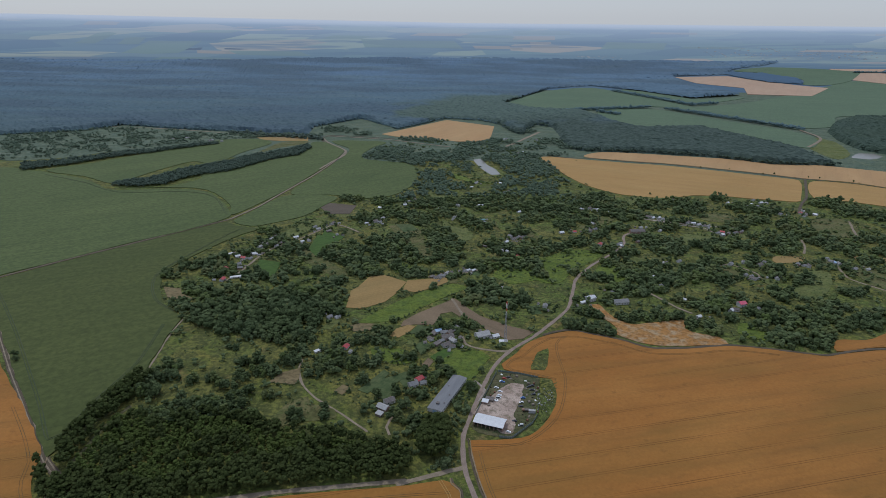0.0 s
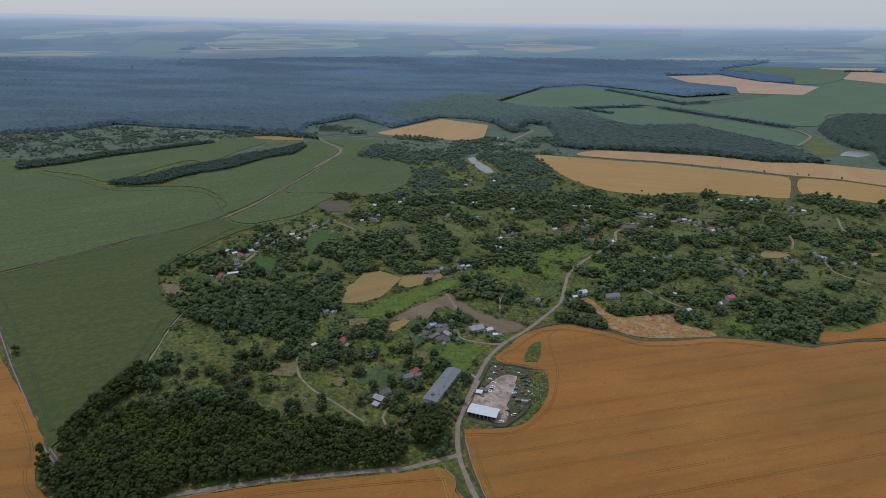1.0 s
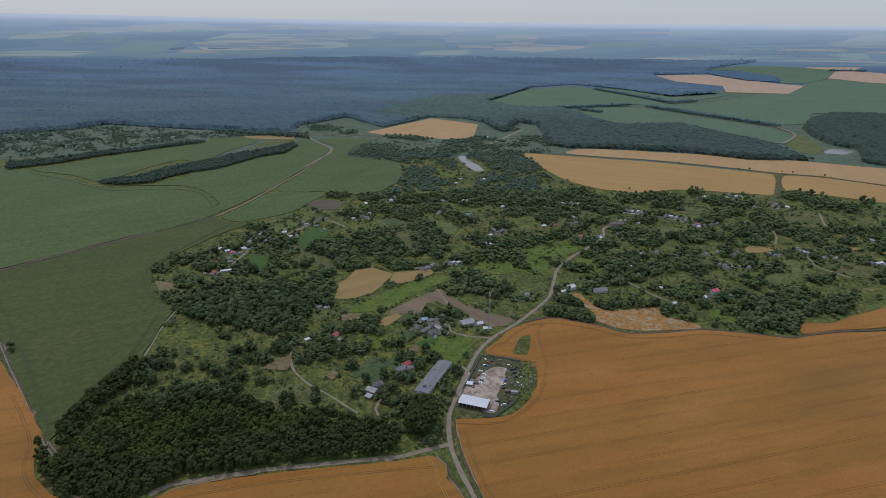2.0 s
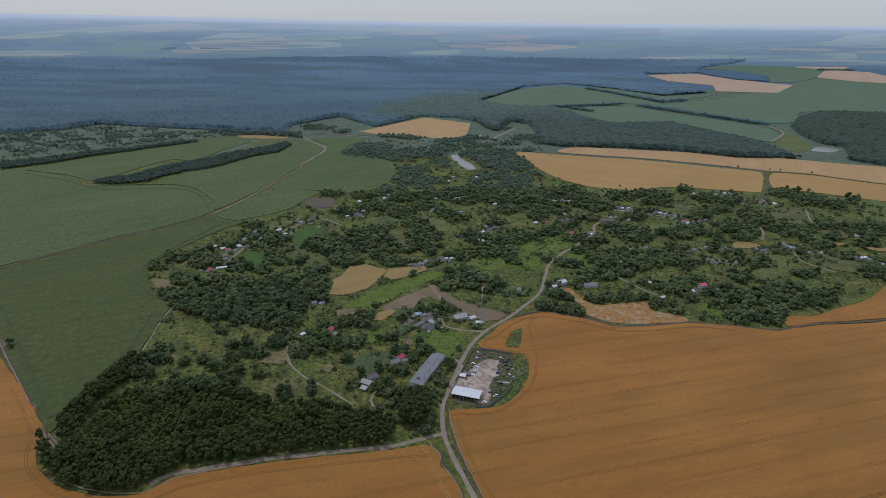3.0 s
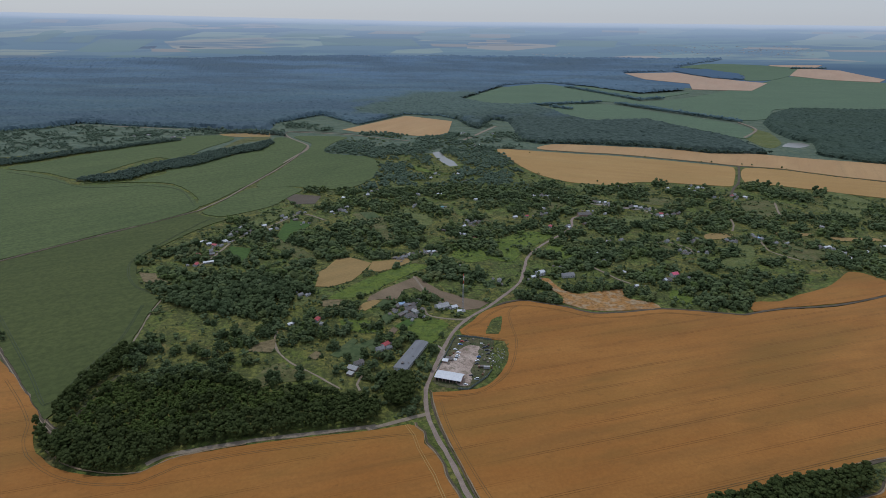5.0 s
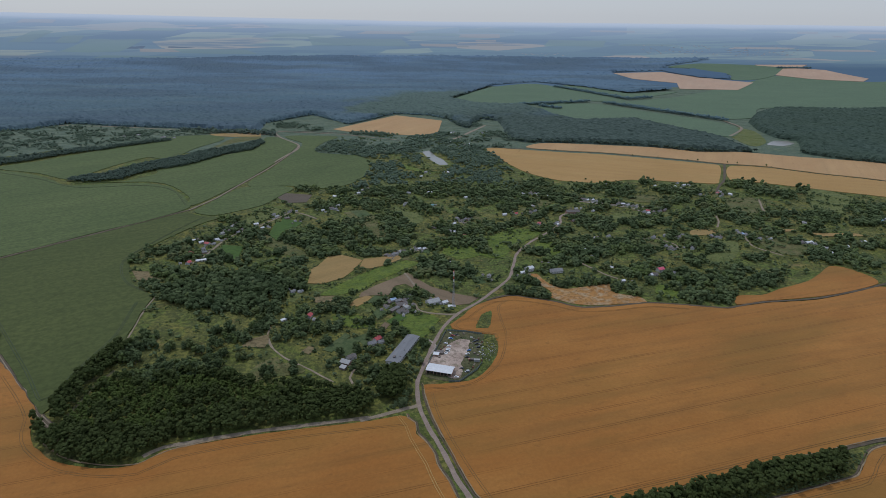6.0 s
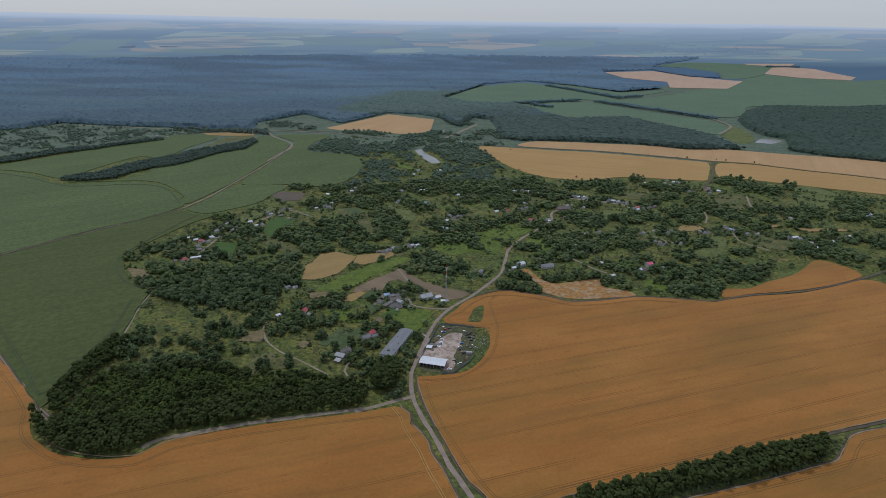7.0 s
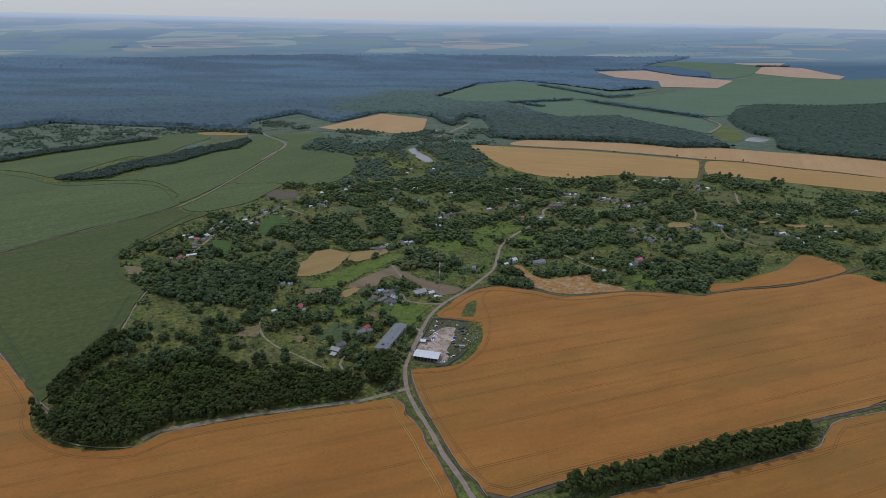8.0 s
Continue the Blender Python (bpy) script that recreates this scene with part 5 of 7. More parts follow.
sheet("pond", POND, M_WATER, 0.15, "narrow grey-brown pond between village trees", "water", 25)
sheet("pond", POND_FAR, M_WATER, 0.15, "small pond at the edge of the forest", "water", 25)

ROADS = [
    ("road", ROAD, 4.1, M_ASPHALT, 0.22, "worn pale asphalt village road"),
    ("farm_road", FARM_ROAD, 5.4, M_DARKTRACK, 0.5, "dark earth farm road between green crops"),
    ("track", WEST_TRACK, 7.0, M_DARKTRACK, 0.35, "rutted double earth track along the wheat"),
    ("track", SOUTH_TRACK, 4.5, M_DIRT, 0.30, "pale dirt track along the woodland"),
    ("track", NORTH_TRACK, 3.6, M_DARKTRACK, 0.75, "dark rutted field track along the wheat"),
    ("track", HEDGE_TRACK, 4.0, M_DARKTRACK, 0.45, "dark field track beside the hedge of trees"),
    ("track", SLOPE_ROAD, 3.2, M_DARKTRACK, 0.5, "field road between pale wheat fields"),
    ("track", SLOPE_LINK, 5.0, M_DARKTRACK, 0.5, "field track that leads down to the village"),
    ("lane", FAR_LANE, 9.0, M_DIRT, 0.4, "pale lane of the far hamlet"),
    ("farm_road", SAND_ROAD, 5.0, M_DIRT, 1.3, "pale sandy bend of the farm road"),
    ("lane", CROSS_LANE, 4.5, M_DIRT, 0.9, "pale lane below the far stubble field"),
    ("track", VERGE_EAST, 1.5, M_DARKTRACK, 0.5, "dark rutted strip between road and wheat"),
    ("track", VERGE_WEST, 1.5, M_DARKTRACK, 0.5, "dark rutted strip along the wheat edge"),
    ("path", EDGE_TRACK, 1.7, M_DIRT, 0.4, "pale dirt path along the crop edge"),
    ("lane", LANE_WEST, 3.2, M_DIRT, 0.45, "pale dirt lane through the western houses"),
    ("lane", LANE_SCHOOL, 4.0, M_GRAVEL, 0.45, "pale gravel lane beside the farm buildings"),
    ("lane", LANE_ORCHARD, 3.0, M_DIRT, 0.45, "dirt lane between orchard gardens"),
    ("path", PATH_PASTURE, 3.5, M_DIRT, 0.75, "pale path across the mown pasture"),
    ("path", PATH_GULLY, 3.0, M_DIRT, 0.45, "pale path down the wooded gully"),
    ("lane", HAMLET_LANE, 5.0, M_DIRT, 0.7, "pale lane along the forest edge"),
    ("lane", FAR_LANE_EAST, 8.0, M_DIRT, 1.8, "pale lane round the far crop"),
    ("lane", VILLAGE_LANE, 3.0, M_DIRT, 0.25, "dirt lane to the farmstead"),
    ("path", MEADOW_PATH, 2.2, M_DIRT, 0.2, "trodden dirt path over the meadow"),
    ("path", HILL_PATH, 3.0, M_DIRT, 0.25, "dirt path on the hillside"),
    ("path", SHED_LANE, 2.6, M_GRAVEL, 0.2, "gravel lane beside the long shed"),
    ("path", SOIL_PATH, 3.2, M_DIRT, 0.42, "pale trodden path across the ploughed soil"),
    ("lane", LANE_COTTAGE, 2.8, M_DIRT, 0.5, "pale dirt lane past the eastern cottages"),
    ("lane", LANE_MILL, 2.8, M_DIRT, 0.5, "pale dirt lane along the hillside houses"),
    ("lane", LANE_BROOK, 2.6, M_DIRT, 0.5, "pale dirt lane through the lower houses"),
    ("lane", LANE_UPPER, 2.8, M_GRAVEL, 0.5, "pale gravel lane through the upper houses"),
    ("lane", LANE_STEEP, 2.8, M_GRAVEL, 0.5, "pale gravel lane between farmyards"),
    ("path", FINGER_TRACK, 3.6, M_TRAMPLED, 0.22, "overgrown track into the wood"),
    ("path", HOME_TRACK, 2.4, M_DIRT, 0.22, "dirt track to the lone homestead"),
]
for nm, pts, width, mat, z, text in ROADS:
    ribbon(nm, pts, width, mat, z, text, nm.split("_")[-1])


def wheels(pts, z, mat, gap=1.9, width=0.42, label="pair of dark wheel tracks through the crop"):
    """Two thin wheel tracks side by side along a line."""
    line = curve_through(pts, False, 10)
    for side in (-1, 1):
        out = []
        for i, q in enumerate(line):
            d = (line[min(i + 1, len(line) - 1)] - line[max(i - 1, 0)]).normalized()
            out.append((q.x - d.y * side * gap / 2, q.y + d.x * side * gap / 2))
        ribbon("wheel_track", out, width, mat, z, label, "track", 200, 0.25)


def beside(pts, off):
    """The line moved sideways, to its left."""
    line = curve_through(pts, False, 12)
    out = []
    for i, q in enumerate(line):
        d = (line[min(i + 1, len(line) - 1)] - line[max(i - 1, 0)]).normalized()
        out.append((q.x - d.y * off, q.y + d.x * off))
    return out


ribbon("wheat_rim", beside(VERGE_EAST, 1.5), 0.8, M_RIM, 0.95, "pale bleached rim of the wheat along the road", "rim", 3, 0.7)
ribbon("wheat_rim", beside(VERGE_WEST, -1.5), 0.8, M_RIM, 0.95, "pale bleached rim of the wheat along the verge", "rim", 3, 0.7)
ribbon("wheat_rim", beside(WHEEL_WOOD[3:], -12.0), 1.0, M_RIM, 0.95, "pale bleached rim of the wheat along the wood", "rim", 3, 0.7)
ribbon("wheat_rim", beside(HEDGE_TRACK[2:], 1.6), 0.9, M_RIM, 0.95, "pale bleached rim of the wheat along the field track", "rim", 3, 0.7)
ribbon("wheat_rim", beside(WHEAT_SOUTH[:9], 0.5), 1.0, M_RIM, 0.95, "pale bleached rim of the wheat along the hedge", "rim", 3, 0.7)
ribbon("track", beside(WHEAT_SOUTH[:9], 2.0), 1.6, M_DARKTRACK, 0.4, "dark bare strip between the hedge and the wheat", "track", 3, 0.8)
wheels(WHEEL_ROADSIDE, 0.9, M_STRAW, 1.9, 0.5, "pair of pale flattened wheel tracks through ripe wheat")
for line in (WHEEL_DEPOT, WHEEL_LOBE, WHEEL_HEADLAND, WHEEL_WOOD, WHEEL_SOUTH):
    wheels(line, 0.82, M_RUT, label="pair of dark wheel tracks through ripe wheat")
wheels(WEST_TRACK, 0.52, M_DIRT, 3.0, 1.1, "pair of pale wheel ruts in the earth track")
wheels(FARM_ROAD[:6], 0.68, M_DIRT, 1.9, 0.5, "pair of pale wheel ruts in the farm road")
ribbon("farm_road", FARM_ROAD[4:13], 2.8, M_DIRT, 0.8, "pale trodden middle of the farm road", "road")
for line in (WHEEL_CROP, WHEEL_CROP_IN, WHEEL_MIDDLE):
    wheels(line, 1.25, M_RUT_GREEN, 2.2, 0.8, "pair of dark wheel tracks through green crop")

# far patchwork of fields
far_rng = np.random.default_rng(11)
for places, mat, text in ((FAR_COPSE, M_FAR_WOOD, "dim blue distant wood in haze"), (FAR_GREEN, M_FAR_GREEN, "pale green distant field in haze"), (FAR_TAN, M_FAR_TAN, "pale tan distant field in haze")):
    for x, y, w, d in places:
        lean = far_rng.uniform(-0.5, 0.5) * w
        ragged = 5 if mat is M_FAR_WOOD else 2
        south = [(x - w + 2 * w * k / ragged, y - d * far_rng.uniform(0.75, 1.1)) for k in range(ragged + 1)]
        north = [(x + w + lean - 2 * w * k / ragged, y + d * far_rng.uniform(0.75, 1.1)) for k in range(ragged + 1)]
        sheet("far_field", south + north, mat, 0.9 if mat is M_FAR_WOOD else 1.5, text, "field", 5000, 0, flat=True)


# ---- woods ----
rng = np.random.default_rng(7)


def canopy(name, poly, x0, x1, ystops, dx, mat, height, label, rough=2.4):
    """A closed forest canopy: a lumpy sheet that falls to the ground at its edges."""
    xs = np.arange(x0, x1, dx)
    ys = np.array(ystops)
    gx, gy = np.meshgrid(xs, ys)
    gx = gx + rng.uniform(-0.35, 0.35, gx.shape) * dx
    dy = np.gradient(ys)[:, None]
    gy = gy + rng.uniform(-0.35, 0.35, gy.shape) * dy
    ins = inside(poly, gx, gy)
    core = ins.copy()
    core[1:] &= ins[:-1]; core[:-1] &= ins[1:]; core[:, 1:] &= ins[:, :-1]; core[:, :-1] &= ins[:, 1:]
    core |= ins & (gy > 2100)
    swell = np.sin(gx * 0.011 + 2 * np.sin(gy * 0.006)) * 2.0 + np.sin(gy * 0.017 + gx * 0.004) * 1.6
    deep = core.copy()
    deep[1:] &= core[:-1]; deep[:-1] &= core[1:]; deep[:, 1:] &= core[:, :-1]; deep[:, :-1] &= core[:, 1:]
    z = lie(gy) + np.where(core, np.where(deep, 1.0, 0.5) * (height + swell) + rng.uniform(-rough, rough, gx.shape), -0.5)
    nx = len(xs)
    v = np.stack([gx, gy, z], -1).reshape(-1, 3)
    i, j = np.meshgrid(np.arange(nx - 1), np.arange(len(ys) - 1))
    a = (j * nx + i).ravel()
    tri = np.concatenate([np.stack([a, a + 1, a + nx], -1), np.stack([a + 1, a + nx + 1, a + nx], -1)])
    kk = ins.reshape(-1)
    tri = tri[kk[tri].all(1)]
    used = np.unique(tri)
    back = np.full(len(v), -1)
    back[used] = np.arange(len(used))
    ob = new(name, mesh_of(name, v[used], back[tri], mat, False))
    return tagged(ob, label, "forest", "", "stuff")


def spread(a, b, d0, d1):
    out, y = [], a
    while y < b:
        out.append(y)
        y += d0 + (d1 - d0) * (y - a) / (b - a)
    return out


canopy("forest", FOREST_MAIN, -3700, 2300, spread(1040, 1800, 5, 9) + spread(1809, 3800, 11, 30), 7.5, M_FOREST_HAZED, 12.0, "dense dark forest behind the village, blued by painted haze", 2.3)
canopy("forest", FOREST_EAST, 950, 2300, spread(700, 1900, 4.5, 7), 5.0, M_EAST_HAZED, 11.5, "dense dark forest round the far pond", 2.6)


# ---- trees ----
def ball(sub):
    b = bmesh.new()
    bmesh.ops.create_icosphere(b, subdivisions=sub, radius=1)
    v = np.array([q.co[:] for q in b.verts])
    f = np.array([[q.index for q in k.verts] for k in b.faces])
    b.free()
    return v, f


COARSE = ball(1)
STUB = (np.array([[1, 0, 0], [-1, 0, 0], [0, 1, 0], [0, -1, 0], [0, 0, 1], [0, 0, -1]], float),
        np.array([[0, 2, 4], [2, 1, 4], [1, 3, 4], [3, 0, 4], [2, 0, 5], [1, 2, 5], [3, 1, 5], [0, 3, 5]]))


def crown_shape(lumps, sprays, seed, tall=1.0, clump=COARSE):
    """A crown of unit radius: an uneven heap of leafy clumps with gaps between, ragged with sprays of leaves."""
    r = np.random.default_rng(seed)
    bv, bf = clump
    vs, fs, heap = [], [], []
    for k in range(lumps):
        ang = 2.4 * k + r.uniform(-0.5, 0.5)
        up = r.uniform(-0.55, 0.95) if lumps > 3 else r.uniform(-0.2, 0.4)
        out = math.sqrt(max(0.05, 1 - up * up)) * r.uniform(0.3, 0.8)
        size = r.uniform(0.28, 0.50) * (1.35 if lumps < 5 else 1.2 if lumps < 9 else 0.86)
        c = np.array([math.cos(ang) * out, math.sin(ang) * out, up * 0.8 * tall])
        v = bv * (size * np.array([1.1, 1.1, 0.85])) * r.uniform(0.72, 1.22, (len(bv), 1))
        fs.append(bf + len(bv) * k)
        vs.append(v + c)
        heap.append((c, size))
    base = len(bv) * lumps
    for k in range(sprays):
        c, size = heap[k % lumps]
        d = r.normal(size=3)
        d[2] = abs(d[2]) * 0.9 + 0.1 * d[2]
        d /= np.linalg.norm(d)
        mid = c + d * size * r.uniform(0.85, 1.12) * np.array([1.1, 1.1, 0.9])
        spray = r.normal(size=(3, 3))
        spray -= spray.mean(0)
        spray *= r.uniform(0.10, 0.19) / np.abs(spray).max()
        vs.append(mid + spray)
        fs.append(np.array([[base, base + 1, base + 2]]))
        base += 3
    return np.concatenate(vs), np.concatenate(fs)


FULL = [crown_shape(15, 26, 20 + k, 1.0 + 0.12 * (k % 3)) for k in range(9)]
LIGHT = [crown_shape(7, 9, 60 + k, 1.0) for k in range(9)]
MIDDLE = [crown_shape(5, 7, 130 + k, 1.0) for k in range(9)]
FAINT = [crown_shape(3, 3, 90 + k, 1.0) for k in range(8)]
BUSH = [crown_shape(2, 6, 80 + k, 0.8, STUB) for k in range(6)]


def grove(name, spots, sizes, shapes, mat, label, category="trees", lift=0.75):
    """Many crowns in one mesh."""
    vs, fs, base = [], [], 0
    for (x, y), s in zip(spots, sizes):
        v, f = shapes[rng.integers(len(shapes))]
        a = rng.uniform(0, 6.28)
        ca, sa = math.cos(a), math.sin(a)
        w = v @ np.array([[ca, sa, 0], [-sa, ca, 0], [0, 0, 1]]) * s * np.array([1, 1, rng.uniform(0.8, 1.55)])
        z0 = float(lie(y))
        w[:, 2] = np.maximum(w[:, 2] + s * lift + z0, z0 - 0.2)
        vs.append(w + np.array([x, y, 0]))
        fs.append(f + base)
        base += len(v)
    if not vs:
        return None
    ob = new(name, mesh_of(name, np.concatenate(vs), np.concatenate(fs), mat, False))
    return tagged(ob, label, category, "", "stuff")


def scatter(poly, gap):
    """Uneven spots in an outline."""
    p = np.array(poly, float)
    xs, ys = np.arange(p[:, 0].min(), p[:, 0].max(), gap), np.arange(p[:, 1].min(), p[:, 1].max(), gap)
    gx, gy = np.meshgrid(xs, ys)
    gx = (gx + rng.uniform(-0.48, 0.48, gx.shape) * gap).ravel()
    gy = (gy + rng.uniform(-0.48, 0.48, gy.shape) * gap).ravel()
    k = inside(poly, gx, gy)
    return np.stack([gx[k], gy[k]], -1)


def wave(x, y, size, seed):
    """Smooth uneven values, about -1 to 1."""
    k = 6.283 / size
    return (np.sin(x * k + 2.1 * np.sin(y * k * 0.7 + seed) + seed) + np.sin(y * k * 1.1 + 1.7 * np.sin(x * k * 0.6 - seed) + 2 * seed)
            + 0.7 * np.sin((x + y) * k * 1.9 + seed) + 0.7 * np.sin((x - y) * k * 2.3 - seed)) / 3.0


OPEN = [np.array([q[:] for q in curve_through(o, True, 14)]) for nm, o, *_ in FIELDS if nm not in ("scrubland", "weedy_lot", "pasture")] + [np.array(q, float) for q in (POND, GREEN_YARD, BRIGHT_BANK, PARCEL_LAWN)]
BUILT = [(44, 41), (40, 44), (47, 38), (36, 42), (52, 36)] + [(-3 + 21 * k / 6, 56 + 52 * k / 6) for k in range(7)] + [(64, 184)]
BUILT += [(x, y) for x, y, kind in HOMES] + HOMESTEADS
LINES = [(np.array([q[:] for q in curve_through(pts, False, 12)]), width) for nm, pts, width, *_ in ROADS]


def free(s, margin=2.0, room=5.6):
    """Drops spots on crops, roads and houses."""
    ok = np.ones(len(s), bool)
    for poly in OPEN:
        lo, hi = poly.min(0), poly.max(0)
        near = ok & (s[:, 0] > lo[0]) & (s[:, 0] < hi[0]) & (s[:, 1] > lo[1]) & (s[:, 1] < hi[1])
        ok[near] &= ~inside(poly, s[near, 0], s[near, 1])
    for line, width in LINES:
        for a, b in zip(line, line[1:]):
            d = b - a
            t = np.clip(((s - a) @ d) / max(1e-6, d @ d), 0, 1)
            ok &= ((s - a - t[:, None] * d) ** 2).sum(1) > (width / 2 + margin) ** 2
    for q in BUILT:
        ok &= ((s - np.array(q)) ** 2).sum(1) > room ** 2
        ok &= ~((abs(s[:, 0] - q[0]) < 4.5) & (s[:, 1] < q[1]) & (s[:, 1] > q[1] - 10))
    return s[ok]


def in_groves(groves, gap):
    """Spots in leaning ellipses (middle, half width, lean and half depth), with ragged edges."""
    out = []
    for x, y, w, lean, d in groves:
        n = max(3, int(math.pi * w * d * 2.2 / gap ** 2))
        r = np.sqrt(rng.uniform(0, 1.6, n))
        a = rng.uniform(0, 6.283, n)
        u, v = r * np.cos(a), r * np.sin(a)
        px, py = x + u * w + v * lean, y + v * d
        k = r ** 2 < 0.95 + 0.7 * wave(px, py, 33.0, x * 0.1)
        out.append(np.stack([px[k], py[k]], -1))
    return np.concatenate(out)


def clear(s):
    """Drops spots on the open glades."""
    ok = np.ones(len(s), bool)
    for x, y, w, lean, d in CLEARINGS_WEST + CLEARINGS_EAST:
        v = (s[:, 1] - y) / d
        u = (s[:, 0] - x - v * lean) / w
        ok &= u * u + v * v > 0.8 + 0.4 * wave(s[:, 0], s[:, 1], 24, 0.7)
    return s[ok]


def thin(s, gap):
    """Keeps one spot in each small cell."""
    key = np.floor(s / gap).astype(int)
    _, i = np.unique(key, axis=0, return_index=True)
    return s[i]


s = free(scatter(WOOD_NEAR, 4.3), 1.0)
w = wave(s[:, 0], s[:, 1], 60, 3) + rng.uniform(-0.25, 0.25, len(s))
rim = inside(WOOD_NEAR, s[:, 0], s[:, 1] - 34) & inside(WOOD_NEAR, s[:, 0] + 24, s[:, 1])
young = (w > -0.3) & rim
finger = inside(WOOD_FINGER, s[:, 0], s[:, 1])
tall = free(scatter(WOOD_FINGER, 5.6), 1.0)
grove("wood", tall, rng.uniform(3.4, 5.0, len(tall)), FULL, M_WOODLAND, "strip of tall dark trees along the green crop", lift=1.6)
s, young = s[~finger], young[~finger]
grove("wood", s[~young], rng.uniform(2.5, 4.0, (~young).sum()), FULL, M_WOODLAND, "dense dark broadleaf wood beside the wheat", lift=1.9)
grove("wood", s[young], rng.uniform(1.9, 3.2, young.sum()), FULL, M_WOOD_YOUNG, "lighter green clearing of young trees in the wood", lift=1.1)
s = free(scatter(WOOD_HEDGE, 4.0), 1.2)
grove("hedge", s, rng.uniform(2.8, 4.6, len(s)), FULL, M_WOODLAND, "thick hedge of dark broadleaf trees between wheat fields", lift=2.0)
s = free(scatter(WHEAT_SOUTH_BRUSH, 2.8), 0.6)
grove("shrubs", s, rng.uniform(0.7, 1.9, len(s)), BUSH, M_LEAF, "rough bushes along the foot of the hedge", "shrubs", 0.4)

s = free(scatter(WOOD_WEST, 4.8), 1.0)
s = s + 5.0 * np.stack([wave(s[:, 0], s[:, 1], 37, 2.0), wave(s[:, 0], s[:, 1], 31, 4.0)], -1)
s = s[wave(s[:, 0], s[:, 1], 34, 0.4) + rng.uniform(-0.4, 0.4, len(s)) > -0.55]
k = wave(s[:, 0], s[:, 1], 45, 2.9) + rng.uniform(-0.3, 0.3, len(s)) < 0.35
grove("wood", s[k], rng.uniform(2.6, 5.4, k.sum()), LIGHT, M_LEAF_DARK, "dense dark wood below the western houses", lift=1.2)
grove("wood", s[~k], rng.uniform(2.2, 4.4, (~k).sum()), LIGHT, M_LEAF, "green trees in the wood below the western houses", lift=1.0)
s = scatter(CLUMP_SHED, 3.2)
grove("wood", s, rng.uniform(3.6, 5.2, len(s)), FULL, M_WOODLAND, "tall dark clump of trees beside the long shed", lift=2.0)
s = free(scatter(VERGE_BUSHES, 5.0), 1.0, 3.0)
grove("shrubs", s, rng.uniform(1.0, 2.6, len(s)), FULL, M_LEAF, "rough bushes along the road verge", "shrubs", 0.5)
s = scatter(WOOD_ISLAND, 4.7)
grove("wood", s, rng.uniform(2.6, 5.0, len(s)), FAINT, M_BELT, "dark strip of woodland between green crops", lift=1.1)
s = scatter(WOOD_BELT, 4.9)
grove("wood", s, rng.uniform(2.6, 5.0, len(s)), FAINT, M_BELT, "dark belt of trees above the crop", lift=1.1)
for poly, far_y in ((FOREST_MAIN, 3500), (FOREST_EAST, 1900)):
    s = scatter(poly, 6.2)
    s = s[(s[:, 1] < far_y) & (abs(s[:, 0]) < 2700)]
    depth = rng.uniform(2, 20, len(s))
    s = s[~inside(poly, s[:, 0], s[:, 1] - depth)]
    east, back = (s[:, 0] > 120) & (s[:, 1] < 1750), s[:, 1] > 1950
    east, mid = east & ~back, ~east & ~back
    grove("forest_edge", s[mid], rng.uniform(2.6, 4.4, mid.sum()), FAINT, M_EDGE_HAZED, "uneven edge trees of the dark forest", lift=1.0)
    grove("forest_edge", s[east], rng.uniform(3.0, 5.5, east.sum()), FAINT, M_EAST_HAZED, "crowns of the dark mixed forest", lift=1.25)

MID = [GROVES_WEST, GROVES_HILL, GROVES_MIDDLE, GROVES_CENTRE, GROVES_ROAD, GROVES_LANE, GROVES_EAST, GROVES_SLOPE, GROVES_RIM, GROVES_BROW]
s = clear(free(thin(np.concatenate([in_groves(g, 5.2) for g in MID]), 4.4)))
s = s[(wave(s[:, 0], s[:, 1], 21, 3.3) + rng.uniform(-0.4, 0.4, len(s))) > -0.72]
big = wave(s[:, 0], s[:, 1], 26, 1.7) + rng.uniform(-0.5, 0.5, len(s))
tone = wave(s[:, 0], s[:, 1], 90, 5.2) + rng.uniform(-0.5, 0.5, len(s))
for lo, hi, mat, text in ((-9, -0.2, M_LEAF_DARK, "dark village trees in dense groves"), (-0.2, 0.4, M_LEAF, "green village trees and orchard crowns"), (0.4, 9, M_LEAF_LIGHT, "light green willows and shrubs of the village")):
    k = (tone >= lo) & (tone < hi)
    for near, shapes in ((s[:, 1] < 390, LIGHT), (s[:, 1] >= 390, MIDDLE)):
        grove("grove", s[k & near], np.clip(3.0 + 1.5 * big[k & near] + rng.exponential(0.7, (k & near).sum()), 1.6, 6.4), shapes, mat, text)
fringe = s[rng.uniform(0, 1, len(s)) < 0.42]
a, away = rng.uniform(0, 6.283, len(fringe)), rng.uniform(4, 13, len(fringe))
fringe = clear(free(fringe + np.stack([away * np.cos(a), away * np.sin(a)], -1), 1.0, 4.0))
k = rng.uniform(0, 1, len(fringe)) < 0.5
grove("shrubs", fringe[k], rng.uniform(0.9, 2.3, k.sum()), BUSH, M_LEAF, "green shrubs along the edges of the groves", "shrubs", 0.35)
grove("shrubs", fringe[~k], rng.uniform(0.8, 2.0, (~k).sum()), BUSH, M_LEAF_LIGHT, "light shrubs along the edges of the groves", "shrubs", 0.35)
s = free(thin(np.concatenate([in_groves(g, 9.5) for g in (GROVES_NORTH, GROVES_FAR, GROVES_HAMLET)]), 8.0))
grove("grove", s, rng.uniform(3.2, 6.0, len(s)), FAINT, M_WOOD_HAZED, "trees of the upper valley round the pond")
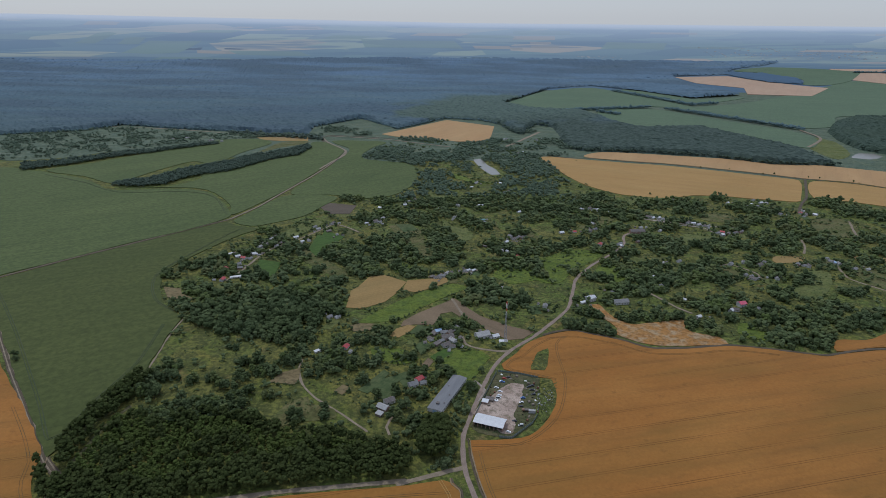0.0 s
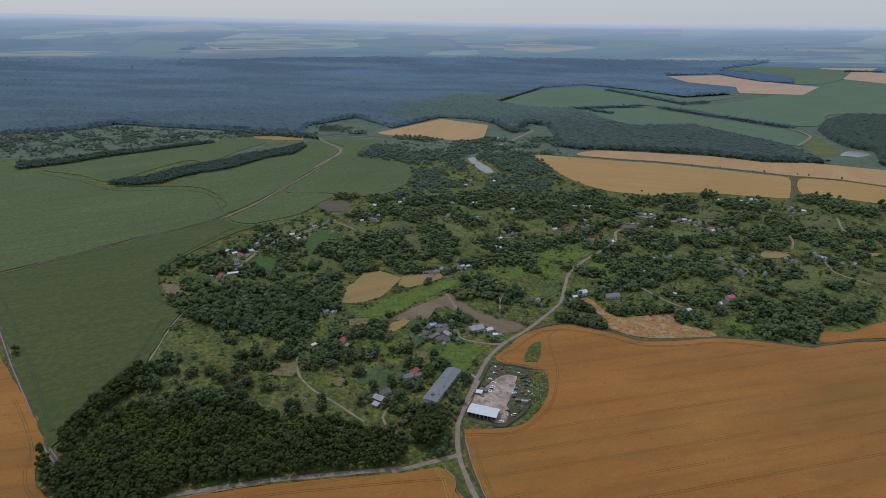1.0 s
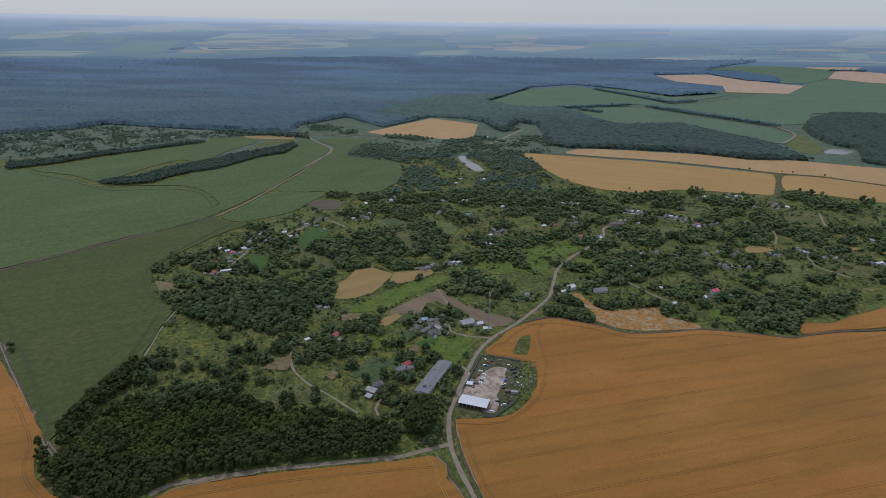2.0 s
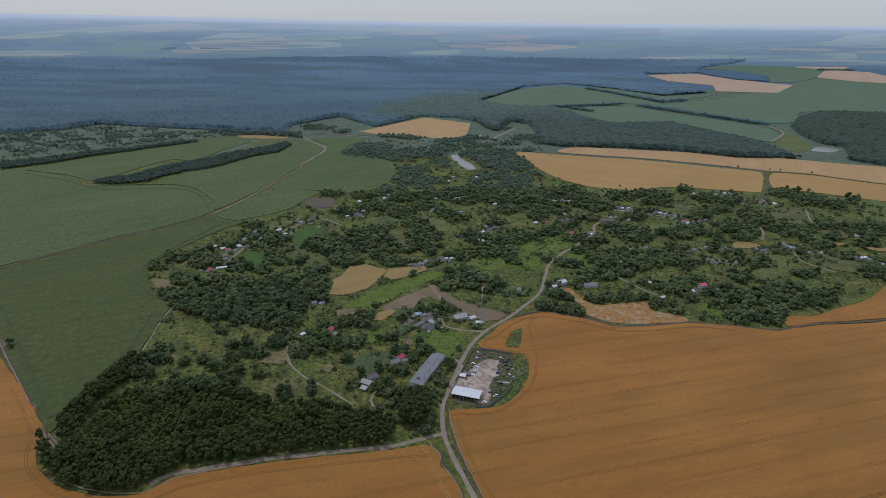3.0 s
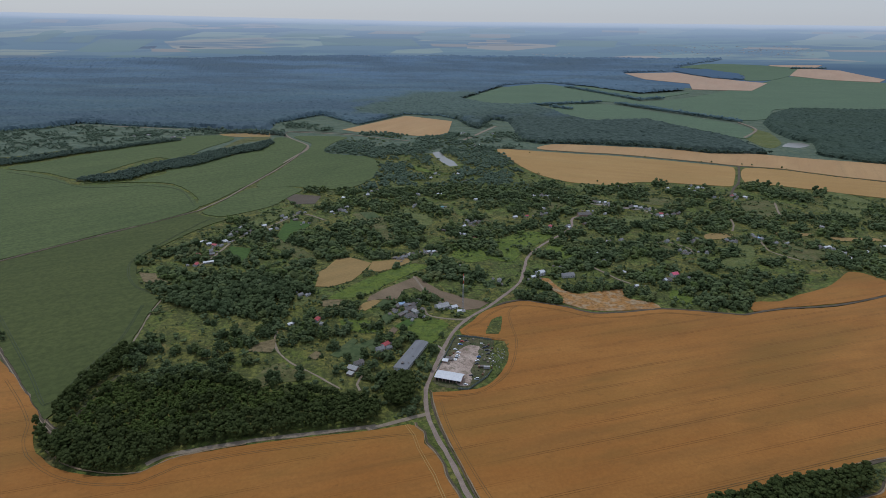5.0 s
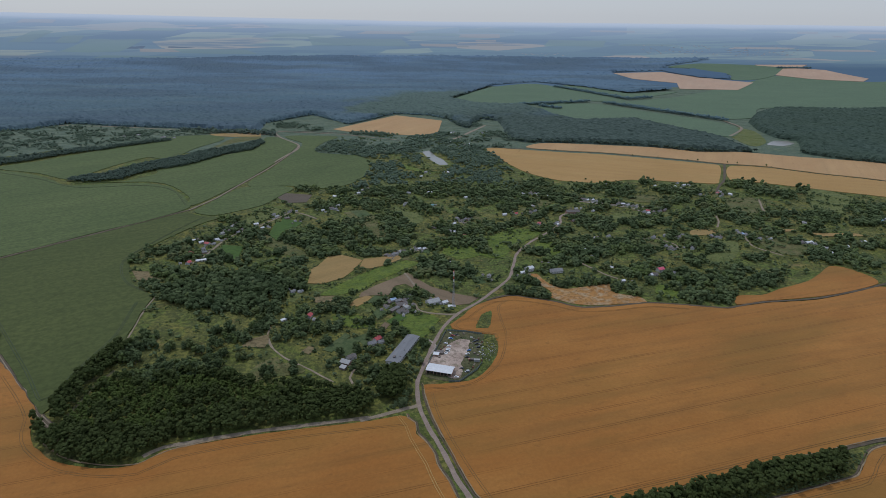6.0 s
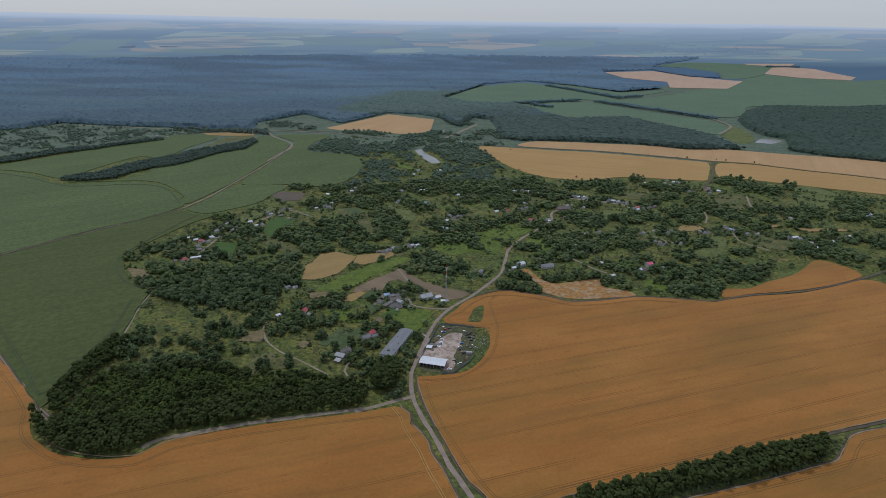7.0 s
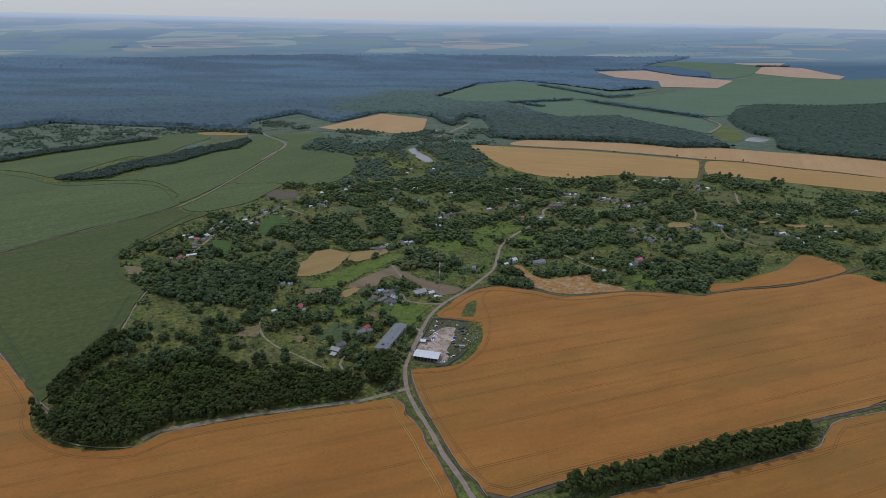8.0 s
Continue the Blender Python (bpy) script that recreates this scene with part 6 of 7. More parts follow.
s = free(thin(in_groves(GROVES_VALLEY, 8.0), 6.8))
grove("grove", s, rng.uniform(2.4, 4.8, len(s)), FAINT, M_WOOD_HAZED, "dense trees and willows along the upper valley")
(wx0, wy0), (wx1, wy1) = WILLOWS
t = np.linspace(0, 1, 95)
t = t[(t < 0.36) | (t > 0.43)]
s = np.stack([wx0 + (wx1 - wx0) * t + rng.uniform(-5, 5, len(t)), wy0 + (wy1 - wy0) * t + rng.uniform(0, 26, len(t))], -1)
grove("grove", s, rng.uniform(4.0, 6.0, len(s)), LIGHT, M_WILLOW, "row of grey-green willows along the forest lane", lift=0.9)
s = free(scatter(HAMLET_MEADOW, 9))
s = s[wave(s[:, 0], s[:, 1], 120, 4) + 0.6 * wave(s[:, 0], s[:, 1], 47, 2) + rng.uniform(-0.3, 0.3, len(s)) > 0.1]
grove("grove", s, rng.uniform(1.6, 4.6, len(s)), FAINT, M_WOOD_HAZED, "scattered trees on the far meadow")

s = clear(free(scatter(VILLAGE, 7.0)))
s = s[((wave(s[:, 0], s[:, 1], 75, 7.7) + 0.6 * wave(s[:, 0], s[:, 1], 31, 1.1)) > 0.62) | (rng.uniform(0, 1, len(s)) < 0.05)]
grove("grove", s, rng.uniform(1.8, 4.0, len(s)), FAINT, M_LEAF, "loose hedgerow trees between the village meadows")

# hedgerows along the parcels
s = []
for nm, outline, *_ in FIELDS:
    if nm in ("pasture", "garden_plot", "stubble_field") and min(q[1] for q in outline) < 800 and max(q[0] for q in outline) - min(q[0] for q in outline) < 160:
        line = curve_through(outline, True, 5)
        for i, q in enumerate(line):
            if noise.noise((q.x * 0.03, q.y * 0.03, 5.0)) > -0.05:
                s += [(q.x + rng.uniform(-2.5, 2.5), q.y + rng.uniform(-2.5, 2.5)) for k in range(2)]
s = free(np.array(s), 0.8, 4.0)
k = rng.uniform(0, 1, len(s)) < 0.6
grove("hedgerow", s[k], rng.uniform(0.9, 2.6, k.sum()), BUSH, M_LEAF_DARK, "dark hedgerow bushes along the parcels", "hedge", 0.5)
grove("hedgerow", s[~k], rng.uniform(0.8, 2.2, (~k).sum()), BUSH, M_LEAF, "green hedgerow bushes along the parcels", "hedge", 0.5)

# fruit trees in the gardens round the houses
s = []
for x, y in [(x, y) for x, y, kind in HOMES] + HOMESTEADS:
    if y < 900:
        for k in range(7):
            a, away = rng.uniform(0, 6.283), rng.uniform(6.5, 17)
            s.append((x + away * math.cos(a), y + away * math.sin(a)))
s = free(np.array(s), 1.0, 4.6)
k = rng.uniform(0, 1, len(s)) < 0.5
grove("grove", s[k], rng.uniform(1.4, 2.9, k.sum()), LIGHT, M_LEAF_DARK, "dark fruit trees in the gardens round the houses")
grove("grove", s[~k], rng.uniform(1.2, 2.6, (~k).sum()), LIGHT, M_LEAF, "green fruit trees in the gardens round the houses")

# shrubs and weeds on the open slopes
s = free(scatter(VILLAGE, 6.4), 1.0, 4.0)
s = s[(s[:, 1] < 760) & ((wave(s[:, 0], s[:, 1], 48, 2.2) + rng.uniform(-0.4, 0.4, len(s))) > np.where(s[:, 1] < 330, 0.02, 0.35))]
k = rng.uniform(0, 1, len(s)) < 0.5
grove("shrubs", s[k], rng.uniform(0.7, 2.0, k.sum()), BUSH, M_LEAF, "scattered low shrubs on the meadow slopes", "shrubs", 0.3)
grove("shrubs", s[~k], rng.uniform(0.6, 1.8, (~k).sum()), BUSH, M_LEAF_LIGHT, "scattered light green weeds on the meadow slopes", "shrubs", 0.3)

s = free(scatter(BRIGHT_SLOPE, 6.0), 1.0)
s = s[wave(s[:, 0], s[:, 1], 40, 1.3) + rng.uniform(-0.5, 0.5, len(s)) > 0.1]
grove("shrubs", s, rng.uniform(0.8, 2.4, len(s)), BUSH, M_LEAF, "low bushes in lines on the bright grass slope", "shrubs", 0.35)
s = scatter(CLUMP, 2.2)
grove("shrubs", s, rng.uniform(0.7, 1.6, len(s)), BUSH, M_LEAF, "low weeds on the island in the wheat", "shrubs", 0.4)
s = scatter(WEED_LOT, 2.2)
grove("shrubs", s, rng.uniform(0.5, 1.4, len(s)), BUSH, M_LEAF_LIGHT, "tall pale weeds beside the depot fence", "shrubs", 0.4)

s = scatter(GREEN_YARD, 2.3)
s = s[~inside(YARD, s[:, 0], s[:, 1]) & (rng.uniform(0, 1, len(s)) < 0.8)]
for q in CARS + BUILT[:5]:
    s = s[((s - np.array(q)) ** 2).sum(1) > 3.2 ** 2]
s = s[(s[:, 0] - 44) ** 2 / 200 + (s[:, 1] - 41.5) ** 2 / 90 > 1]
grove("shrubs", s, rng.uniform(0.3, 1.0, len(s)), BUSH, M_LEAF, "rank weeds between the scrap of the depot", "shrubs", 0.3)

# belts between the far crops
s = []
for x1, y1, x2, y2 in TREE_BELTS:
    n = int(math.hypot(x2 - x1, y2 - y1) / 5)
    t = np.linspace(0, 1, n)
    for off in (-6, 6):
        s.append(np.stack([x1 + (x2 - x1) * t + rng.uniform(-4, 4, n) + off, y1 + (y2 - y1) * t + rng.uniform(-4, 4, n)], -1))
s = np.concatenate(s)
grove("tree_belt", s, rng.uniform(4.5, 7.5, len(s)), FAINT, M_EDGE_HAZED, "dark shelter belts of trees between far crops", lift=1.0)
canopy("wood", WOOD_FAR_EAST, 1300, 2100, spread(2700, 3500, 18, 26), 18, M_DISTANT_WOOD, 14, "dark wood between distant fields, blued by painted haze")

# single trees
TREES = []
for k in range(8):
    t = tagged(new("tree"), ("broad green broadleaf tree on the meadow", "dark rounded broadleaf tree", "light green bushy tree")[k % 3], "tree", "single trees of the slopes")
    tall = 1.0 + 0.15 * (k % 3)
    v, f = crown_shape(15, 260, 200 + k, tall)
    v = v * 3.6 + np.array([0, 0, 4.4])
    v[:, 2] = np.maximum(v[:, 2], 0.5)
    ob = new("crown", mesh_of("crown", v, f, (M_LEAF, M_LEAF_DARK, M_LEAF_LIGHT)[k % 3], True))
    ob.parent = t
    b = bmesh.new()
    bmesh.ops.create_cone(b, cap_ends=True, segments=7, radius1=0.34, radius2=0.14, depth=4.4, matrix=Matrix.Translation((0, 0, 2.1)))
    for j in range(3):
        a = j * 2.1 + k
        limb = Vector((math.cos(a), math.sin(a), 1.3)).normalized()
        bmesh.ops.create_cone(b, cap_ends=True, segments=5, radius1=0.14, radius2=0.05, depth=2.4,
                              matrix=Matrix.Translation(Vector((0, 0, 3.2)) + limb * 1.1) @ limb.to_track_quat("Z", "Y").to_matrix().to_4x4())
    part("trunk", b, M_BARK, t)
    TREES.append(t)
s = free(thin(np.concatenate([in_groves(g, 3.9) for g in (GROVES_FARM, GROVES_MEADOW, GROVES_SHED, GROVES_SOUTH)]), 3.3), 1.0, 4.5)
order = np.argsort(s[:, 1] + rng.uniform(0, 260, len(s)))
single, rest = s[order[:270]], s[order[270:]]
single = np.concatenate([single, np.array(LONE_TREES + ROADSIDE_GROVE, float)])
for i, (x, y) in enumerate(single):
    size = rng.uniform(0.6, 1.25) * (0.55 if y > 700 else 1.0)
    m = pose(x, y, 0, 0, 0, rng.uniform(0, 360)) @ Matrix.Diagonal((size, size, size * rng.uniform(0.9, 1.2), 1))
    if i < len(TREES):
        TREES[i].matrix_basis = pose(x, y, 0)
    else:
        copy_thing(TREES[i % 8], m)
tone = rng.uniform(0, 1, len(rest))
for lo, hi, mat, text in ((0, 0.4, M_LEAF_DARK, "dark trees of the near slopes"), (0.4, 0.8, M_LEAF, "green trees and bushes of the near slopes"), (0.8, 1.1, M_LEAF_LIGHT, "light bushes of the near slopes")):
    k = (tone >= lo) & (tone < hi)
    grove("grove", rest[k], rng.uniform(2.2, 4.6, k.sum()), FULL, mat, text, "trees", 0.7)


# ---- buildings ----
M_LIME = plain("lime_plaster", (0.46, 0.44, 0.40), (0.60, 0.58, 0.54), 0.6)
M_BRICKWALL = plain("weathered_brick", (0.30, 0.19, 0.14), (0.38, 0.26, 0.20), 0.8)
M_ROOF_WHITE = plain("white_sheet_roof", (0.528, 0.528, 0.536), (0.608, 0.608, 0.608), 0.5, 0.5, 0.4)
M_ROOF_PALE = plain("pale_slate_roof", (0.29, 0.28, 0.27), (0.42, 0.41, 0.39), 0.7)
M_ROOF_GREY = plain("asbestos_slate", (0.18, 0.175, 0.172), (0.26, 0.25, 0.245), 0.35)
M_ROOF_DARK = plain("old_dark_slate", (0.12, 0.105, 0.095), (0.19, 0.165, 0.15), 0.7)
M_ROOF_RED = plain("red_sheet_roof", (0.36, 0.06, 0.06), (0.44, 0.085, 0.085), 0.6, 0.5, 0.4)
M_ROOF_PINK = plain("pink_red_sheet_roof", (0.55, 0.085, 0.14), (0.62, 0.12, 0.17), 0.6, 0.5, 0.4)
M_ROOF_BLUE = plain("blue_sheet_roof", (0.26, 0.36, 0.50), (0.32, 0.42, 0.54), 0.6)
M_ROOF_TEAL = plain("teal_sheet_roof", (0.17, 0.31, 0.30), (0.22, 0.36, 0.35), 0.6)
M_LONGROOF = Nodes("long_roof_slate", 0.9, 0.1)
n = M_LONGROOF
c = n.mix(n.ramp(n.noise(0.12, n.at((0.4, 2.5, 1), 68), 5), (0.35, 0.0), (0.68, 1.0)), (0.165, 0.166, 0.170), (0.200, 0.200, 0.203))
c = n.mix(n.math("MULTIPLY", n.ramp(n.noise(0.5, detail=5), (0.6, 0.0), (0.72, 1.0)), 0.3), c, (0.14, 0.14, 0.145))
c = n.mix(n.math("MULTIPLY", n.stripes(-22, 1.1, 0.14), 0.4), c, (0.12, 0.12, 0.125))
M_LONGROOF = n.done(c)
M_GLASS = plain("window_glass", (0.03, 0.035, 0.04), (0.05, 0.055, 0.06), 1.0, 0.1, 0.6, 0)
M_WOOD = plain("grey_boards", (0.16, 0.13, 0.10), (0.24, 0.20, 0.16), 1.2)
M_DARK = plain("dark_interior", (0.03, 0.028, 0.025), (0.05, 0.045, 0.04), 0.8)
M_FENCE = plain("green_grey_fence", (0.13, 0.16, 0.14), (0.19, 0.22, 0.19), 0.6)
M_STEEL = plain("galvanised_steel", (0.30, 0.30, 0.31), (0.38, 0.38, 0.39), 0.8, 0.5, 0.4)
M_RED = plain("red_paint", (0.52, 0.06, 0.04), (0.58, 0.09, 0.06), 0.8, 0.5)
M_WHITE = plain("white_paint", (0.74, 0.74, 0.72), (0.80, 0.80, 0.78), 0.8, 0.5)
M_TYRE = plain("tyre_rubber", (0.02, 0.02, 0.02), (0.035, 0.035, 0.035), 3)


def box(b, x0, x1, y0, y1, z0, z1):
    """Adds a box to b."""
    r = bmesh.ops.create_cube(b, size=1.0, matrix=Matrix.Translation(((x0 + x1) / 2, (y0 + y1) / 2, (z0 + z1) / 2)) @ Matrix.Diagonal((x1 - x0, y1 - y0, z1 - z0, 1)))
    return r["verts"]


def gabled(b, L, W, H, R):
    """Walls of a house with gables: a prism on a box."""
    pr = [(-W / 2, 0), (W / 2, 0), (W / 2, H), (0, H + R), (-W / 2, H)]
    a = [b.verts.new((-L / 2, y, z)) for y, z in pr]
    c = [b.verts.new((L / 2, y, z)) for y, z in pr]
    b.faces.new(a)
    b.faces.new(c)
    for i in range(5):
        j = (i + 1) % 5
        b.faces.new((a[i], a[j], c[j], c[i]))


def slope(b, L, W, H, R, side, over=0.45, thick=0.14):
    """One slope of a gable roof, with eaves."""
    k = R / (W / 2)
    y1, z1 = side * (W / 2 + over), H - over * k
    pts = [(0, H + R + 0.05), (y1, z1 + 0.05), (y1, z1 + 0.05 + thick), (0, H + R + 0.05 + thick)]
    a = [b.verts.new((-L / 2 - over, y, z)) for y, z in pts]
    c = [b.verts.new((L / 2 + over, y, z)) for y, z in pts]
    b.faces.new(a)
    b.faces.new(c)
    for i in range(4):
        j = (i + 1) % 4
        b.faces.new((a[i], a[j], c[j], c[i]))


def house(label, L, W, H, R, wall, roof, chimneys=1, storeys=1, category="house"):
    """A gabled house: walls, roof slopes, windows, door and chimney."""
    top = tagged(new("house"), label, category, "village houses")
    b = bmesh.new()
    gabled(b, L, W, H, R)
    part("wall", b, wall, top)
    for side in (-1, 1):
        b = bmesh.new()
        slope(b, L, W, H, R, side)
        part("roof", b, roof, top)
    for c in range(chimneys):
        b = bmesh.new()
        x = L * (0.18 - 0.4 * c)
        box(b, x - 0.3, x + 0.3, 0.5, 1.1, H + R * 0.6, H + R + 0.8)
        box(b, x - 0.38, x + 0.38, 0.42, 1.18, H + R + 0.8, H + R + 0.92)
        part("chimney", b, M_BRICKWALL, top)
    count = max(2, int(L / 3.2))
    for st in range(storeys):
        z = 1.0 + st * 2.8
        for i in range(count):
            x = -L / 2 + (i + 0.5) * L / count
            for side in (-1, 1):
                if side < 0 and st == 0 and i == count // 2:
                    b = bmesh.new()
                    box(b, x - 0.5, x + 0.5, side * W / 2 - 0.06, side * W / 2 + 0.06, 0.05, 2.1)
                    part("door", b, M_WOOD, top)
                    continue
                b = bmesh.new()
                box(b, x - 0.6, x + 0.6, side * W / 2 - 0.05, side * W / 2 + 0.05, z, z + 1.3)
                win = part("window", b, M_WHITE, top)
                b = bmesh.new()
                box(b, x - 0.5, x + 0.5, side * W / 2 - 0.08, side * W / 2 + 0.08, z + 0.1, z + 1.2)
                part("pane", b, M_GLASS, win)
    return top


def outbuilding(label, L, W, H, wall, roof):
    """A lean-to shed with a single sloping roof."""
    top = tagged(new("shed"), label, "shed", "village sheds")
    b = bmesh.new()
    for v in box(b, -L / 2, L / 2, -W / 2, W / 2, 0, H):
        if v.co.z > 0.1 and v.co.y > 0:
            v.co.z += 0.7
    part("wall", b, wall, top)
    b = bmesh.new()
    for v in box(b, -L / 2 - 0.3, L / 2 + 0.3, -W / 2 - 0.3, W / 2 + 0.3, H + 0.02, H + 0.14):
        v.co.z += 0.7 * (v.co.y + W / 2) / W
    part("roof", b, roof, top)
    b = bmesh.new()
    box(b, -0.6, 0.6, -W / 2 - 0.06, -W / 2 + 0.05, 0.05, 2.0)
    part("door", b, M_WOOD, top)
    return top


HOUSE_KINDS = [house("whitewashed cottage with a pale slate roof", 9.0, 6.2, 2.8, 1.9, M_LIME, M_ROOF_PALE),
               house("small cottage with a white sheet roof", 7.0, 5.4, 2.5, 1.4, M_LIME, M_ROOF_WHITE, 0),
               outbuilding("low shed with a white sheet roof", 8.5, 3.6, 2.3, M_LIME, M_ROOF_WHITE),
               house("village house with a grey slate roof", 9.5, 6.8, 2.9, 2.1, M_LIME, M_ROOF_GREY),
               house("brick cottage with a grey slate roof", 9.0, 7.0, 2.7, 2.0, M_BRICKWALL, M_ROOF_GREY),
               house("old cottage with a dark weathered roof", 9.5, 7.0, 2.6, 2.0, M_LIME, M_ROOF_DARK),
               outbuilding("dark wooden farm shed", 8.5, 4.5, 2.3, M_WOOD, M_ROOF_DARK),
               house("brick farmhouse with a dark roof", 10.0, 7.0, 2.8, 2.0, M_BRICKWALL, M_ROOF_DARK),
               house("cottage with a dull red sheet roof", 8.5, 6.6, 2.8, 2.0, M_LIME, M_ROOF_RED),
               house("cottage with a teal sheet roof", 10.5, 6.5, 2.8, 2.0, M_LIME, M_ROOF_TEAL),
               outbuilding("low shed with a blue-grey roof", 7.0, 4.0, 2.3, M_LIME, M_ROOF_BLUE)]
placed = set()
for i, (x, y, kind) in enumerate(HOMES):
    size = 0.78 + 0.045 * (i * 7 % 6)
    m = pose(x, y, float(lie(y)), 0, 0, (10, 30, 15, 35, 55, 20)[i % 6] + (i * 47) % 34 + 90 * (i % 5 == 2)) @ Matrix.Diagonal((size, size, size, 1))
    if kind in placed:
        copy_thing(HOUSE_KINDS[kind], m)
    else:
        HOUSE_KINDS[kind].matrix_basis = m
        placed.add(kind)

# sheds and summer kitchens that crowd round the houses
SHEDS = [outbuilding("low grey outbuilding beside a village house", 6.5, 4.0, 2.3, M_LIME, M_ROOF_GREY), outbuilding("low dark wooden outbuilding beside a house", 5.5, 3.6, 2.2, M_WOOD, M_ROOF_DARK),
         outbuilding("small dark-roofed summer kitchen beside a house", 5.0, 3.8, 2.4, M_LIME, M_ROOF_DARK)]
shed_rng = np.random.default_rng(3)
count = 0
for x, y, kind in HOMES[::2]:
    if y < 1000:
        start = shed_rng.uniform(0, 6.28)
        for j in range(2):
            a, away, size = start + j * shed_rng.uniform(1.6, 3.0), shed_rng.uniform(8.5, 12), shed_rng.uniform(0.65, 0.95)
            m = pose(x + away * math.cos(a), y + away * math.sin(a), 0, 0, 0, shed_rng.uniform(0, 90)) @ Matrix.Diagonal((size, size, size, 1))
            if count < 3:
                SHEDS[count].matrix_basis = m
            else:
                copy_thing(SHEDS[shed_rng.integers(3)], m)
            count += 1

single_homes = [
    (0, house("homestead cottage with dark slate and a white slope", 9.0, 6.5, 2.7, 1.9, M_LIME, M_ROOF_DARK), 35),
    (1, house("old homestead barn with brownish slate", 10.0, 6.5, 2.8, 1.9, M_BRICKWALL, M_ROOF_PALE, 0), -30),
    (2, outbuilding("small homestead shed with a grey roof", 6.0, 4.5, 2.3, M_WOOD, M_ROOF_PALE), -30),
    (3, house("grey-roofed cottage beside the red one", 8.5, 6.5, 2.7, 1.9, M_LIME, M_ROOF_GREY), 30),
    (4, house("farmhouse with a brown slate roof", 13.0, 8.0, 2.9, 2.0, M_BRICKWALL, M_ROOF_DARK), 20),
    (5, outbuilding("lean-to with a bright blue roof", 7.0, 4.5, 2.4, M_LIME, M_ROOF_BLUE), 20),
    (6, house("two-storey white roadside house with a white roof", 10.5, 8.0, 4.4, 1.8, M_LIME, M_ROOF_WHITE, 1, 2), 30),
    (7, house("long brick school building with a dark roof", 23.0, 10.0, 4.2, 2.6, M_BRICKWALL, M_ROOF_DARK, 2), 5),
    (8, house("long dark-roofed house by the road", 17.0, 9.0, 3.2, 2.4, M_LIME, M_ROOF_GREY), 12),
    (9, house("two-storey white house with a pink-red roof", 9.0, 7.5, 4.6, 2.0, M_LIME, M_ROOF_PINK, 1, 2), 20),
    (10, house("large pale house with a grey slate roof near the mast", 15.0, 10.0, 3.4, 2.6, M_LIME, M_ROOF_PALE), 25),
]
for i, ob, turn in single_homes:
    x, y = HOMESTEADS[i]
    ob.matrix_basis = pose(x, y, 0, 0, 0, turn)

# ---- the two farm sheds ----
longshed = tagged(new("long_shed"), "long low cattle shed with a grey slate roof", "shed")
L, W, H, R = 57.0, 13.0, 3.4, 0.8
b = bmesh.new()
gabled(b, L, W, H, R)
part("wall", b, M_LIME, longshed)
for side in (-1, 1):
    b = bmesh.new()
    slope(b, L, W, H, R, side, 0.6, 0.2)
    part("roof", b, M_LONGROOF, longshed)
for i in range(14):
    for side in (-1, 1):
        x = -L / 2 + (i + 0.5) * L / 14
        b = bmesh.new()
        box(b, x - 0.9, x + 0.9, side * W / 2 - 0.05, side * W / 2 + 0.06, 1.5, 2.5)
        part("window", b, M_GLASS, longshed)
b = bmesh.new()
box(b, -L / 2 - 0.07, -L / 2 + 0.05, -1.8, 1.8, 0.05, 3.0)
part("door", b, M_ROOF_BLUE, longshed, "faded blue sliding door")
for x, y, s in ((-20.5, 0.6, 1.3), (-4, -3.5, 0.4), (9, 2.8, 0.4), (-17, -4.2, 0.45)):
    b = bmesh.new()
    z = H + R - abs(y) * R / (W / 2)
    box(b, x - s, x + s, y - s * 0.8, y + s * 0.8, z - 0.3, z + 0.5 + s * 0.8)
    box(b, x - s * 1.2, x + s * 1.2, y - s, y + s, z + 0.5 + s * 0.8, z + 0.6 + s * 0.8)
    part("roof_vent", b, M_ROOF_DARK, longshed)
longshed.matrix_basis = pose(7.5, 82, 0, 0, 0, 68)

whiteshed = tagged(new("open_shed"), "open-sided garage shed with a white sheet roof", "shed")
L, W, H, R = 25.0, 12.5, 4.2, 1.3
b = bmesh.new()
box(b, -L / 2, L / 2, W / 2 - 0.3, W / 2, 0, H)
box(b, -L / 2, -L / 2 + 0.3, -W / 2, W / 2 - 0.3, 0, H)
box(b, L / 2 - 0.3, L / 2, -W / 2 + 0.5, W / 2 - 0.3, 0, H)
part("wall", b, M_BRICKWALL, whiteshed)
# added near-black panel behind the posts: the shade inside, painted
b = bmesh.new()
box(b, -L / 2 + 0.3, L / 2 - 0.3, -W / 2 + 2.4, -W / 2 + 2.6, 0, H - 0.2)
part("shade_panel", b, M_DARK, whiteshed)
for side in (-1, 1):
    b = bmesh.new()
    slope(b, L, W, H, R, side, 0.5, 0.16)
    part("roof", b, M_ROOF_WHITE, whiteshed)
for i in range(8):
    x = -L / 2 + 0.4 + i * (L - 0.8) / 7
    b = bmesh.new()
    box(b, x - 0.25, x + 0.25, -W / 2, -W / 2 + 0.5, 0, H)
    part("post", b, M_BRICKWALL, whiteshed)
whiteshed.matrix_basis = pose(44, 41.5, 0, 0, 0, -18)

hut = outbuilding("depot gate hut with a white roof", 5.5, 4.0, 2.5, M_BRICKWALL, M_ROOF_WHITE)
hut.matrix_basis = pose(41, 72, 0, 0, 0, -15)
annex = outbuilding("low grey shed behind the gate hut", 7.0, 4.0, 2.2, M_WOOD, M_ROOF_DARK)
annex.matrix_basis = pose(45, 76, 0, 0, 0, -15)
tank = tagged(new("water_tank"), "round white tank with a dark lid", "tank")
b = bmesh.new()
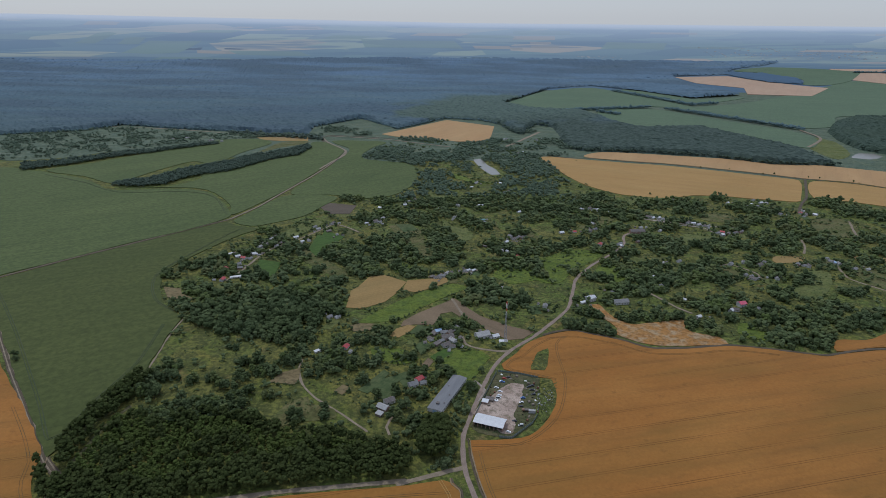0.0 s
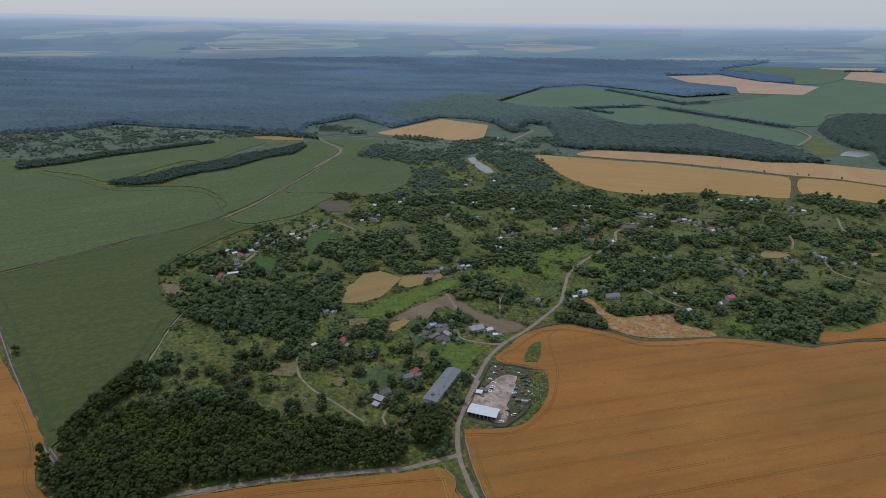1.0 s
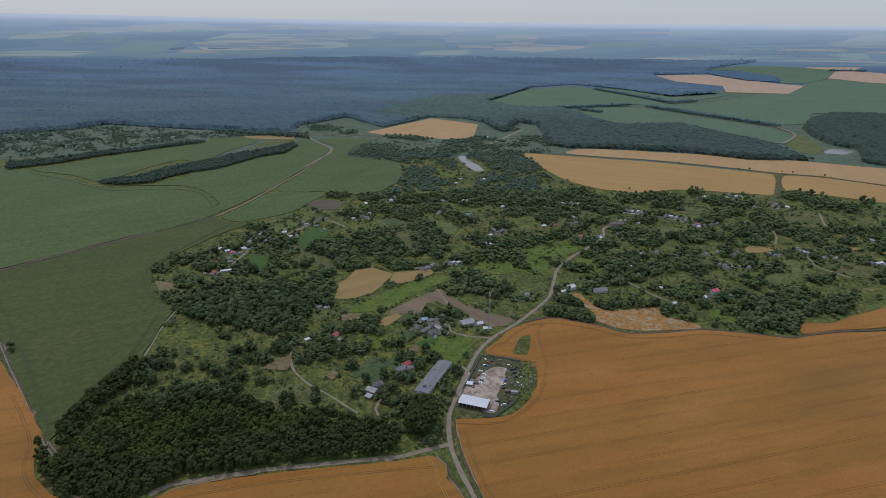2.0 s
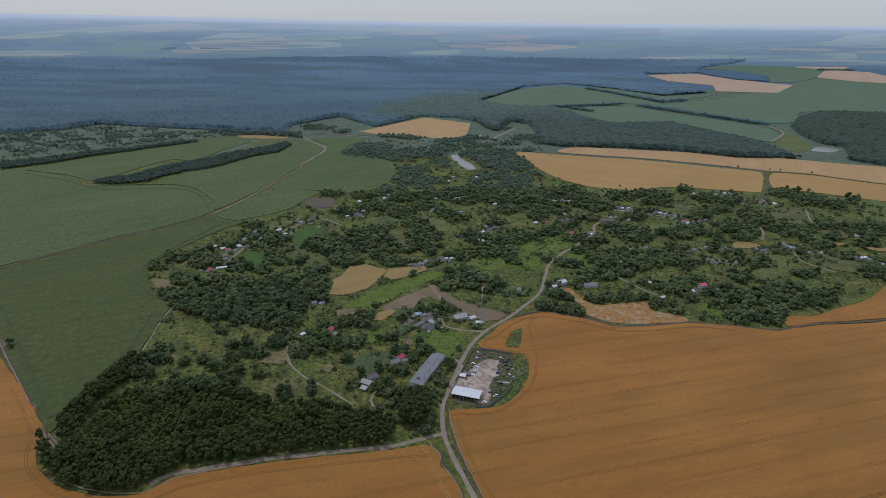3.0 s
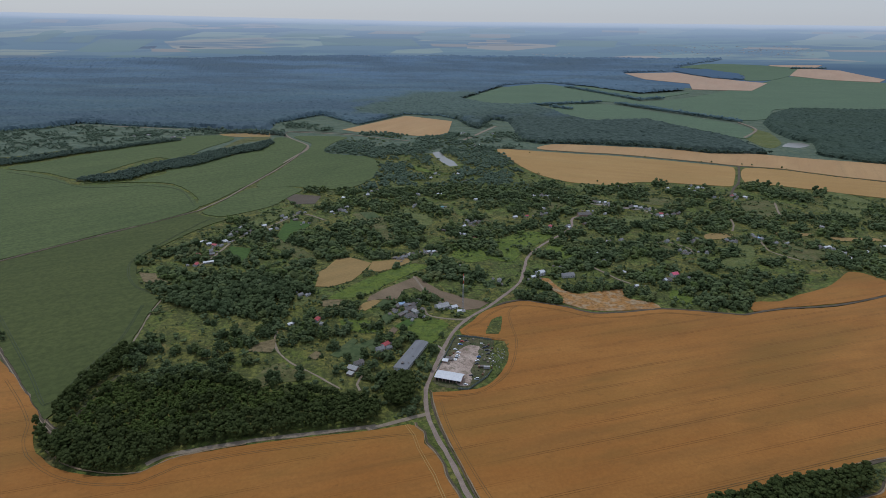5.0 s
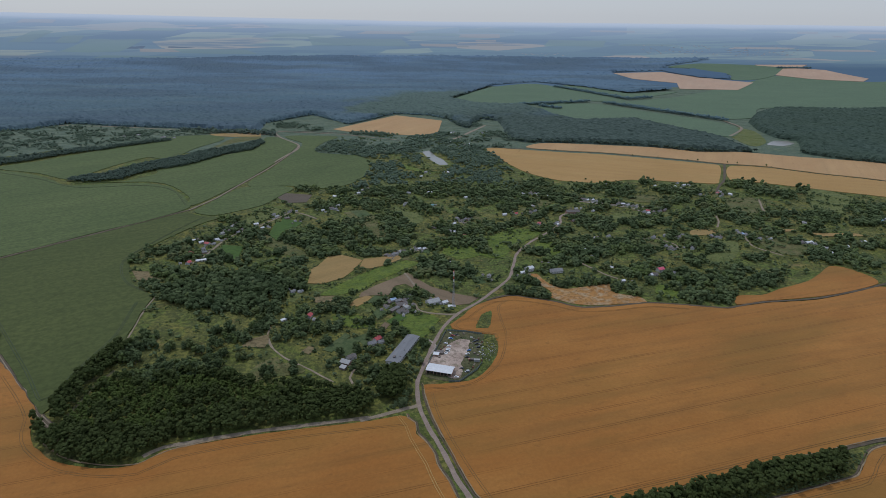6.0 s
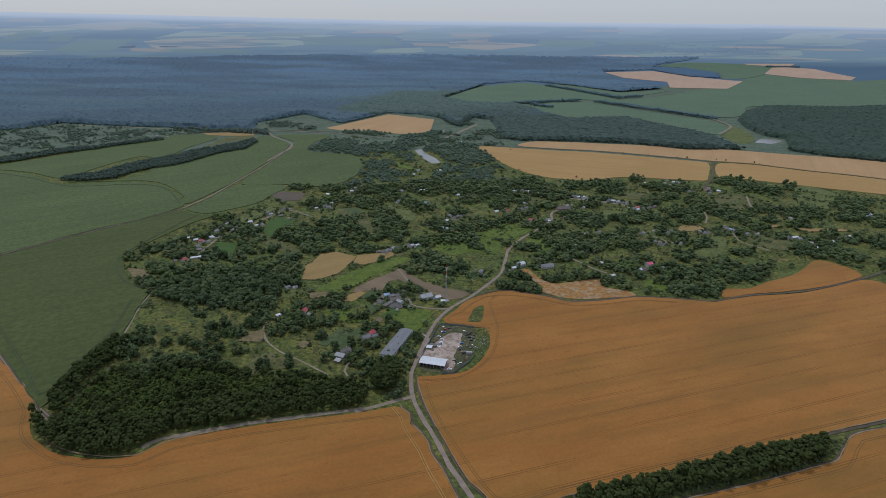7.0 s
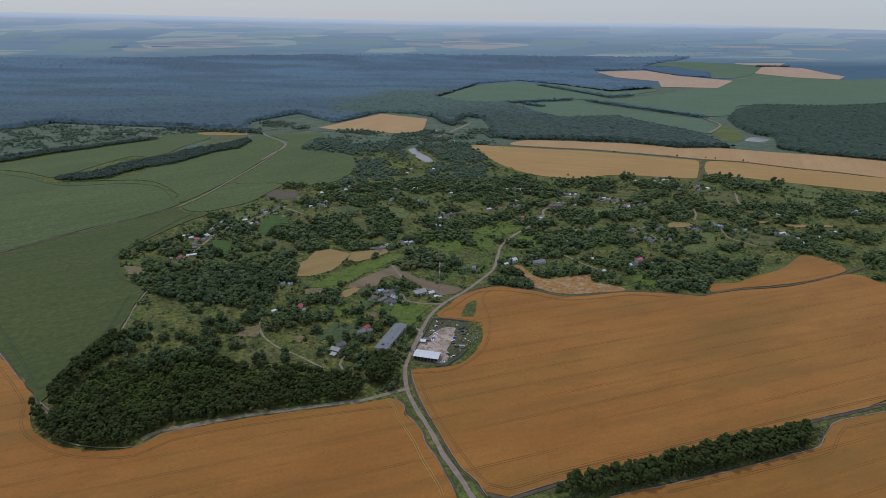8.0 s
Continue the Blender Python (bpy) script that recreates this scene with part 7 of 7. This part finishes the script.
bmesh.ops.create_cone(b, cap_ends=True, segments=24, radius1=1.9, radius2=1.8, depth=1.2, matrix=Matrix.Translation((0, 0, 0.6)))
part("tank_body", b, M_WHITE, tank)
b = bmesh.new()
bmesh.ops.create_cone(b, cap_ends=True, segments=20, radius1=0.8, radius2=0.7, depth=0.3, matrix=Matrix.Translation((0, 0, 1.35)))
part("lid", b, M_ROOF_DARK, tank)
tank.matrix_basis = pose(51, 76, 0)


def fence(pts, label):
    """A sheet fence: posts and panels along a line."""
    top = tagged(new("fence"), label, "fence")
    for p, q in zip(pts, pts[1:]):
        p, q = Vector(p), Vector(q)
        n = max(1, round((q - p).length / 3.0))
        turn = math.atan2(q.y - p.y, q.x - p.x)
        for i in range(n):
            m = Matrix.Translation((*(p + (q - p) * i / n), 0)) @ Matrix.Rotation(turn, 4, "Z")
            b = bmesh.new()
            box(b, -0.08, 0.08, -0.08, 0.08, 0, 2.3)
            bmesh.ops.transform(b, matrix=m, verts=b.verts)
            part("post", b, M_STEEL, top)
            b = bmesh.new()
            w = (q - p).length / n
            box(b, 0.1, w - 0.1, -0.04, 0.04, 0.1, 2.15)
            bmesh.ops.transform(b, matrix=m, verts=b.verts)
            part("panel", b, M_FENCE, top)
    return top


fence(FENCE, "tall green-grey sheet fence along the road")
fence(FENCE_E, "tall green-grey sheet fence round the depot")
fence([(55, 124), (74, 121), (92, 115)], "green-grey sheet fence behind the depot")


def rubble(poly, n, label):
    """Broken pale slabs and stones that lie about in the weeds."""
    vs, fs, base = [], [], 0
    bv = np.array([(i, j, k) for i in (-1, 1) for j in (-1, 1) for k in (-1, 1)], float)
    bf = np.array([(0, 1, 3, 2), (4, 6, 7, 5), (0, 4, 5, 1), (2, 3, 7, 6), (0, 2, 6, 4), (1, 5, 7, 3)])
    p = np.array(poly, float)
    while base < 8 * n:
        x, y = rubble_rng.uniform(p[:, 0].min(), p[:, 0].max()), rubble_rng.uniform(p[:, 1].min(), p[:, 1].max())
        if not inside(poly, np.array([x]), np.array([y]))[0]:
            continue
        a, size = rubble_rng.uniform(0, 3.14), rubble_rng.uniform(0.15, 0.6)
        v = bv * np.array([size, size * rubble_rng.uniform(0.4, 0.9), rubble_rng.uniform(0.2, 0.5)]) * rubble_rng.uniform(0.8, 1.15, (8, 3))
        v = v @ np.array([[math.cos(a), math.sin(a), 0], [-math.sin(a), math.cos(a), 0], [0, 0, 1]])
        vs.append(v + np.array([x, y, 0.75]))
        fs.append(bf + base)
        base += 8
    return tagged(new("rubble", mesh_of("rubble", np.concatenate(vs), np.concatenate(fs), M_ROOF_PALE)), label, "rubble", "", "stuff")


rubble_rng = np.random.default_rng(31)
rubble([(94, 96), (102, 96), (103, 80), (97, 64), (90, 58), (91, 78)], 45, "broken pale slabs dumped in the weedy lot")
rubble([(84, 90), (92, 104), (91, 70), (86, 60)], 24, "pale scrap and stones along the depot fence")


# ---- vehicles of the depot ----
def car(label, paint, van=False, truck=False):
    """A car, van or lorry: body, glasshouse, wheels and lights."""
    top = tagged(new("lorry" if truck else "van" if van else "car"), label, "lorry" if truck else "van" if van else "car", "vehicles in the depot")
    L, W = (6.8, 2.3) if truck else (5.0, 1.9) if van else (4.3, 1.7)
    b = bmesh.new()
    if truck:
        box(b, -L / 2, L / 2, -0.5, 0.5, 0.6, 0.85)
    else:
        vs = box(b, -L / 2, L / 2, -W / 2, W / 2, 0.35, 0.95)
        bmesh.ops.bevel(b, geom=b.edges[:], offset=0.14, segments=2, affect="EDGES")
    part("body", b, M_DARK if truck else paint, top)
    b = bmesh.new()
    if truck:
        box(b, L / 2 - 1.9, L / 2, -W / 2, W / 2, 0.85, 2.5)
        part("cab", b, paint, top)
        b = bmesh.new()
        box(b, -L / 2, L / 2 - 2.1, -W / 2, W / 2, 0.9, 1.9)
        part("load_bed", b, M_ROOF_DARK, top)
    else:
        x0, x1, h = (-L / 2 + 0.1, L / 2 - 1.1, 2.0) if van else (-L / 2 + 0.5, L / 2 - 1.3, 1.45)
        for v in box(b, x0, x1, -W / 2 + 0.08, W / 2 - 0.08, 0.9, h):
            if v.co.z > 1.2:
                v.co.x = v.co.x * 0.82 - 0.1
                v.co.y *= 0.86
        part("cabin", b, M_GLASS, top)
        b = bmesh.new()
        for v in box(b, x0 * 0.8, x1 * 0.8 - 0.15, -W / 2 * 0.82, W / 2 * 0.82, h - 0.02, h + 0.06):
            pass
        part("roof", b, paint, top)
    for sx in (-0.31, 0.31):
        for sy in (-1, 1):
            b = bmesh.new()
            r = 0.48 if truck else 0.31
            bmesh.ops.create_cone(b, cap_ends=True, segments=14, radius1=r, radius2=r, depth=0.24,
                                  matrix=Matrix.Translation((sx * L, sy * (W / 2 - 0.1), r)) @ Matrix.Rotation(radians(90), 4, "X"))
            part("wheel", b, M_TYRE, top)
    for sy in (-1, 1):
        b = bmesh.new()
        box(b, L / 2 - 0.02, L / 2 + 0.04, sy * W * 0.36 - 0.15, sy * W * 0.36 + 0.15, 0.62, 0.78)
        part("headlight", b, M_WHITE, top)
    return top


def paint(name, c):
    return plain(name, c, tuple(v * 1.15 for v in c), 1.5, 0.35, 0.5, 0)


CARS_KINDS = [car("white saloon car parked on gravel", paint("white_car", (0.7, 0.7, 0.7))), car("small red car parked on gravel", paint("red_car", (0.35, 0.04, 0.03))),
              car("blue saloon car parked on gravel", paint("blue_car", (0.08, 0.18, 0.42))), car("dark scrapped car without plates", paint("dark_car", (0.04, 0.04, 0.045))),
              car("pale grey van parked on gravel", paint("grey_van", (0.5, 0.52, 0.52)), True), car("brown lorry with an open bed", paint("brown_lorry", (0.22, 0.12, 0.08)), False, True)]
ORDER = [1, 3, 2, 0, 0, 0, 4, 2, 0, 3, 3, 3, 3, 3, 4, 0, 5, 3]
used = set()
for i, ((x, y), k) in enumerate(zip(CARS, ORDER)):
    m = pose(x, y, 0.12, 0, 0, (-10 if x < 62 else 165 + (i * 37) % 25) + (i * 13) % 12)
    if k in used:
        copy_thing(CARS_KINDS[k], m)
    else:
        CARS_KINDS[k].matrix_basis = m
        used.add(k)

# scrap and stores that lie about the depot
M_RUST = plain("rusty_iron", (0.13, 0.06, 0.035), (0.20, 0.10, 0.06), 1.5)


def stack(label, name, mat, n, w, d, h):
    """A heap of crates or boards, laid unevenly on one another."""
    top = tagged(new(name), label, name.replace("_", " "), "scrap in the depot")
    r = np.random.default_rng(n)
    for k in range(n):
        b = bmesh.new()
        box(b, -w / 2, w / 2, -d / 2, d / 2, k * h, (k + 1) * h - 0.03)
        bmesh.ops.rotate(b, verts=b.verts, cent=(0, 0, 0), matrix=Matrix.Rotation(r.uniform(-0.3, 0.3), 3, "Z"))
        part("board" if h < 0.2 else "crate", b, mat, top)
    return top


def tyre_pile():
    top = tagged(new("tyre_pile"), "low pile of worn black tyres", "tyre pile", "scrap in the depot")
    for k, (x, y, z) in enumerate(((0, 0, 0.13), (0.9, 0.1, 0.13), (0.4, 0.8, 0.13), (0.1, 0.1, 0.39), (0.6, 0.5, 0.39))):
        b = bmesh.new()
        bmesh.ops.create_cone(b, segments=16, radius1=0.42, radius2=0.42, depth=0.25, cap_ends=False)
        bmesh.ops.create_cone(b, segments=16, radius1=0.22, radius2=0.22, depth=0.25, cap_ends=False)
        bmesh.ops.translate(b, verts=b.verts, vec=(x, y, z))
        part("tyre", b, M_TYRE, top)
    return top


def container():
    top = tagged(new("container"), "pale steel store container with ribbed sides", "container", "scrap in the depot")
    b = bmesh.new()
    box(b, -3, 3, -1.2, 1.2, 0.1, 2.6)
    part("body", b, M_ROOF_PALE, top)
    for k in range(9):
        for s in (-1, 1):
            b = bmesh.new()
            box(b, -2.8 + k * 0.7 - 0.1, -2.8 + k * 0.7 + 0.1, s * 1.22 - 0.04, s * 1.22 + 0.04, 0.2, 2.5)
            part("rib", b, M_ROOF_PALE, top)
    b = bmesh.new()
    box(b, 3.0, 3.06, -1.1, 1.1, 0.2, 2.5)
    part("door", b, M_RUST, top)
    return top


SCRAP = [stack("stack of grey weathered boards", "board_stack", M_WOOD, 5, 3.2, 1.2, 0.14), stack("heap of rusty iron crates", "crate_stack", M_RUST, 3, 1.6, 1.2, 0.6),
         stack("stack of white roofing sheets", "sheet_stack", M_WHITE, 4, 2.6, 1.1, 0.1), stack("grey wooden crates piled up", "crate_stack", M_WOOD, 2, 2.2, 1.8, 0.8), tyre_pile(), container()]
scrap_rng = np.random.default_rng(21)
spots = [(79, 96), (90, 97), (86, 78), (83, 71), (88, 66), (81, 60), (78, 54), (87, 104), (80, 109), (72, 116), (66, 118), (58, 119), (90, 88), (84, 82), (76, 48), (80, 75), (89, 74), (73, 56),
         (79, 86), (82, 104), (69, 108), (50, 88), (47, 96), (44, 68), (66, 112), (88, 92), (86, 60), (56, 108), (74, 44), (46, 83)]
for i, (x, y) in enumerate(spots):
    k = i % 6 if i < 12 else int(scrap_rng.integers(5))
    m = pose(x, y, 0.1, 0, 0, scrap_rng.uniform(0, 180))
    if i < 6:
        SCRAP[i].matrix_basis = m
    else:
        copy_thing(SCRAP[k if k < 5 else 2], m)

# ---- the radio mast ----
mast = tagged(new("radio_mast"), "tall lattice radio mast, red and white at the top", "mast")


def bar(b, p, q, r):
    p, q = Vector(p), Vector(q)
    d = q - p
    bmesh.ops.create_cone(b, cap_ends=True, segments=6, radius1=r, radius2=r, depth=d.length, matrix=Matrix.Translation((p + q) / 2) @ d.to_track_quat("Z", "Y").to_matrix().to_4x4())


def corner(k, z):
    r = 1.7 - 1.25 * z / 46
    a = radians(45 + 90 * k)
    return Vector((math.cos(a) * r, math.sin(a) * r, z))


for i in range(12):
    z0, z1 = i * 46 / 12, (i + 1) * 46 / 12
    b = bmesh.new()
    for k in range(4):
        bar(b, corner(k, z0), corner(k, z1), 0.11)
        bar(b, corner(k, z1), corner((k + 1) % 4, z1), 0.08)
        bar(b, corner(k, z0), corner((k + 1) % 4, z1), 0.07)
        bar(b, corner((k + 1) % 4, z0), corner(k, z1), 0.07)
    part("lattice_section", b, M_STEEL if i < 8 else (M_RED if i % 2 else M_WHITE), mast)
for k in range(3):
    b = bmesh.new()
    a = 2.1 * k
    box(b, -0.18, 0.18, -0.12, 0.12, 41.5, 44.0)
    bmesh.ops.transform(b, matrix=Matrix.Rotation(a, 4, "Z") @ Matrix.Translation((1.1, 0, 0)), verts=b.verts)
    part("antenna", b, M_WHITE, mast)
b = bmesh.new()
bar(b, (0, 0, 46), (0, 0, 48.5), 0.06)
part("spire", b, M_RED, mast)
b = bmesh.new()
box(b, -3, 3, -3, 3, 0, 0.35)
part("base_slab", b, M_ROOF_PALE, mast)
mast.matrix_basis = pose(65, 185, 0)
cabin = outbuilding("white equipment cabin at the mast", 5.0, 2.8, 2.5, M_WHITE, M_ROOF_WHITE)
cabin.matrix_basis = pose(61, 180, 0, 0, 0, -10)


# ---- the far town: many small pale houses, flattened so that roofs fill the view ----
def far_town(spots, label):
    vs, fs = [], []
    for x, y in spots:
        w, d, h = town_rng.uniform(3, 6), town_rng.uniform(3, 6), town_rng.uniform(1.2, 2.4)
        z, k = float(lie(y)), len(vs)
        vs += [(x + i * w, y + j * d, z + (q if q < 1 else h)) for q in (-1, 1) for i, j in ((-1, -1), (1, -1), (1, 1), (-1, 1))]
        vs += [(x - w, y, z + h * 1.6), (x + w, y, z + h * 1.6)]
        fs += [(k, k + 1, k + 5), (k, k + 5, k + 4), (k + 1, k + 2, k + 6), (k + 1, k + 6, k + 5), (k + 2, k + 3, k + 7), (k + 2, k + 7, k + 6), (k + 3, k, k + 4), (k + 3, k + 4, k + 7),
               (k + 4, k + 5, k + 9), (k + 4, k + 9, k + 8), (k + 6, k + 7, k + 8), (k + 6, k + 8, k + 9), (k + 7, k + 4, k + 8), (k + 5, k + 6, k + 9)]
    return tagged(new("far_town", mesh_of("far_town", vs, fs, M_ROOF_PALE)), label, "town", "", "stuff")


town_rng = np.random.default_rng(17)
town = [(town_rng.uniform(1600, 2750), town_rng.uniform(3770, 4090)) for k in range(170)] + [(town_rng.uniform(720, 1010), town_rng.uniform(3730, 3800)) for k in range(24)]
far_town(town, "pale specks of a distant town in haze")
far_town([(town_rng.uniform(-1890, -1700), town_rng.uniform(1930, 2110)) for k in range(46)], "pale houses of a far hamlet among the forest")
